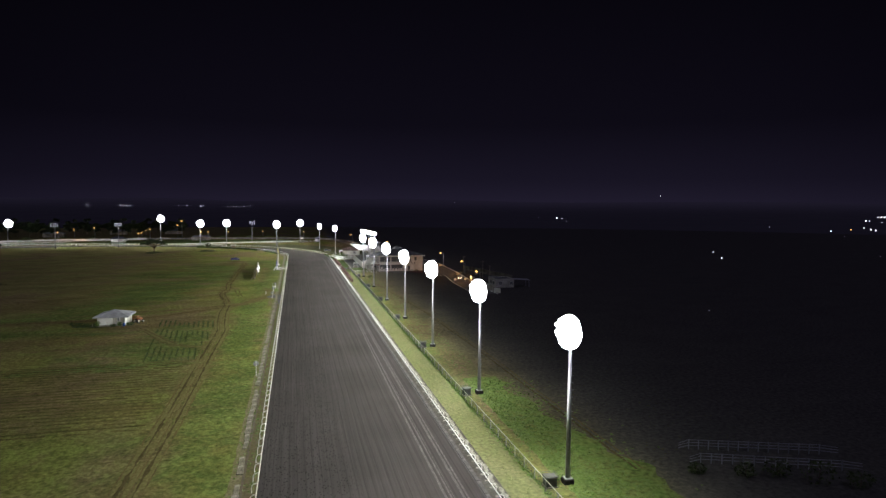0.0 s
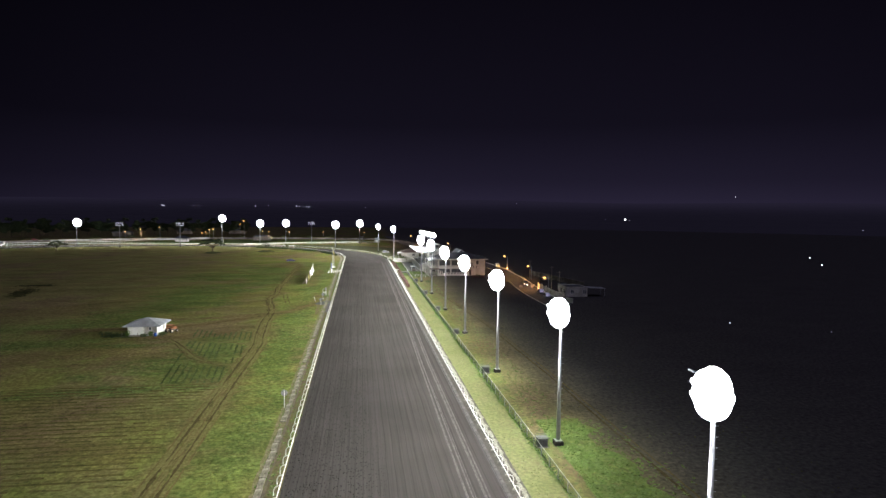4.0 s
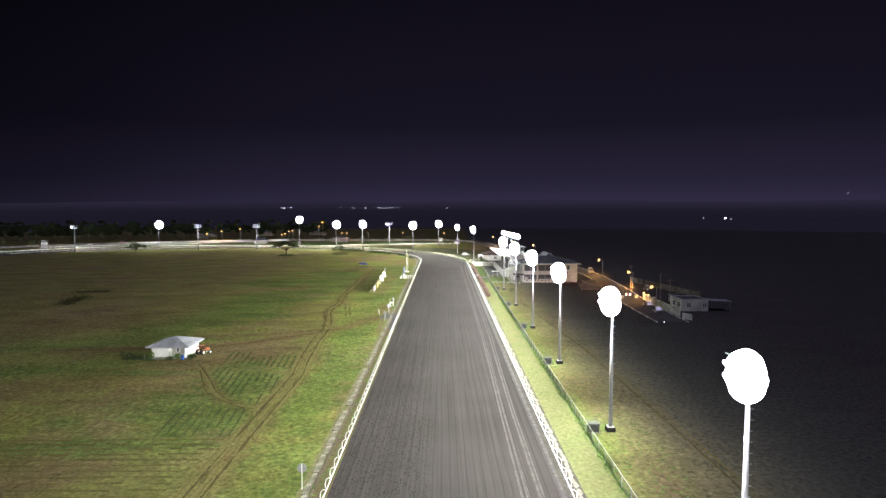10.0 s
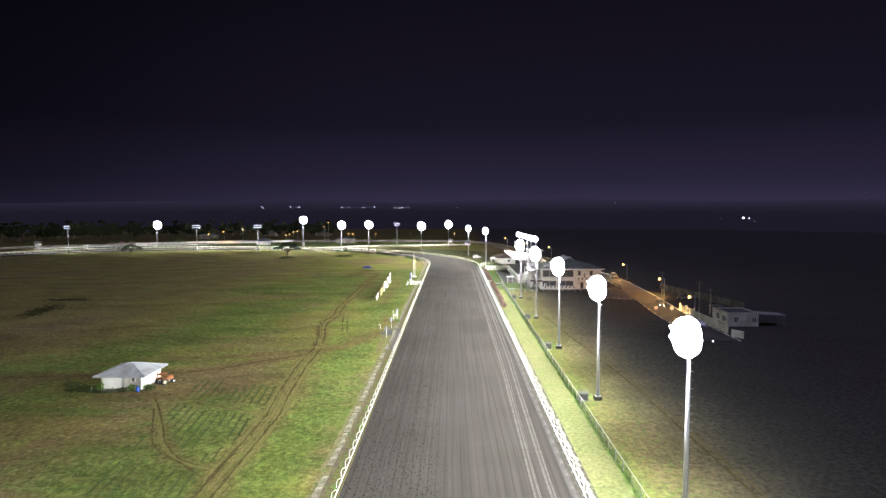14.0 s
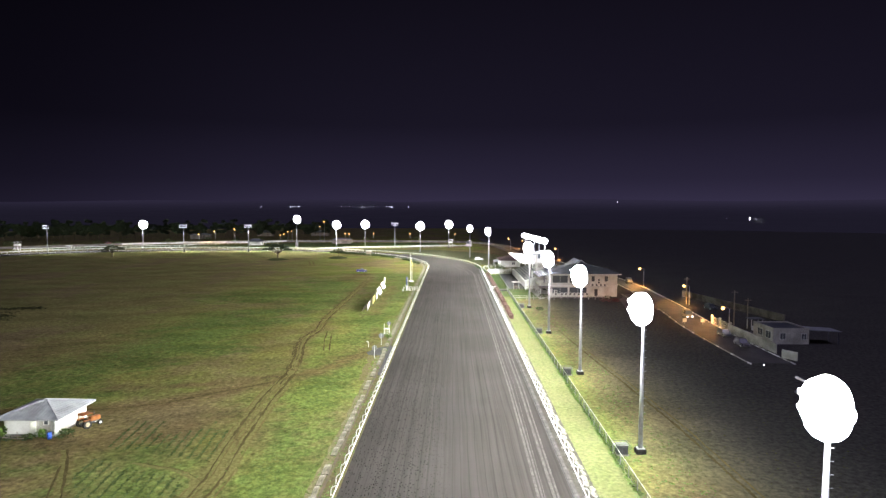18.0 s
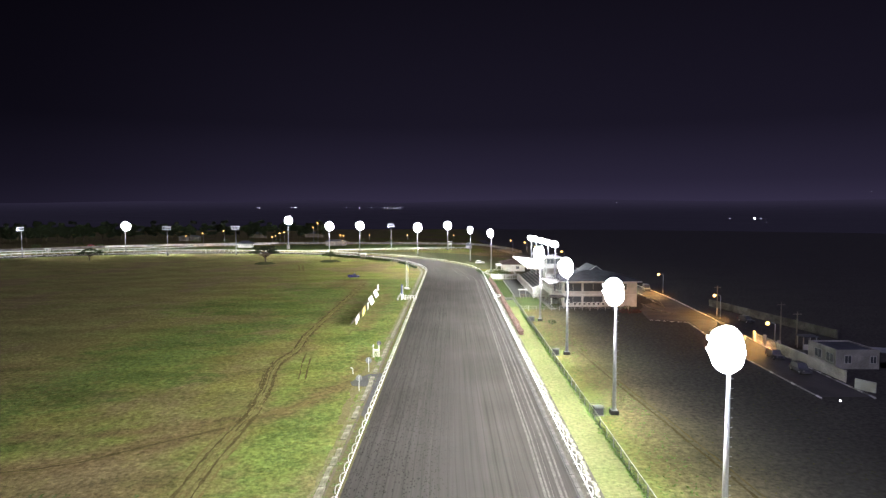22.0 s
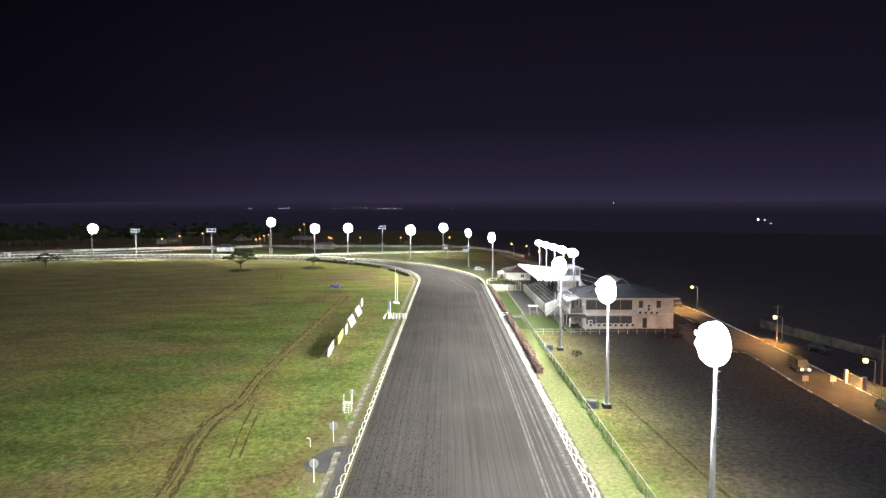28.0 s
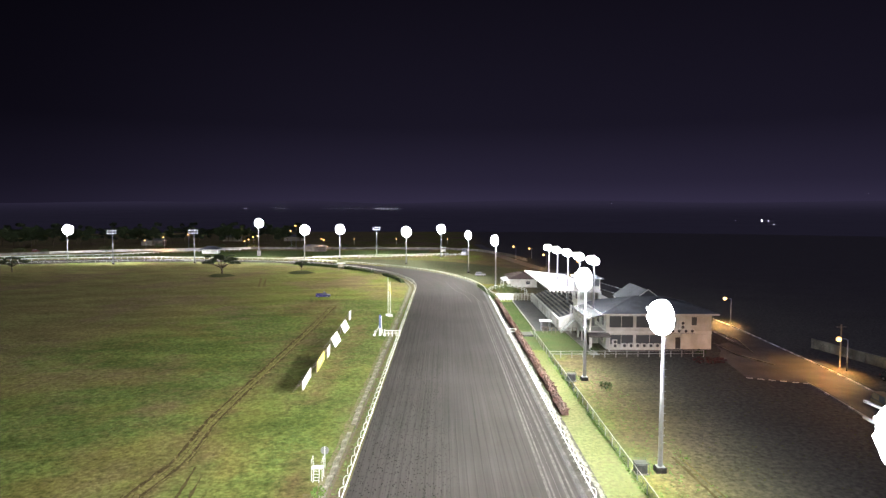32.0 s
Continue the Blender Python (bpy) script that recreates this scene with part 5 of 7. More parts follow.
def window(parent, x, y, z, w, h, axis="x", depth=0.1, bars=1, frame_material=None):
    """A framed window in a wall; axis: the way along the wall."""
    fm = frame_material or WHITE_PAINT
    along = (1, 0) if axis == "x" else (0, 1)
    sx, sy = (w, depth) if axis == "x" else (depth, w)
    pane = part("window", Shape().box(x, y, z, sx, sy, h), WINDOW, parent, "dark glass window")
    for s in (-1, 1):
        px, py = x + along[0] * s * w / 2, y + along[1] * s * w / 2
        part("frame", Shape().box(px, py, z - 0.05, 0.08 if axis == "x" else depth + 0.06, depth + 0.06 if axis == "x" else 0.08, h + 0.1), fm, pane)
    for zz in (z - 0.07, z + h):
        part("frame", Shape().box(x, y, zz, sx + (0.1 if axis == "x" else 0.06), sy + (0.06 if axis == "x" else 0.1), 0.07), fm, pane)
    for k in range(bars):
        f = (k + 1) / (bars + 1) - 0.5
        part("mullion", Shape().box(x + along[0] * f * w, y + along[1] * f * w, z, 0.06 if axis == "x" else depth + 0.05, depth + 0.05 if axis == "x" else 0.06, h), fm, pane)
    return pane


hut = thing("hut", -38.6, 164.0, 0, "small white field hut with a grey hipped metal roof", "hut")
part("slab", Shape().box(0, -1.0, 0, 6.6, 6.8, 0.12), CONCRETE, hut)
part("wall", Shape().box(-1.4, -3.95, 0.1, 3.0, 0.15, 2.0), WHITE_WALL, hut)
# the greyer wall material stands in for shade inside the porch
part("wall", Shape().box(1.5, -2.9, 0.1, 2.9, 0.15, 2.0), OLD_WALL, hut, "shaded recessed wall of the porch")
part("wall", Shape().box(3.0, -0.95, 0.1, 0.15, 6.15, 2.0), WHITE_WALL, hut)
part("wall", Shape().box(-2.85, -0.95, 0.1, 0.15, 6.15, 2.0), WHITE_WALL, hut)
part("wall", Shape().box(0.07, 2.1, 0.1, 5.85, 0.15, 2.0), WHITE_WALL, hut)
part("wall", Shape().box(0.05, -3.4, 0.1, 0.15, 1.0, 2.0), WHITE_WALL, hut)
window(hut, 1.35, -2.98, 0.95, 0.55, 0.65, bars=0)
part("door", Shape().box(3.09, 0.8, 0.15, 0.06, 0.9, 1.85), OLD_WALL, hut)
hip_roof(hut, -3.7, 3.95, -4.8, 2.8, 2.12, 1.25, ROOF, 0.42)
tufts("hut_weeds", blob(-40.2, 158.6, 3.2, 0.7, 90, 0, 0.5, 1.4) + blob(-44.4, 160.0, 2.4, 1.6, 160, 0, 0.8, 2.2) + blob(-35.0, 159.6, 1.6, 1.0, 50, 0, 0.5, 1.2), LEAF, "dark tall weeds growing round the hut", "weeds", size=0.26, blades=5)
for x, y, r, h in ((-42.6, 158.9, 1.2, 1.0), (-44.6, 159.6, 1.5, 1.1), (-46.6, 161.0, 1.4, 0.9), (-41.3, 159.3, 0.6, 1.4), (-38.0, 158.9, 0.9, 0.6), (-36.6, 159.2, 0.6, 1.1), (-34.6, 160.6, 1.0, 0.6)):
    sh = Shape()
    clump(sh, (0, 0, h * 0.5), (r, r * 0.7, h * 0.5), 170, 0.14)
    bush = thing("bush", x, y, 0, "rank dark weeds growing against the hut", "bush", "weeds by the hut")
    part("stem", Shape().bar((0, 0, 0), (0, 0, h * 0.8), 0.03, 0.02, 5), BARK, bush)
    tagged(part("leaves", sh, WEED if h > 1.05 and r < 1 else LEAF, bush), kind="stuff")
pile = thing("scrap_pile", -40.0, 158.9, 0, "old planks and pipes lying before the hut", "scrap")
for k, (x, y, a, ln) in enumerate(((-1.2, 0.2, 8, 3.2), (0.3, -0.1, -6, 2.6), (-2.2, 0.4, 40, 1.8), (0.9, 0.5, 15, 2.0), (-0.4, 0.55, 3, 2.8))):
    part("plank", Shape().box(x, y, 0.02 + 0.05 * k, ln, 0.16, 0.06, a), TIMBER if k % 2 else DARK_METAL, pile)
for x in (-2.2, 0.9):
    part("stake", Shape().bar((x, -0.3, 0), (x + 0.05, -0.3, 0.9), 0.05, n=5), TIMBER, pile)
barrel = thing("barrel", -35.6, 159.0, 0, "blue plastic barrel standing by the hut", "barrel")
part("drum", Shape().bar((0, 0, 0), (0, 0, 0.4), 0.25, 0.28, 14).bar((0, 0, 0.4), (0, 0, 0.8), 0.28, 0.24, 14), mat("blue_plastic", (0.04, 0.10, 0.38), (0.03, 0.08, 0.30), 2, 0.4, bump=0), barrel, smooth=True)
part("lid", Shape().bar((0, 0, 0.8), (0, 0, 0.84), 0.22, n=14), DARK_METAL, barrel)

ORANGE = mat("orange_paint", (0.30, 0.11, 0.03), (0.19, 0.065, 0.02), 1.5, 0.5, bump=0.03, fine_amount=0.12)
RUBBER = mat("rubber", (0.03, 0.03, 0.03), (0.05, 0.047, 0.04), 3, 0.9, bump=0.2)
tractor = thing("tractor", -33.5, 163.0, 0, "orange farm tractor with a flat cab roof", "tractor", turn=64)
tractor.scale = (0.84, 0.84, 0.84)
part("bonnet", Shape().box(1.0, 0, 0.75, 1.5, 0.75, 0.62, 0, 0.10), ORANGE, tractor)
part("chassis", Shape().box(0.35, 0, 0.5, 2.8, 0.5, 0.3), DARK_METAL, tractor)
part("seat", Shape().box(-0.35, 0, 0.95, 0.5, 0.5, 0.3, 0, 0.05), RUBBER, tractor)
part("cab_roof", Shape().box(-0.35, 0, 1.95, 1.5, 1.35, 0.12, 0, 0.04), ORANGE, tractor)
for x in (-1.0, 0.3):
    for y in (-0.58, 0.58):
        part("cab_post", Shape().bar((x, y, 0.9), (x, y, 1.97), 0.04, n=6), ORANGE, tractor)
for y in (-0.72, 0.72):
    part("mudguard", Shape().box(-0.55, y, 1.15, 1.1, 0.38, 0.12, 0, 0.04), ORANGE, tractor)
    w = part("rear_wheel", Shape().bar((-0.6, y - 0.18, 0.62), (-0.6, y + 0.18, 0.62), 0.62, n=18), RUBBER, tractor)
    part("rim", Shape().bar((-0.6, y - 0.2, 0.62), (-0.6, y + 0.2, 0.62), 0.32, n=14), mat("cream_rim", (0.55, 0.48, 0.32), (0.45, 0.38, 0.25), 2, 0.6, bump=0), w)
    w = part("front_wheel", Shape().bar((1.45, y * 0.85 - 0.11, 0.36), (1.45, y * 0.85 + 0.11, 0.36), 0.36, n=16), RUBBER, tractor)
    part("rim", Shape().bar((1.45, y * 0.85 - 0.13, 0.36), (1.45, y * 0.85 + 0.13, 0.36), 0.19, n=12), WHITE_PAINT, w)
part("exhaust", Shape().bar((1.1, 0.2, 1.3), (1.1, 0.2, 2.1), 0.04, n=6), DARK_METAL, tractor)


# ---- vehicles ----
HEAD = glow("headlamp", (1.0, 0.95, 0.85), 12.0)


def vehicle(name, x, y, turn, length, width, height, paint, label, bed=False, lit=False, z=0.0, boxy=False):
    th = thing(name, x, y, z, label, "car", "parked vehicles", turn=turn)
    L, W = length / 2, width / 2
    waist = height * 0.55
    part("body", Shape().box(0, 0, 0.28, length, width, waist - 0.28, 0, 0.12), paint, th)
    c0, c1 = (-L * 0.95, L * 0.62) if boxy else ((-L * 0.1, L * 0.5) if bed else (-L * 0.85, L * 0.42))
    t0, t1 = (c0 + 0.1, c1 - 0.35) if boxy else (c0 + 0.30, c1 - 0.55)
    sh = Shape()
    sh.add([(c0, -W + 0.06, waist - 0.02), (c1, -W + 0.06, waist - 0.02), (c1, W - 0.06, waist - 0.02), (c0, W - 0.06, waist - 0.02),
            (t0, -W + 0.2, height), (t1, -W + 0.2, height), (t1, W - 0.2, height), (t0, W - 0.2, height)],
           [(0, 1, 5, 4), (1, 2, 6, 5), (2, 3, 7, 6), (3, 0, 4, 7), (4, 5, 6, 7), (3, 2, 1, 0)])
    cab = part("cabin", sh, WINDOW, th, "dark glazed cabin")
    part("roof", Shape().box((t0 + t1) / 2, 0, height - 0.01, t1 - t0 + 0.05, width - 0.38, 0.06, 0, 0.025), paint, cab)
    for px in (c0, c1):
        tx = t0 if px == c0 else t1
        for s in (-1, 1):
            part("pillar", Shape().bar((px, s * (W - 0.06), waist - 0.02), (tx, s * (W - 0.2), height), 0.05, n=5), paint, cab)
    if boxy:
        for s in (-1, 1):
            part("side_panel", Shape().box((c0 + t1) / 2 - 0.5, s * (W - 0.11), waist, (t1 - c0) * 0.5, 0.06, (height - waist) * 0.95), paint, cab)
    if bed:
        for s in (-1, 1):
            part("bed_side", Shape().box(-L * 0.55, s * (W - 0.05), waist, L * 0.85, 0.08, 0.22), paint, th)
        part("tailgate", Shape().box(-L + 0.06, 0, waist, 0.08, width - 0.1, 0.22), paint, th)
    for px in (-L * 0.62, L * 0.62):
        for s in (-1, 1):
            w = part("wheel", Shape().bar((px, s * (W - 0.2), 0.33), (px, s * (W + 0.01), 0.33), 0.33, n=16), RUBBER, th)
            part("rim", Shape().bar((px, s * (W - 0.1), 0.33), (px, s * (W + 0.025), 0.33), 0.19, n=12), STEEL, w)
    for s in (-1, 1):
        part("headlight", Shape().dome((L - 0.02, s * (W - 0.3), 0.68), (1, 0, 0), 0.15, 0.06, 10), HEAD if lit else DISC, th, "glowing headlight" if lit else "")
        part("tail_light", Shape().box(-L - 0.01, s * (W - 0.2), 0.6, 0.05, 0.2, 0.2), mat("red_lens", (0.35, 0.02, 0.02), (0.3, 0.02, 0.02), 1, 0.3, bump=0), th)
    part("bumper", Shape().box(L + 0.02, 0, 0.3, 0.12, width - 0.1, 0.2, 0, 0.04), DARK_METAL, th)
    return th


PURPLE_BLUE = mat("blue_car_paint", (0.022, 0.018, 0.12), (0.018, 0.015, 0.095), 1, 0.3, 0.2, bump=0, fine_amount=0.05)
DARK_CAR = mat("dark_car_paint", (0.03, 0.033, 0.05), (0.025, 0.027, 0.04), 1, 0.3, 0.2, bump=0, fine_amount=0.05)
WHITE_CAR = mat("white_car_paint", (0.72, 0.72, 0.70), (0.66, 0.66, 0.64), 1, 0.35, bump=0, fine_amount=0.04)
vehicle("pickup_truck", -27.4, 346.6, 8, 4.3, 1.7, 1.62, PURPLE_BLUE, "dark blue pickup parked on the grass infield", bed=True)
vehicle("minibus", 67.6, 240.6, -97, 4.4, 1.75, 1.95, mat("cream_car_paint", (0.20, 0.16, 0.10), (0.16, 0.13, 0.08), 1, 0.4, bump=0, fine_amount=0.05), "dull tan minibus on the road with headlights on", lit=True, boxy=True, z=0.03)
vehicle("car", 67.2, 219.0, -92, 4.2, 1.7, 1.45, DARK_CAR, "dark car parked at the kerb by the wall", z=0.03)
vehicle("car", 66.4, 209.5, -92, 4.2, 1.7, 1.45, DARK_CAR, "dark car parked at the kerb by the wall", z=0.03)
vehicle("car", 78.6, 254, -80, 4.2, 1.7, 1.45, DARK_CAR, "dark car parked in the yard beyond the road")
vehicle("minibus", 72.6, 309.0, -96, 4.7, 1.8, 2.1, mat("grey_van_paint", (0.20, 0.20, 0.19), (0.16, 0.16, 0.15), 1, 0.4, bump=0, fine_amount=0.05), "grey minibus parked at the side of the road", boxy=True, z=0.03)
vehicle("car", 23.8, 409.0, 0, 4.3, 1.7, 1.5, mat("silver_car_paint", (0.30, 0.30, 0.30), (0.26, 0.26, 0.26), 1, 0.4, bump=0, fine_amount=0.05), "silver car parked on the grass behind the bend")
vehicle("van", 21.5, 522.0, -105, 7.0, 2.6, 4.0, WHITE_CAR, "white van parked by the starting chute", boxy=True)
vehicle("car", -245, 546, 10, 4.3, 1.7, 1.5, mat("red_car_paint", (0.40, 0.03, 0.025), (0.3, 0.025, 0.02), 1, 0.3, bump=0), "red car parked before the far wall")

# ---- lawns, hedges and apron before the stand ----
def hedge(name, pts, width, height, material, label, leaf=0.16, per_metre=42):
    th = thing(name, pts[0][0], pts[0][1], 0, label, "hedge", "hedges")
    core, leaves = Shape(), Shape()
    for x, y, a in resample(pts, 1.0):
        x, y = x - pts[0][0] + rng.uniform(-0.12, 0.12), y - pts[0][1]
        h = height * rng.uniform(0.75, 1.15)
        clump(leaves, (x, y, h * 0.5), (width * 0.55, 0.75, h * 0.52), per_metre, leaf)
    for x, y, a in resample(pts, 2.2):
        x, y = x - pts[0][0], y - pts[0][1]
        for k in range(2):
            core.bar((x + rng.uniform(-0.2, 0.2), y, 0), (x + rng.uniform(-0.3, 0.3), y + rng.uniform(-0.5, 0.5), height * 0.8), 0.03, 0.015, 4)
    body, n = Shape(), 9
    line = resample(pts, 0.5)
    for x, y, a in line:
        side = Vector((-math.sin(radians(a)), math.cos(radians(a))))
        for k in range(n):
            t = math.pi * k / (n - 1)
            e = 0.80 + 0.34 * noise.noise((x * 0.9 + 3 * k, y * 0.9, k * 0.7))
            w, h = 0.5 * width * e * math.cos(t), height * 0.92 * e * math.sin(t) ** 0.7
            body.v.append((x - pts[0][0] + side.x * w, y - pts[0][1] + side.y * w, h - 0.02))
    for i in range(len(line) - 1):
        for k in range(n - 1):
            body.f.append((i * n + k, i * n + k + 1, i * n + n + k + 1, i * n + n + k))
    body.f += [tuple(range(n)), tuple(range(len(body.v) - 1, len(body.v) - n - 1, -1))]
    part("body", body, material, th)
    tagged(part("stems", core, BARK, th), kind="stuff")
    tagged(part("leaves", leaves, material, th), kind="stuff")
    return th


hedge("hedge", [(24.75, 238.5), (24.8, 262), (24.75, 300), (24.7, 320), (24.5, 340)], 1.25, 1.2, BROWN_LEAF, "dry reddish brown hedge beside the outer rail", 0.15, 70)
hedge("hedge", [(24.0, 344), (22.6, 360), (21.0, 374)], 1.2, 1.1, LEAF, "clipped green hedge beside the bend")
hedge("hedge", [bend_point(108.5, a) for a in range(12, 30, 3)], 1.6, 1.1, LEAF, "dark green hedge inside the bend", 0.22, 46)
hedge("hedge", [bend_point(108.5, a) for a in range(33, 66, 3)], 1.6, 1.2, LEAF, "dark green hedge inside the bend", 0.22, 46)
LAWN = mat("lawn", (0.064, 0.092, 0.034), (0.080, 0.094, 0.038), 0.3, 0.95, bump=0.6, fine=3)
solid("lawn", Shape().prism([(24.3, 276), (28.3, 276), (28.6, 272), (36.0, 272), (36.0, 294.5), (25.0, 294.5)], -0.05, 0.016), LAWN, "bright mown lawn before the grandstand", "lawn", kind="structure")
# this strip's shade is put into a darker lawn colour
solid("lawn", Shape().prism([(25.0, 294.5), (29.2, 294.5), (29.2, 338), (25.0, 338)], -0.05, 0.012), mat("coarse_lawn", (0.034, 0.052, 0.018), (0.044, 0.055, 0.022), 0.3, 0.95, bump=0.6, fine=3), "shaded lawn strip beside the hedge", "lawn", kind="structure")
solid("apron", Shape().prism([(29.2, 294.5), (34.6, 294.5), (34.6, 341), (29.2, 341)], -0.05, 0.02), ASPHALT, "dark asphalt apron before the grandstand", "apron", kind="structure")
solid("apron_kerb", Shape().box(29.15, 317, 0, 0.2, 45, 0.12), CONCRETE, "pale kerb along the asphalt apron", "kerb", kind="structure")
solid("footpath", Shape().prism([(36.0, 272), (37.6, 272), (37.6, 294), (35.4, 294)], -0.05, 0.03), CONCRETE, "concrete footpath beside the lawn", "path", kind="structure")
pit = thing("loading_ramp", 26.6, 290.5, 0, "low concrete ramp with a pale edge beside the hedge", "ramp")
part("slab", Shape().box(0, 0, 0, 2.4, 4.0, 0.28, 0, 0.04), ASPHALT, pit)
part("edge", Shape().box(1.25, 0, 0, 0.16, 4.0, 0.36), PALE_CONCRETE, pit)

gate = thing("rail_gate", 23.6, 291.0, 0, "short white gate across the gap in the hedge", "gate")
for x in (-0.9, 0.9):
    part("post", Shape().box(x, 0, 0, 0.12, 0.12, 1.25, 0, 0.02), WHITE_PAINT, gate)
for z in (0.55, 1.1):
    part("bar", Shape().box(0, 0, z, 1.8, 0.07, 0.14), WHITE_PAINT, gate)

# ---- grandstand ----
SEAT = mat("dark_seats", (0.075, 0.075, 0.085), (0.045, 0.045, 0.052), 0.8, 0.6, bump=0.1)
stand = thing("grandstand", 34.6, 295.2, 0, "white grandstand with dark stepped seating and a white roof", "grandstand")
SL = 43.0
part("front_wall", Shape().box(0.1, SL / 2, 0, 0.2, SL, 2.3), WHITE_WALL, stand, "white front wall")
for k in range(11):
    part("pier", Shape().box(-0.08, 0.2 + k * (SL - 0.4) / 10, 0, 0.26, 0.36, 2.55), WHITE_PAINT, stand)
part("coping", Shape().box(0.05, SL / 2, 2.3, 0.5, SL + 0.3, 0.14), WHITE_PAINT, stand)
for k in range(10):
    part("tier", Shape().box(0.75 + k * 0.95, SL / 2, 0, 0.95, SL, 2.05 + k * 0.34), CONCRETE, stand)
    for j in range(7):
        part("bench", Shape().box(0.85 + k * 0.95, 3.1 + j * 6.15, 2.05 + k * 0.34, 0.55, 5.1, 0.30, 0, 0.04), SEAT, stand)
part("end_wall", Shape().add([(0, 0, 0), (10.3, 0, 0), (10.3, 0, 6.3), (0, 0, 2.9), (0, -0.2, 0), (10.3, -0.2, 0), (10.3, -0.2, 6.3), (0, -0.2, 2.9)],
                             [(0, 1, 2, 3), (7, 6, 5, 4), (3, 2, 6, 7), (0, 3, 7, 4), (1, 5, 6, 2)]), WHITE_WALL, stand)
part("back_wall", Shape().box(10.4, SL / 2, 0, 0.2, SL, 7.2), WHITE_WALL, stand)
roof = part("roof", Shape().slab([(-1.2, 7.5, 8.35), (11.0, 7.5, 7.2), (11.0, 51, 7.2), (-1.2, 51, 8.35)], 0.16), BRIGHT_ROOF, stand, "broad white metal roof")
seams = Shape()
for k in range(1, 44):
    seams.bar((-1.2, 7.5 + k, 8.37), (11.0, 7.5 + k, 7.22), 0.03, n=4, caps=False)
part("seams", seams, BRIGHT_ROOF, roof)
part("fascia", Shape().box(-1.22, 29.2, 7.98, 0.08, 43.6, 0.42), WHITE_PAINT, roof)
for k in range(7):
    part("column", Shape().box(6.0, 8.5 + k * 7, 3.9, 0.25, 0.25, 3.7), WHITE_PAINT, stand)
    part("rafter", Shape().bar((-1.0, 8.5 + k * 7, 8.1), (10.6, 8.5 + k * 7, 6.98), 0.11, n=6), STEEL, stand)
for k in range(12):
    part("roof_bracket", Shape().box(-0.9 + k * 0.85, 7.42, 7.7 - k * 0.08, 0.4, 0.1, 0.4), WHITE_PAINT, roof)

# outside stair at the end of the stand
stair = thing("outdoor_stair", 37.4, 292.3, 0, "white steel stair climbing to the grandstand tower", "stair")
for k in range(16):
    part("step", Shape().box(-3.0 + k * 0.26, 0, 0.28 + k * 0.25, 0.3, 1.1, 0.05), STEEL, stair)
for y in (-0.58, 0.58):
    part("stringer", Shape().bar((-3.2, y, 0.1), (1.1, y, 4.25), 0.08, n=4), WHITE_PAINT, stair)
    part("handrail", Shape().bar((-3.2, y, 1.1), (1.1, y, 5.2), 0.04, n=5), WHITE_PAINT, stair)
    for k in range(5):
        part("baluster", Shape().bar((-3.1 + k * 1.0, y, 0.2 + k * 0.97), (-3.1 + k * 1.0, y, 1.2 + k * 0.97), 0.03, n=5), WHITE_PAINT, stair)
for x, y in ((-1.0, -0.6), (-1.0, 0.6)):
    part("post", Shape().bar((x, y, 0), (x, y, 6.0), 0.07, n=6), WHITE_PAINT, stair)
for z in (3.2, 4.6, 6.0):
    part("frame", Shape().box(-1.0, 0, z, 0.1, 1.3, 0.1), WHITE_PAINT, stair)

# tower of the judges
tower = thing("judges_tower", 40.0, 293.2, 0, "tall white judges' tower with open galleries", "tower")
for x in (-2.2, 2.2):
    for y in (-2.0, 2.0):
        part("column", Shape().box(x, y, 0, 0.45, 0.45, 9.2), WHITE_WALL, tower)
for z in (3.1, 6.2, 9.0):
    part("floor_slab", Shape().box(0, 0, z, 5.0, 4.7, 0.3), WHITE_WALL, tower)
part("room_wall", Shape().box(0, -2.1, 9.3, 4.6, 0.18, 1.0), WHITE_WALL, tower)
part("room_wall", Shape().box(0, 2.1, 9.3, 4.6, 0.18, 2.7), WHITE_WALL, tower)
part("room_wall", Shape().box(-2.2, 0, 9.3, 0.18, 4.3, 1.0), WHITE_WALL, tower)
part("room_wall", Shape().box(2.2, 0, 9.3, 0.18, 4.3, 2.7), WHITE_WALL, tower)
part("back_wall", Shape().box(0.4, 2.1, 0, 4.2, 0.18, 9.0), OLD_WALL, tower)
part("back_wall", Shape().box(2.25, 0, 0, 0.18, 4.2, 9.0), OLD_WALL, tower)
window(tower, 0, -2.05, 10.3, 4.3, 1.5, "x", 0.06, 3)
window(tower, -2.2, 0, 10.3, 4.0, 1.5, "y", 0.06, 3)
for z in (3.4, 6.5):
    part("parapet", Shape().box(0, -2.2, z, 4.9, 0.14, 0.9), WHITE_WALL, tower)
    part("parapet", Shape().box(-2.4, 0, z, 0.14, 4.4, 0.9), WHITE_WALL, tower)
hip_roof(tower, -2.9, 2.9, -2.8, 2.8, 12.0, 0.9, ROOF, 0.5)

# ---- clubhouse ----
club = thing("clubhouse", 40.0, 277.0, 0, "two storey white clubhouse with window bands and grey roof", "clubhouse")
CW, CD = 20.0, 15.0


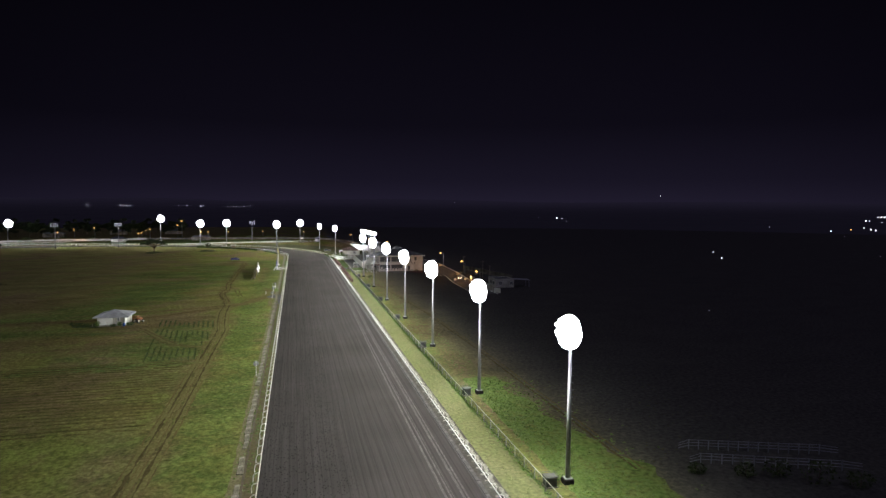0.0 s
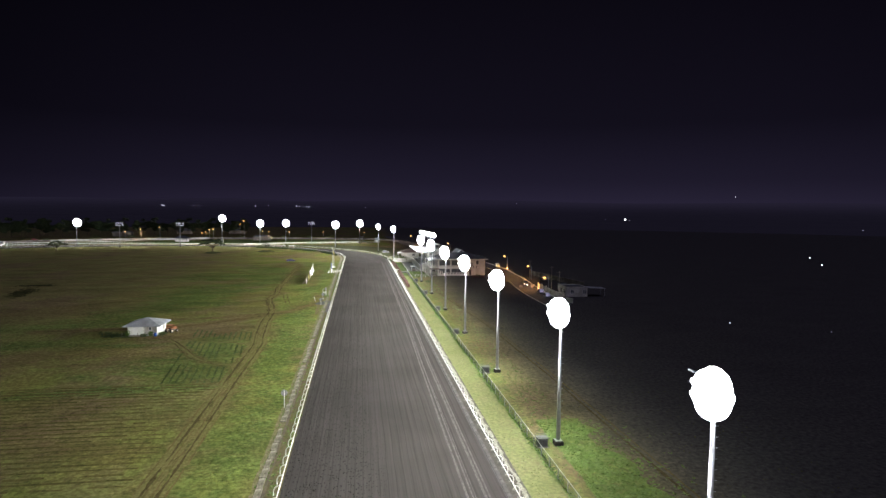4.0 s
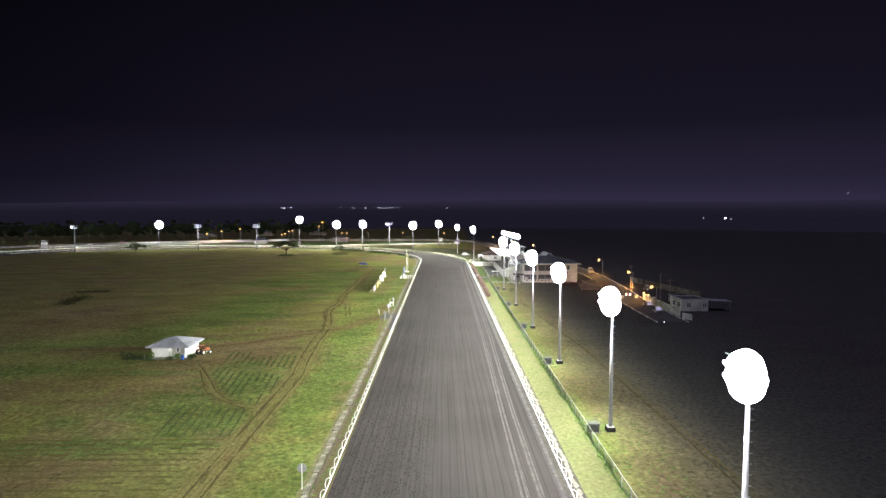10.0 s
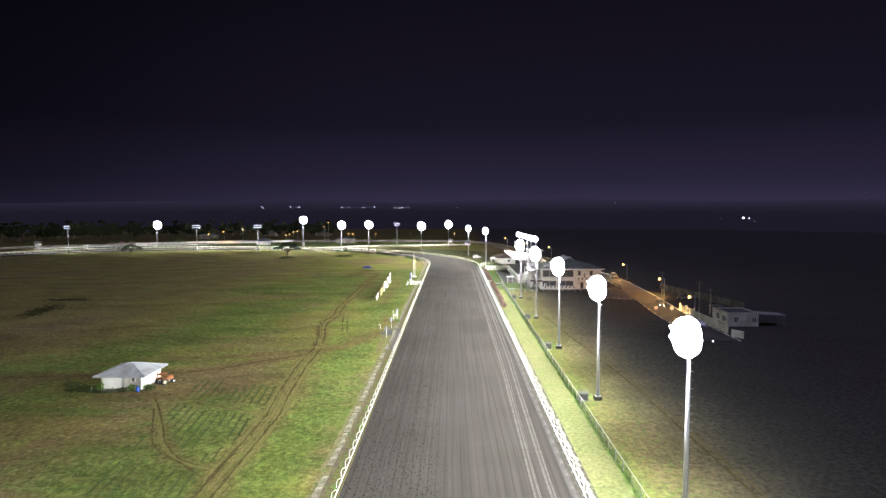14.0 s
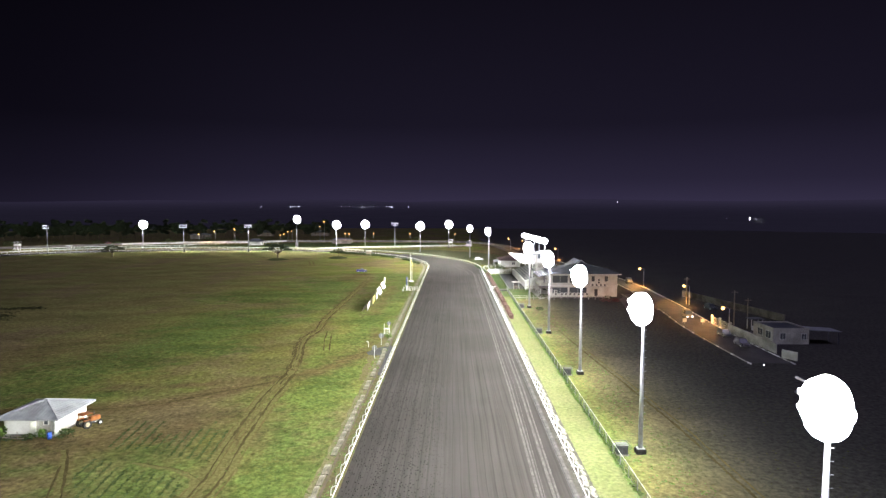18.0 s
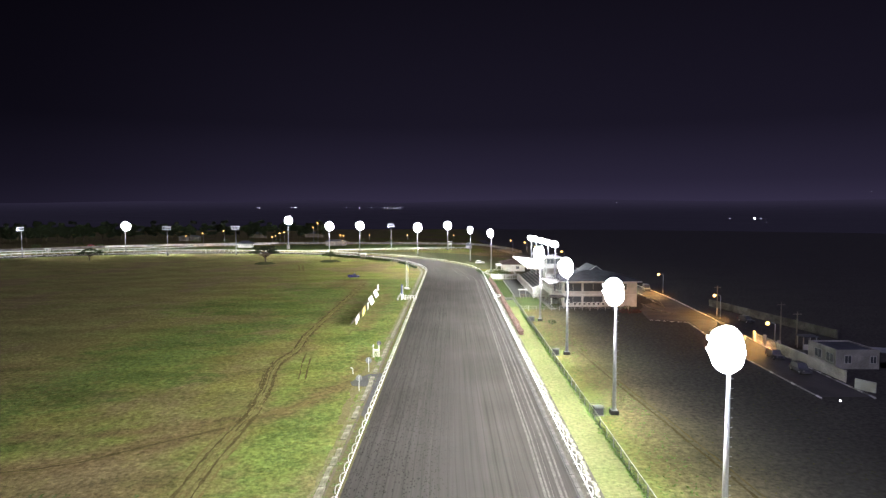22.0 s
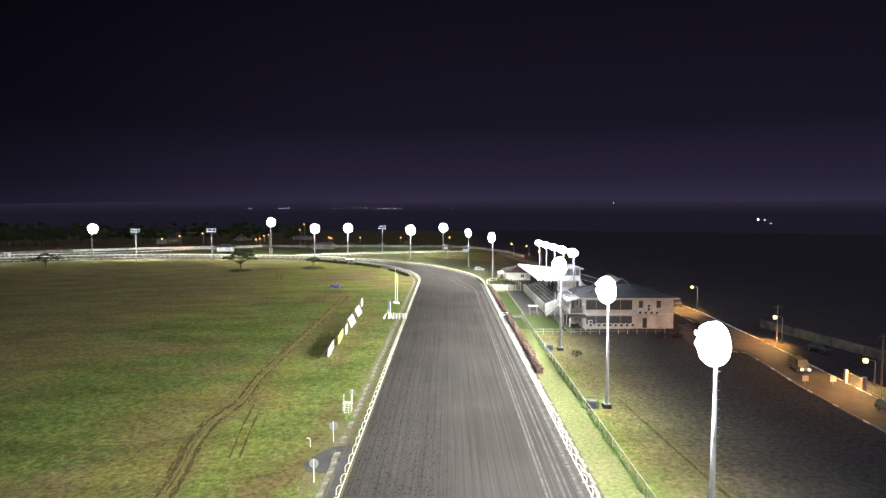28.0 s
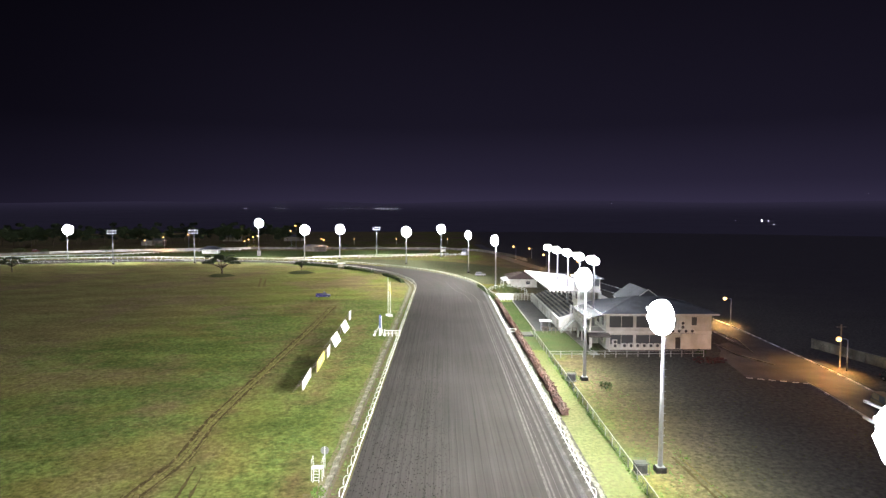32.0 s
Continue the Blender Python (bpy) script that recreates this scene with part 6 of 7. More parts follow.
def banded_wall(th, x0, x1, y, openings, height, thick=0.25):
    """A wall along x with openings (x0, x1, z0, z1), built of piers and bands."""
    xs = sorted({x0, x1, *[o[0] for o in openings], *[o[1] for o in openings]})
    for a, b in zip(xs[:-1], xs[1:]):
        cuts = sorted((o[2], o[3]) for o in openings if o[0] <= a + 1e-6 and o[1] >= b - 1e-6)
        z = 0.0
        for lo, hi in cuts + [(height, height)]:
            if lo - z > 0.02:
                part("wall", Shape().box((a + b) / 2, y, z, b - a, thick, lo - z), WHITE_WALL, th)
            z = hi


opens = [(0.6, 5.2, 0.95, 2.75), (5.7, 10.9, 0.95, 2.75), (0.6, 5.2, 4.15, 6.35), (5.7, 10.9, 4.15, 6.35), (12.3, 13.3, 4.6, 6.2), (16.2, 17.3, 4.6, 6.2), (13.2, 14.2, 0.1, 2.3)]
banded_wall(club, 0.0, CW, 0.0, opens, 6.75)
for a, b, lo, hi in opens[:6]:
    window(club, (a + b) / 2, 0.06, lo, b - a, hi - lo, "x", 0.06, 1 if b - a > 2 else 0)
part("door", Shape().box(13.7, 0.04, 0.05, 1.0, 0.08, 2.25), DARK_METAL, club, "dark steel door")
part("band", Shape().box(CW / 2, -0.16, 3.05, CW + 0.1, 0.14, 0.4), WHITE_PAINT, club)
for x, d in ((0.0, 0.3), (CW, 0.25)):
    part("side_wall", Shape().box(x + (0.125 if x == 0 else -0.125), CD / 2 + 0.12, 0, 0.25, CD - 0.25, 6.75), WHITE_WALL, club)
part("back_wall", Shape().box(CW / 2, CD, 0, CW, 0.25, 6.75), WHITE_WALL, club)
for j, y in enumerate((2.5, 6.0, 9.5, 12.8)):
    for z in (0.9, 4.2):
        window(club, 0.0, y, z, 1.8, 1.9, "y", 0.06, 1)
        window(club, CW, y, z, 1.4, 1.5, "y", 0.06, 1)
hip_roof(club, -1.0, CW + 1.1, -1.0, CD + 1.0, 6.9, 2.2, DARK_ROOF, 0.9, "x")
part("fascia", Shape().box(CW / 2, -1.02, 6.66, CW + 2.1, 0.08, 0.26), WHITE_PAINT, club)
part("fascia", Shape().box(-1.02, CD / 2, 6.66, 0.08, CD + 2.0, 0.26), WHITE_PAINT, club)
gable = Shape()
gable.add([(7.5, 11, 7.0), (15.5, 11, 7.0), (11.5, 11, 9.9), (7.5, 24, 7.0), (15.5, 24, 7.0), (11.5, 24, 9.9)], [(0, 1, 2), (5, 4, 3), (0, 2, 5, 3), (1, 4, 5, 2)])
g2 = part("gable_roof", gable, DARK_ROOF, club, "grey gabled roof with pale verges")
part("verge_board", Shape().bar((7.3, 10.95, 6.95), (11.5, 10.95, 10.0), 0.09, n=4), WHITE_PAINT, g2)
part("verge_board", Shape().bar((15.7, 10.95, 6.95), (11.5, 10.95, 10.0), 0.09, n=4), WHITE_PAINT, g2)
part("gable_wall", Shape().box(11.5, 19, 0, 7.4, 9, 7.0), WHITE_WALL, club)
# veranda on the side of the track
for y in (0.4, 4.0, 7.6, 11.2):
    part("veranda_column", Shape().box(-2.9, y, 0, 0.32, 0.32, 3.1), WHITE_WALL, club)
    part("veranda_column", Shape().box(-2.9, y, 3.4, 0.22, 0.22, 3.2), WHITE_PAINT, club)
part("veranda_floor", Shape().box(-1.55, 6.4, 3.05, 3.2, 12.8, 0.32), WHITE_WALL, club)
part("balcony_rail", Shape().box(-3.0, 6.4, 4.25, 0.08, 12.8, 0.08), WHITE_PAINT, club)
part("balcony_rail", Shape().box(-1.55, 0.1, 4.25, 3.0, 0.08, 0.08), WHITE_PAINT, club)
BAL = Shape().box(0, 0, 3.37, 0.05, 0.05, 0.9).mesh("baluster", WHITE_PAINT)
for k in range(26):
    part("baluster", BAL, None, club).location = (-3.0, 0.2 + k * 0.5, 0)
part("veranda_roof", Shape().slab([(-3.7, -0.8, 6.1), (0, -0.8, 6.85), (0, 13.4, 6.85), (-3.7, 13.4, 6.1)], 0.12), DARK_ROOF, club)
# dark wall colour on the porch roof replaces the veranda's shade
part("porch_roof", Shape().slab([(-3.6, -2.4, 2.85), (0.4, -2.4, 2.85), (0.4, 0.0, 3.2), (-3.6, 0.0, 3.2)], 0.16), DARK_WALL, club, "stained porch roof")
for x in (-3.3, 0.1):
    part("porch_column", Shape().box(x, -2.2, 0, 0.22, 0.22, 2.75), WHITE_PAINT, club)
part("plinth", Shape().box(5.6, -0.45, 0, 10.6, 0.6, 0.5), WHITE_PAINT, club)
# air conditioners along the facade
ac = thing("air_conditioner", 41.4, 276.1, 0.5, "white air conditioner unit by the clubhouse wall", "air conditioner", "air conditioners")
part("casing", Shape().box(0, 0, 0, 0.95, 0.42, 0.75, 0, 0.03), WHITE_PAINT, ac)
part("grille", Shape().bar((0.08, -0.215, 0.38), (0.08, -0.24, 0.38), 0.29, n=16), DARK_METAL, ac, "round dark grille")
copy_thing(ac, pose(41.4, 276.1, 1.25))
for k in range(7):
    copy_thing(ac, pose(43.2 + k * 1.25, 276.25, 0.5))
shelf = thing("service_shelf", 54.2, 276.6, 3.15, "steel shelf carrying air conditioners on the wall", "shelf")
part("plate", Shape().box(0, 0, 0, 5.0, 0.7, 0.07), STEEL, shelf)
for x in (-2.0, 0, 2.0):
    part("bracket", Shape().bar((x, -0.3, 0), (x, 0.3, -0.5), 0.04, n=5), STEEL, shelf)
for x, z in ((52.4, 3.22), (53.6, 3.22), (54.9, 3.22), (56.1, 3.22), (54.3, 3.97), (54.3, 4.72)):
    copy_thing(ac, pose(x, 276.6, z))

# fences and small things before the clubhouse
wf = thing("white_fence", 28.0, 270.0, 0, "white post and rail fence crossing the grass", "fence")
for k in range(15):
    part("post", Shape().box(0.1 + 2.0 * k, 0.06 * k, 0, 0.10, 0.10, 1.2), OLD_WALL, wf)
for z in (1.12, 0.62):
    part("rail", Shape().bar((0, 0, z), (28.2, 0.85, z), 0.04, n=5), OLD_WALL, wf)
gz = thing("kiosk", 31.5, 295.6, 0, "small kiosk with a flat white roof", "kiosk")
for x in (-0.9, 0.9):
    for y in (-0.7, 0.7):
        part("post", Shape().bar((x, y, 0), (x, y, 2.1), 0.05, n=6), STEEL, gz)
part("roof", Shape().box(0, 0, 2.1, 2.6, 2.2, 0.12, 0, 0.03), WHITE_PAINT, gz)
part("counter", Shape().box(0, -0.4, 0, 1.5, 0.5, 0.9, 0, 0.03), DARK_WALL, gz)
pk = thing("picket_fence", 31.0, 292.4, 0, "low dark fence at the end of the apron", "fence")
for k in range(9):
    part("post", Shape().box(-0.5 + k * 0.9, 0, 0, 0.1, 0.1, 1.1), TIMBER, pk)
part("rail", Shape().box(3.1, 0, 1.05, 7.4, 0.08, 0.08), TIMBER, pk)
gate = thing("paddock_gate", 24.9, 340.8, 0, "white slatted gate and fence before the parade ring", "gate")
for k in range(12):
    part("post", Shape().box(0.2 + k * 0.86, 0, 0, 0.16, 0.16, 2.0 if k % 3 else 2.4), WHITE_PAINT, gate)
for z in (0.35, 0.9, 1.45, 1.9):
    part("rail", Shape().box(4.9, 0, z, 9.6, 0.08, 0.14), WHITE_PAINT, gate)
for k in range(22):
    part("slat", Shape().box(0.3 + k * 0.2, -0.06, 0.3, 0.1, 0.04, 1.6), WHITE_PAINT, gate)
ring = thing("parade_ring_rail", 29.5, 357, 0, "white rail fence round a planted parade ring", "rail")
loop = [(6.0 * math.cos(t * math.pi / 12), 12.0 * math.sin(t * math.pi / 12)) for t in range(25)]
part("top_rail", Shape().tube([(x, y, 1.1) for x, y in loop], 0.06, 5), WHITE_PAINT, ring)
part("mid_rail", Shape().tube([(x, y, 0.6) for x, y in loop], 0.05, 5), WHITE_PAINT, ring)
for x, y in loop[:-1]:
    part("post", Shape().box(x, y, 0, 0.13, 0.13, 1.15), WHITE_PAINT, ring)
for k in range(12):
    a = k * 2.4
    x, y = 29.5 + 3.6 * math.sqrt((k + 0.5) / 12) * math.cos(a), 357 + 8.5 * math.sqrt((k + 0.5) / 12) * math.sin(a)
    sh = Shape()
    r = rng.uniform(1.0, 1.7)
    clump(sh, (0, 0, r * 0.75), (r, r * 1.1, r * 0.75), 90, 0.2)
    bush = thing("bush", x, y, 0, "rounded green bush in the parade ring", "bush", "bushes of the parade ring")
    part("stem", Shape().bar((0, 0, 0), (0, 0, r), 0.06, 0.03, 5), BARK, bush)
    tagged(part("leaves", sh, LEAF, bush), kind="stuff")
low = thing("low_building", 36.5, 372.0, 0, "low white building with a brown pitched roof", "building")
part("wall", Shape().box(0, 0, 0, 9.0, 0.25, 3.0), WHITE_WALL, low)
part("wall", Shape().box(0, 14, 0, 9.0, 0.25, 3.0), WHITE_WALL, low)
part("wall", Shape().box(-4.4, 7, 0, 0.25, 13.7, 3.0), WHITE_WALL, low)
part("wall", Shape().box(4.4, 7, 0, 0.25, 13.7, 3.0), WHITE_WALL, low)
hip_roof(low, -5.2, 5.2, -0.9, 15, 3.0, 1.5, mat("brown_roof", (0.105, 0.070, 0.058), (0.075, 0.050, 0.042), 0.5, 0.6, 0.1, bump=0.1), 0.8)
part("awning", Shape().slab([(-7.2, -1.5, 2.4), (-4.6, -1.5, 2.9), (-4.6, 9, 2.9), (-7.2, 9, 2.4)], 0.1), BRIGHT_ROOF, low, "white awning")
for y in (-1.2, 4, 8.7):
    part("awning_post", Shape().bar((-7.0, y, 0), (-7.0, y, 2.4), 0.06, n=6), WHITE_PAINT, low)
window(low, 1.5, -0.14, 1.0, 1.4, 1.1, "x", 0.06, 1)

# ---- road with its kerbs, lamps, wall and house ----
ROAD_R = [(68.8, 196), (68.9, 205), (69.6, 225), (70.6, 236), (71.8, 250), (72.8, 260), (73.6, 275), (74.4, 290), (74.8, 303), (74.2, 320), (72.0, 345), (66.0, 385), (60.0, 420), (53.5, 455), (47.0, 500), (42.0, 560), (38.0, 640)]
ROAD_L = [(61.6, 196), (61.6, 205), (61.9, 220), (62.6, 232), (64.0, 244), (65.0, 253), (65.8, 264), (67.0, 278), (68.0, 290), (68.3, 303), (67.6, 320), (65.4, 345), (59.5, 385), (53.5, 420), (47.0, 455), (40.8, 500), (36.0, 560), (32.0, 640)]
NR = resample(ROAD_R, 4.0)
NL = [min(resample(ROAD_L, 1.0), key=lambda p: (p[1] - q[1]) ** 2) for q in NR]
strip("road", [p[:2] for p in NL], [p[:2] for p in NR], 0.03, ROAD, None, "worn asphalt road lit orange by street lamps", "road")
solid("side_road", Shape().prism([(57, 256.6), (65.2, 253.4), (66.8, 274), (66.2, 283), (62.6, 281), (61.5, 276), (59, 271)], -0.05, 0.022), ROAD, "asphalt entrance joining the road", "road", kind="structure")
KW = Shape().box(0, 0, 0, 1.25, 0.22, 0.16, 0, 0.02).mesh("kerb_stone", WHITE_PAINT)
KD = Shape().box(0, 0, 0, 1.25, 0.22, 0.16, 0, 0.02).mesh("kerb_stone", CONCRETE)
for pts, off in ((ROAD_R, 0.12), (ROAD_L, -0.12)):
    kb = tagged(new("road_kerb"), "kerb stones painted in turns white and left grey", "kerb", "", "structure")
    for k, (x, y, a) in enumerate(resample(pts, 1.3)):
        if y > 420 or (pts is ROAD_L and 254 < y < 284):
            continue
        ob = part("kerb_stone", (KW if k % 2 == 0 and pts is ROAD_R or k % 5 == 0 else KD), None, kb)
        ob.matrix_basis = pose(x + off, y, 0, 0, 0, a)
dash = tagged(new("give_way_line"), "dashed white line across the entrance", "road marking", "", "structure")
for k in range(6):
    part("dash", Shape().box(57.4 + k * 1.45, 256.5 - k * 0.62, 0.0, 0.95, 0.2, 0.034, -22), WHITE_PAINT, dash)
isl = tagged(new("traffic_island"), "long narrow kerbed island at the entrance", "kerb", "", "structure")
for p, q in (((68.3, 296), (69.0, 285)), ((69.0, 285), (66.5, 274)), ((62.7, 282), (62.7, 272)), ((62.7, 272), (65.6, 264.6))):
    a = math.degrees(math.atan2(q[1] - p[1], q[0] - p[0]))
    ln = math.hypot(q[0] - p[0], q[1] - p[1])
    part("kerb_run", Shape().box((p[0] + q[0]) / 2, (p[1] + q[1]) / 2, 0, ln, 0.28, 0.2, a, 0.03), PALE_CONCRETE, isl)

ORANGE_LIGHT = (1.0, 0.47, 0.13)


def street_lamp(x, y, h, turn, group, watts=0.0):
    th = thing("street_lamp", x, y, 0, "grey street lamp with a glowing orange head", "street lamp", group, turn=turn)
    part("pole", Shape().bar((0, 0, 0), (0, 0, h), 0.11, 0.07, 8), STEEL, th, smooth=True)
    part("arm", Shape().tube([(0, 0, h - 0.1), (-0.3, 0, h + 0.15), (-1.2, 0, h + 0.2)], 0.05, 6), STEEL, th)
    hd = part("head", Shape().box(-1.5, 0, h + 0.12, 0.8, 0.34, 0.16, 0, 0.04), STEEL, th)
    part("lens", Shape().dome((-1.5, 0, h + 0.12), (0, 0, -1), 0.40, 0.42, 12).dome((-1.5, 0, h + 0.12), (0, 0, 1), 0.40, 0.32, 12), LAMP_ORANGE, hd, "glowing orange lens", True)
    if watts:
        data = bpy.data.lights.new("street_light", "SPOT")
        data.energy, data.color, data.shadow_soft_size, data.spot_size, data.spot_blend = watts * 5.6, ORANGE_LIGHT, 0.25, radians(160), 0.6
        lamp = new("street_light", data)
        c, s = math.cos(radians(turn)), math.sin(radians(turn))
        lamp.matrix_world = look((x - 1.5 * c, y - 1.5 * s, h - 0.3), (x - 5.5 * c, y - 5.5 * s, 0))
    return th


for x, y, h, a in ((73.6, 231.5, 3.8, 0), (75.6, 261.0, 5.2, 0), (76.2, 304.0, 5.8, 0), (64.5, 410, 5.8, 15), (56.5, 446, 5.8, 15), (57.5, 501, 5.2, 15), (47.5, 490, 7.0, 15)):
    street_lamp(x, y, h, a, "street lamps along the road", 1300 if y < 430 else 900)

yard = thing("boundary_wall", 69.9, 203.0, 0, "white boundary wall with gate posts beside the road", "wall")
part("wall_run", Shape().box(0, 10.5, 0, 0.22, 20, 1.7), OLD_WALL, yard)
part("coping", Shape().box(0, 10.5, 1.7, 0.34, 20, 0.1), OLD_WALL, yard)
part("wall_run", Shape().box(0.1, -3.8, 0, 0.22, 2.8, 1.5, 30), WHITE_WALL, yard)
for y in (20.8, 26.0, 30.2):
    part("gate_post", Shape().box(0.5, y, 0, 0.45, 0.45, 2.1, 0, 0.04), OLD_WALL, yard)
for y0, y1 in ((21.0, 25.8), (26.2, 30.0)):
    g3 = part("gate", Shape().box(0.5, (y0 + y1) / 2, 0.15, 0.06, y1 - y0 - 0.3, 0.08), STEEL, yard)
    part("gate_rail", Shape().box(0.5, (y0 + y1) / 2, 1.65, 0.06, y1 - y0 - 0.3, 0.08), STEEL, g3)
    for k in range(14):
        part("bar", Shape().box(0.5, y0 + 0.3 + k * (y1 - y0 - 0.6) / 13, 0.2, 0.04, 0.04, 1.5), STEEL, g3)
cab = thing("guard_booth", 77.0, 226.5, 0, "small open booth with a flat roof by the gate", "booth")
for x in (-1.2, 1.2):
    for y in (-1.0, 1.0):
        part("post", Shape().box(x, y, 0, 0.14, 0.14, 2.4), OLD_WALL, cab)
part("roof", Shape().box(0, 0, 2.4, 3.0, 2.6, 0.14), DARK_ROOF, cab)
part("half_wall", Shape().box(0, -1.0, 0, 2.4, 0.12, 1.0), WHITE_WALL, cab)
house = thing("house", 73.3, 211.5, 0, "small flat-roofed white house behind the roadside wall", "house")
part("wall", Shape().box(0.1, 4.0, 0, 0.25, 8.0, 3.1), OLD_WALL, house)
part("wall", Shape().box(3.5, 0.1, 0, 6.55, 0.25, 3.1), OLD_WALL, house)
part("wall", Shape().box(3.5, 7.9, 0, 6.55, 0.25, 3.1), OLD_WALL, house)
part("wall", Shape().box(6.9, 4.0, 0, 0.25, 8.0, 3.1), OLD_WALL, house)
part("roof", Shape().box(3.5, 4.0, 2.72, 6.5, 7.5, 0.18), DARK_ROOF, house, "dark flat roof behind the parapet")
part("coping", Shape().box(3.5, 0.08, 3.1, 7.1, 0.36, 0.08), OLD_WALL, house)
part("coping", Shape().box(0.08, 4.15, 3.1, 0.36, 7.7, 0.08), OLD_WALL, house)
part("canopy", Shape().slab([(7.05, -0.6, 2.95), (13.2, -0.2, 2.6), (13.2, 3.6, 2.6), (7.05, 3.6, 2.95)], 0.10), ROOF, house, "pale carport canopy")
for y in (0.1, 3.3):
    part("canopy_post", Shape().bar((12.8, y, 0), (12.8, y, 2.6), 0.07, n=6), STEEL, house)
for y in (1.6, 4.9):
    window(house, -0.05, y, 0.95, 2.0, 1.35, "y", 0.06, 1)
window(house, 1.9, -0.05, 1.0, 1.1, 1.2, "x", 0.06, 1)
window(house, 6.0, -0.05, 1.0, 1.0, 1.1, "x", 0.06, 1)
long_wall = thing("yard_wall", 84.2, 257.0, 0, "long dark stained wall beyond the road", "wall", turn=10.5)
part("wall_run", Shape().box(0, 0, 0, 0.25, 44, 1.7), DARK_WALL, long_wall)
part("coping", Shape().box(0, 0, 1.7, 0.36, 44, 0.1), DARK_WALL, long_wall)
for k in range(12):
    part("pier", Shape().box(-0.05, -21.5 + k * 3.9, 0, 0.4, 0.35, 1.85), DARK_WALL, long_wall)
for x, y, h in ((74.7, 231.6, 8.0), (75.4, 262.5, 7.5), (77.0, 230.0, 6.4)):
    up = thing("utility_pole", x, y, 0, "thin timber utility pole with a crossarm", "utility pole", "utility poles")
    part("pole", Shape().bar((0, 0, 0), (0, 0, h), 0.15, 0.10, 8), TIMBER, up)
    part("crossarm", Shape().box(0, 0, h - 0.5, 1.6, 0.1, 0.12), TIMBER, up)
for x, y in ((61.0, 283.5), (59.0, 284.2), (56.0, 272.0), (33.0, 250.5), (37.0, 274)):
    sh = Shape()
    clump(sh, (0, 0, 0.6), (1.1, 0.9, 0.6), 110, 0.18)
    bush = thing("bush", x, y, 0, "low garden bush by the clubhouse", "bush", "bushes by the clubhouse")
    part("stem", Shape().bar((0, 0, 0), (0, 0, 0.8), 0.05, 0.03, 5), BARK, bush)
    tagged(part("leaves", sh, LEAF, bush), kind="stuff")
for x, y, r in ((53.2, 266.0, 1.2), (55.2, 265.4, 1.4), (57.0, 266.2, 1.1)):
    sh = Shape()
    clump(sh, (0, 0, r * 0.5), (r, r * 0.8, r * 0.5), 140, 0.16)
    bush = thing("bush", x, y, 0, "low red-leaved bush on the dark lawn", "bush", "red bushes")
    part("stem", Shape().bar((0, 0, 0), (0, 0, r * 0.8), 0.05, 0.03, 5), BARK, bush)
    tagged(part("leaves", sh, RED_LEAF, bush), kind="stuff")
for x, y in ((67.9, 232.3), (63.9, 232.6)):
    sign = thing("road_sign", x, y, 0, "square pale road sign at the kerb", "sign", "road signs")
    part("post", Shape().bar((0, 0, 0), (0, 0, 1.2), 0.04, n=6), STEEL, sign)
    part("plate", Shape().box(0, -0.05, 0.5, 0.9, 0.05, 0.8), WHITE_WALL, sign)

# footbridge rails in the dark beyond the fence
for p, q in (((48.9, 63.8), (62.8, 59.1)), ((47.7, 59.9), (61.5, 54.7))):
    rl = thing("bridge_rail", p[0], p[1], 0, "thin pale three-bar rail in the dark grass", "rail", "bridge rails")
    dx, dy = q[0] - p[0], q[1] - p[1]
    for k in range(14):
        part("post", Shape().box(dx * k / 13, dy * k / 13, 0, 0.07, 0.07, 1.15), STEEL, rl)
    for z in (0.45, 0.8, 1.12):
        part("rail", Shape().tube([(-1.6, -0.3, z * 0.85), (0, 0, z), (dx, dy, z), (dx + 1.7, dy - 0.9, z * 0.9)], 0.026, 5), STEEL, rl)
for x, y, r in ((53.5, 55.0, 1.5), (56.5, 52.6, 1.9), (50.2, 55.8, 1.2), (60.0, 51.0, 1.4), (45.5, 57.5, 1.0)):
    sh = Shape()
    clump(sh, (0, 0, r * 0.6), (r * 1.1, r * 0.9, r * 0.65), 150, 0.2)
    bush = thing("bush", x, y, 0, "dark wild bush beside the bridge rails", "bush", "wild bushes")
    part("stem", Shape().bar((0, 0, 0), (0, 0, r), 0.06, 0.03, 5), BARK, bush)
    tagged(part("leaves", sh, LEAF, bush), kind="stuff")

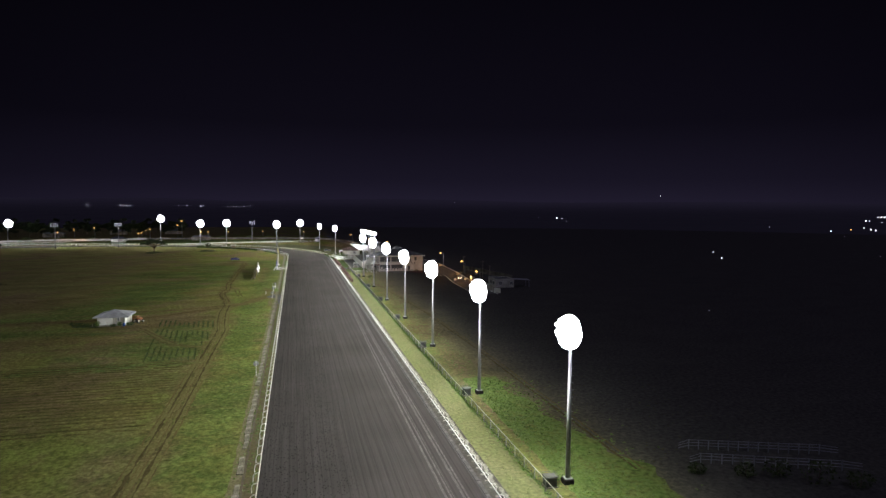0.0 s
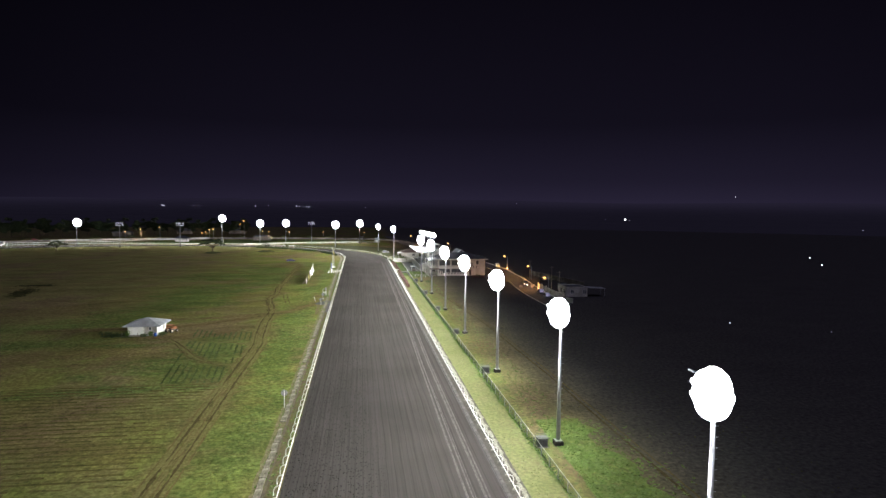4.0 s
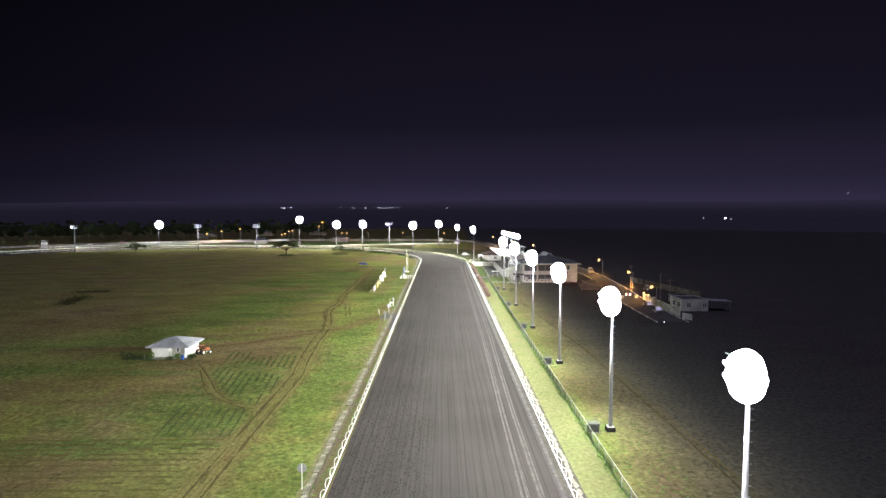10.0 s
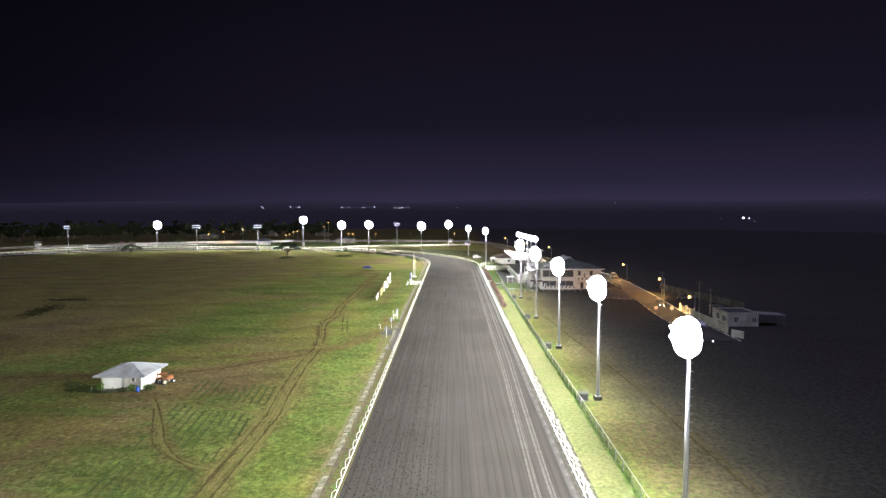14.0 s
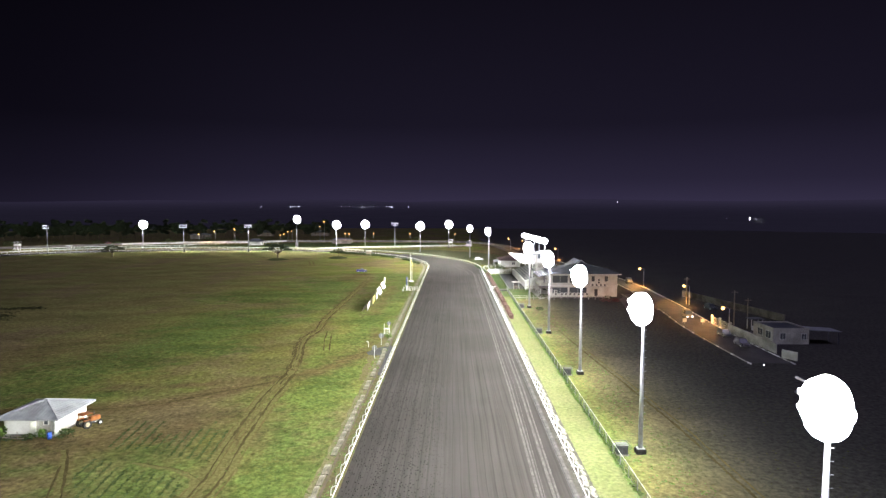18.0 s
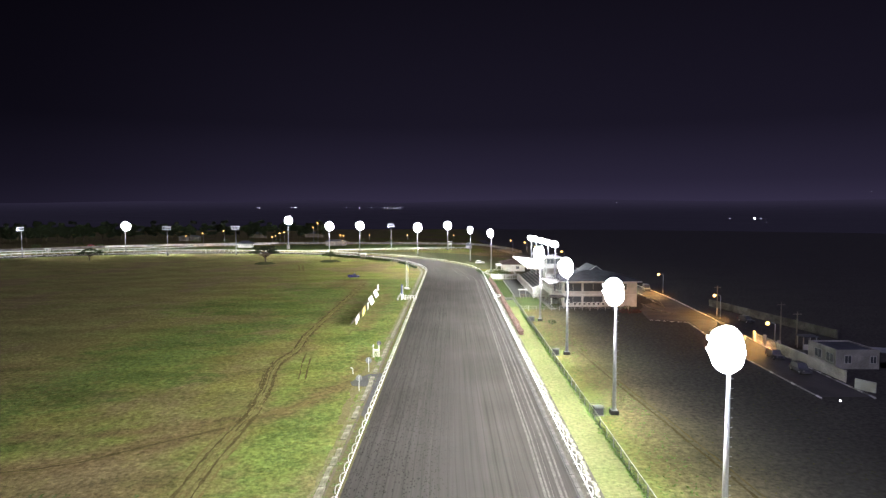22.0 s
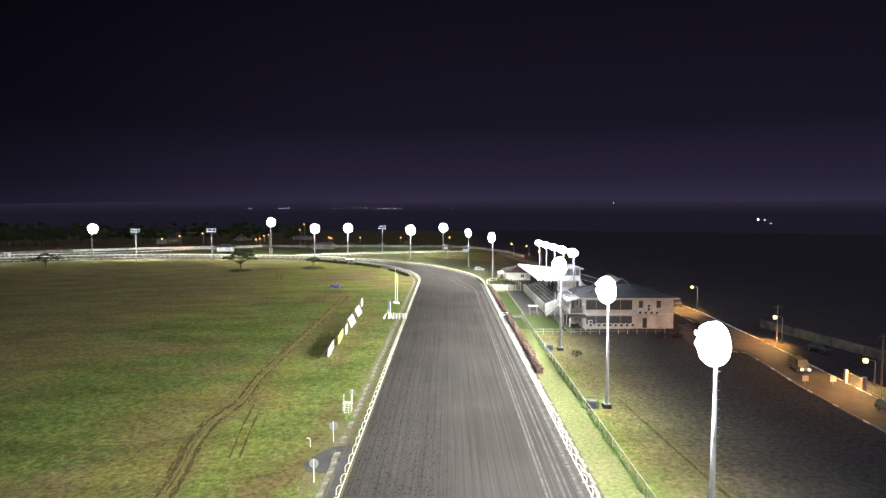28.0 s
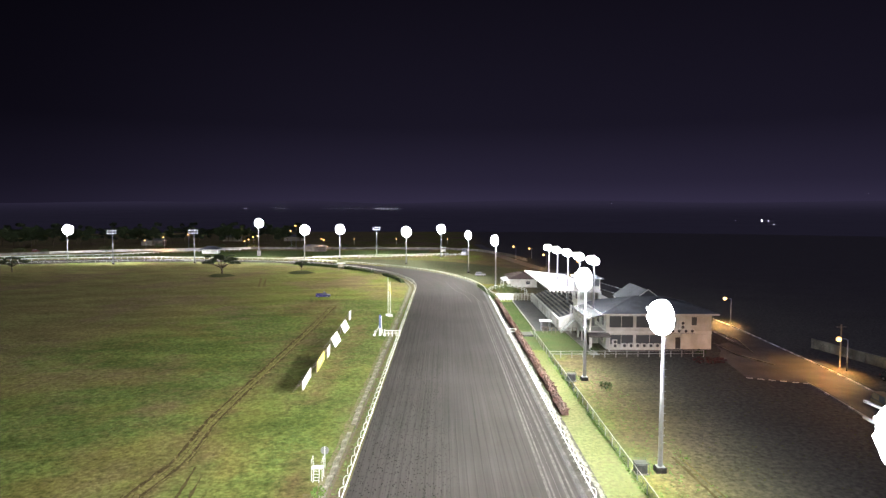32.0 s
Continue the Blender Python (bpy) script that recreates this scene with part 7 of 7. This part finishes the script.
# ---- infield trees and far things ----
def tree(x, y, height, spread, flat, label, group="", n=1500, leaf=0.35, z=0.0, trunk=0.28):
    th = thing("tree", x, y, z, label, "tree", group)
    wood, crown = Shape(), Shape()
    fork = height * (0.35 if flat else 0.26)
    wood.tube([(0, 0, -0.1), (0.1, 0.05, fork * 0.5), (0, 0, fork)], trunk, 8)
    count = 19 if flat else 8
    for k in range(count):
        a = 2.4 * k + rng.uniform(-0.3, 0.3) if flat else 2 * math.pi * k / count + rng.uniform(-0.3, 0.3)
        r = spread * (math.sqrt((k + 0.6) / count) if flat else rng.uniform(0.45, 0.95))
        top = height * ((0.98 - 0.34 * (r / spread) ** 1.5) * rng.uniform(0.78, 1.02) if flat else rng.uniform(0.34, 0.95))
        tip = (r * math.cos(a), r * math.sin(a), top)
        mid = (tip[0] * 0.45, tip[1] * 0.45, fork + (top - fork) * 0.55)
        wood.bar((0, 0, fork * 0.9), mid, trunk * 0.42, trunk * 0.24, 6)
        wood.bar(mid, tip, trunk * 0.24, trunk * 0.08, 5)
        if flat:
            for j in range(3):
                rad = spread * rng.uniform(0.10, 0.21)
                c = (tip[0] + rng.gauss(0, 0.12) * spread, tip[1] + rng.gauss(0, 0.12) * spread, top + rng.uniform(-0.05, 0.03) * height)
                wood.bar(tip if j else mid, c, trunk * 0.08, trunk * 0.03, 4)
                clump(crown, c, (rad, rad, rad * 0.30), n // count // 3, leaf)
        else:
            rad = spread * rng.uniform(0.28, 0.45)
            clump(crown, tip, (rad, rad, rad * 0.75), n // count, leaf)
            clump(crown, (mid[0] * 1.3, mid[1] * 1.3, top), (rad * 0.8, rad * 0.8, rad * 0.7), n // count // 2, leaf)
    part("trunk", wood, BARK, th, smooth=True)
    tagged(part("crown", crown, DARK_LEAF, th), kind="stuff")
    return th


tree(-79.5, 407, 9.4, 7.0, True, "spreading flat-topped tree on the infield", "infield trees", 4600, 0.30, 0.0, 0.42)
tree(-172.5, 420, 7.0, 6.0, True, "small spreading tree on the infield", "infield trees", 1000)
mound = Shape()
for k in range(5):
    for i in range(20):
        t = 2 * math.pi * i / 20
        r = (5 - k) / 5 * 5.5 * (1 + 0.15 * math.sin(3 * t))
        mound.v.append((r * math.cos(t), r * 0.8 * math.sin(t), 1.1 * math.sin(k / 4 * 1.57) - 0.02))
for k in range(4):
    for i in range(20):
        mound.f.append((k * 20 + i, k * 20 + (i + 1) % 20, k * 20 + 20 + (i + 1) % 20, k * 20 + 20 + i))
mound.f.append(tuple(range(80, 100)))
m1 = solid("mound", mound, mat("mound_grass", (0.046, 0.056, 0.024), (0.060, 0.060, 0.028), 0.3, 0.95, bump=0.6, fine=3), "low grassy mound under a tree", "mound", "earth mounds", at=(-50.5, 418, -0.05))
copy_thing(m1, pose(-79.5, 406, -0.12))
tree(-50.5, 419, 5.3, 2.5, True, "small flat tree on an earth mound", "infield trees", 700, 0.24, 0.6, 0.13)
hutlet = thing("camera_hut", -36.3, 434, 0, "small raised hut with a pale roof by the bend", "hut")
part("cabin", Shape().box(0, 0, 1.2, 2.4, 2.2, 1.6), TIMBER, hutlet)
for x in (-1, 1):
    for y in (-0.9, 0.9):
        part("leg", Shape().box(x, y, 0, 0.15, 0.15, 1.2), TIMBER, hutlet)
part("roof", Shape().box(0, 0, 2.8, 3.4, 3.0, 0.2, 0, 0.05), BRIGHT_ROOF, hutlet)
pav = thing("pavilion", -131.5, 535, 0, "small white pavilion with a grey hipped roof", "pavilion")
for k in range(5):
    part("column", Shape().box(-4.4 + 2.2 * k, -2.4, 0, 0.4, 0.4, 2.6), WHITE_WALL, pav)
part("back_wall", Shape().box(0, 2.4, 0, 9.2, 0.25, 2.6), WHITE_WALL, pav)
part("low_wall", Shape().box(0, -2.4, 0, 9.2, 0.2, 1.0), WHITE_WALL, pav)
for x in (-4.5, 4.5):
    part("side_wall", Shape().box(x, 0, 0, 0.25, 4.6, 2.6), WHITE_WALL, pav)
hip_roof(pav, -5.6, 5.6, -3.4, 3.4, 2.65, 1.9, DARK_ROOF, 0.8, "x")
for x, y, w in ((-259, 470, 3.0), (9.0, 512, 2.4)):
    tw = thing("judge_box", x, y, 0, "small white raised observation box by the rail", "tower", "observation boxes")
    for dx in (-1, 1):
        for dy in (-1, 1):
            part("leg", Shape().box(dx, dy, 0, 0.2, 0.2, 3.0), WHITE_PAINT, tw)
    part("cabin", Shape().box(0, 0, 3.0, w, 2.6, 1.2), WHITE_WALL, tw)
    part("roof", Shape().box(0, 0, 5.2, w + 0.8, 3.2, 0.16), WHITE_PAINT, tw)
    for dx in (-1, 1):
        part("roof_post", Shape().box(dx, -1.1, 4.2, 0.12, 0.12, 1.0), WHITE_PAINT, tw)
booth = thing("watch_booth", -238, 488, 0, "low dark watch booth with a pale flat roof", "booth")
part("cabin", Shape().box(0, 0, 0, 2.2, 2.0, 2.0), OLD_WALL, booth)
part("roof", Shape().box(0, 0, 2.0, 3.4, 3.0, 0.18, 0, 0.04), WHITE_WALL, booth)
window(booth, 0, -1.02, 0.9, 1.4, 0.8, "x", 0.06, 0)
wall_pts = [(-330, 440), (-262, 498), (-225, 528), (-189, 551), (-120, 575), (-40, 577), (12, 574), (32, 556), (47, 516), (52, 480)]
pw = thing("perimeter_wall", 0, 0, 0, "long stained perimeter wall behind the track", "wall")
for p, q in zip(wall_pts[:-1], wall_pts[1:]):
    a = math.degrees(math.atan2(q[1] - p[1], q[0] - p[0]))
    ln = math.hypot(q[0] - p[0], q[1] - p[1])
    # runs in dim light are painted dark; only the lit stretch stays pale
    part("wall_run", Shape().box((p[0] + q[0]) / 2, (p[1] + q[1]) / 2, 0, ln + 0.2, 0.3, 1.45, a), OLD_WALL if p[0] in (-225, -189) else DARK_WALL, pw)
# duller grass colour stands in for weak lamp light outside the bend
OUTFIELD = mat("outfield_grass", (0.078, 0.088, 0.046), (0.090, 0.088, 0.050), 0.08, 0.95, bump=0.6, fine=2, spread=0.3, fine_amount=0.45, spec=0.0)
# greener, brighter strip paints the lamp-lit grass along the back rail
strip("rail_verge", [bend_point(inner_radius(a) - 7.5 - 1.5 * noise.noise((a * 0.21, 2, 0)), a) for a in range(56, 168, 2)], [bend_point(inner_radius(a) - 1.6, a) for a in range(56, 168, 2)], 0.007, mat("rail_grass", (0.120, 0.150, 0.045), (0.135, 0.145, 0.055), 0.2, 0.95, bump=0.6, fine=2, spread=0.3, fine_amount=0.4, spec=0.0), None, "bright grass strip inside the rail of the bend", "grass")
strip("outfield", [bend_point(outer_radius(a) + 3.0, a) for a in range(8, 76, 4)], [bend_point(outer_radius(a) + 3.0 + 38 * min(1, (76 - a) / 30), a) for a in range(8, 76, 4)], 0.006, OUTFIELD, None, "dull rough grass outside the bend", "grass")
strip("back_field", [(-260, 492), (-180, 530), (-100, 562), (0, 566)], [(-240, 478), (-178, 506), (-100, 503), (0, 523)], 0.006, LAWN, None, "grass between the rails and the far wall", "lawn")
first = []
for k in range(130):
    x = -470 + (k % 84) * 4.4 + rng.uniform(-4, 4)
    y = (545 + (x + 330) * 0.45 if x < -190 else 612) + rng.uniform(8, 60)
    if k < 6:
        first.append(tree(x, y, rng.uniform(11, 17), rng.uniform(4.0, 6.0), False, "tall dark tree in the wood behind the wall", "trees behind the wall", 1500, 0.6, 0.0, 0.2))
    else:
        copy_thing(first[k % 6], pose(x, y, 0, 0, 0, rng.uniform(0, 360)))
for k in range(16):
    x = -330 + k * 21 + rng.uniform(-5, 5)
    y = 500 + (x + 270) * 0.42 + 14 if x < -190 else 583 + rng.uniform(0, 8)
    sh = Shape()
    r = rng.uniform(1.6, 2.8)
    clump(sh, (0, 0, r * 0.8), (r * 1.6, r, r * 0.8), 160, 0.4)
    bush = thing("bush", x, y, 0, "dark bush growing behind the far wall", "bush", "bushes behind the wall")
    part("stem", Shape().bar((0, 0, 0), (0, 0, r), 0.1, 0.05, 5), BARK, bush)
    tagged(part("leaves", sh, LEAF, bush), kind="stuff")
for x, y, h in ((-181, 556, 6.8), (-169, 556, 8.7), (-156, 562, 10.3), (-131.7, 600, 4.2), (-128.7, 600, 5.1), (-125.5, 600, 7.1), (-122, 600, 7.7), (-99, 600, 11.6), (-95.5, 600, 15.2), (-60, 640, 4), (-27.5, 640, 4), (12, 640, 4), (-85, 640, 4), (-68, 560, 7)):
    street_lamp(x, y, h, 90, "far street lamps", 1500 if x in (-68, -125.5, -169) else 0)
shed = thing("storage_shed", -73, 556, 0, "long shed lit orange behind the chute", "shed")
part("wall", Shape().box(0, 0, 0, 14, 5, 3.2), DARK_WALL, shed)
hip_roof(shed, -7.6, 7.6, -3.2, 3.2, 3.2, 1.2, DARK_ROOF, 0, "x")
shed2 = thing("storage_shed", -205, 618, 0, "yellowish shed under a street lamp", "shed")
part("wall", Shape().box(0, 0, 0, 16, 6, 3.6), DARK_WALL, shed2)
hip_roof(shed2, -8.6, 8.6, -3.6, 3.6, 3.6, 1.4, DARK_ROOF, 0, "x")
for x, y, w, h in ((-168, 680, 14, 3.4), (-118, 690, 16, 3.4)):
    hs = thing("far_house", x, y, 0, "low house among trees in the dark", "house", "far houses")
    part("wall", Shape().box(0, 0, 0, w, 8, h), TIMBER, hs)
    hip_roof(hs, -w / 2 - 0.6, w / 2 + 0.6, -4.6, 4.6, h, 2.0, DARK_ROOF, 0, "x")

# distant dark hills with a painted haze glow, and the lights of the town
hill = Shape()
HN = 60
for i in range(HN):
    t = radians(20 + 140 * i / (HN - 1))
    for r, z in ((820, -1.0), (1500, 6.0), (2400, 20 + 10 * noise.noise((i * 0.21, 0, 0))), (3300, 52 + 30 * noise.noise((i * 0.13, 5, 0))), (3900, 70 + 40 * noise.noise((i * 0.1, 9, 0)))):
        hill.v.append((r * math.cos(t), r * math.sin(t), z))
for i in range(HN - 1):
    for k in range(4):
        a = i * 5 + k
        hill.f.append((a, a + 5, a + 6, a + 1))
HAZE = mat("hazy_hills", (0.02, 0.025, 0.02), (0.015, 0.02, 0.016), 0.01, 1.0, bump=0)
# haze painted as violet emission, stronger towards the crest to meet the sky
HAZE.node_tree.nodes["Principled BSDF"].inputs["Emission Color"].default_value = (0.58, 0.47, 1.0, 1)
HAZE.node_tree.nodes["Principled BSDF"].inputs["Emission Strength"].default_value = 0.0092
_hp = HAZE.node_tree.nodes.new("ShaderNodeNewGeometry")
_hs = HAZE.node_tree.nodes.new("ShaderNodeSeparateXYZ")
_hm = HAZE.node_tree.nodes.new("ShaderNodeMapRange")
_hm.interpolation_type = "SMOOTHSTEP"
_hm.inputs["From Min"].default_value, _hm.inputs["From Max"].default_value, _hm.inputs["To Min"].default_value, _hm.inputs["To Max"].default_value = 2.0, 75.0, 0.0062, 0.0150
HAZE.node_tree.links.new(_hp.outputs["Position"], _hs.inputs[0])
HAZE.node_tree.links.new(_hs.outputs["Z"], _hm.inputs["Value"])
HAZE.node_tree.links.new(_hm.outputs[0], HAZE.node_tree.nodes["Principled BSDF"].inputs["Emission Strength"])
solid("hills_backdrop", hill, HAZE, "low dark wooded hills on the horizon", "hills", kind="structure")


def far_lights(name, label, material, specs):
    """Points of light: bearing to the right of the straight in degrees, distance, height, radius."""
    sh = Shape()
    for a, d, z, r in specs:
        x, y = 10 + d * math.sin(radians(a)), 65 + d * math.cos(radians(a))
        r *= 0.38
        sh.bar((x, y, z - r), (x, y, z + r), r, n=8)
    return solid(name, sh, material, label, "distant lights", kind="stuff")


def bearing(px):
    return math.degrees(math.atan((px - 800) / 1102))


town = [(bearing(px), 2250, 31 + rng.uniform(-1.0, 1.0), rng.uniform(1.0, 1.9)) for px in (463, 466, 514, 518, 523, 529, 604, 618, 640, 644, 662, 684, 688, 693, 698, 705, 711, 721, 808)]
town += [(bearing(960), 2900, 20, 2.0), (bearing(1086), 2900, 55, 1.8), (bearing(1443), 2600, 22, 1.8), (bearing(1460), 2600, 22, 1.8), (bearing(1476), 2600, 22, 1.8), (bearing(1520), 2900, 90, 1.5)]
far_lights("town_lights", "scattered white lights of a far town", FAR_WHITE, town)
near = [(24.75, 1100, 12, 2.6), (25.2, 1100, 11.5, 1.0), (23.0, 1100, 12, 0.8), (25.6, 1100, 6, 0.7), (42.53, 343, 4, 0.42), (43.99, 306, 3, 0.5), (48.15, 832, 4, 1.1), (43.28, 951, 5, 0.7), (49.94, 645, 4, 0.6), (55.48, 366, 4, 0.45), (50.69, 998, 2.2, 1.6), (50.39, 1000, 2.8, 1.0), (49.99, 1000, 15.2, 1.1), (50.25, 998, 15.3, 1.1), (50.78, 1001, 20.1, 1.2), (51.02, 995, 20.2, 1.2), (51.22, 1002, 20.2, 1.2), (51.06, 1000, 13.2, 0.8), (49.91, 997, 5, 0.7), (43.7, 115, 3, 0.12), (52.29, 125, 2, 0.16), (22.24, 137, 0.8, 0.25)]
far_lights("distant_lamps", "single white lamps in the dark land beyond the road", FAR_WHITE, near)
far_lights("distant_lamps", "one orange lamp in the dark land beyond the road", LAMP_ORANGE, [(49.35, 887, 5, 1.3)])
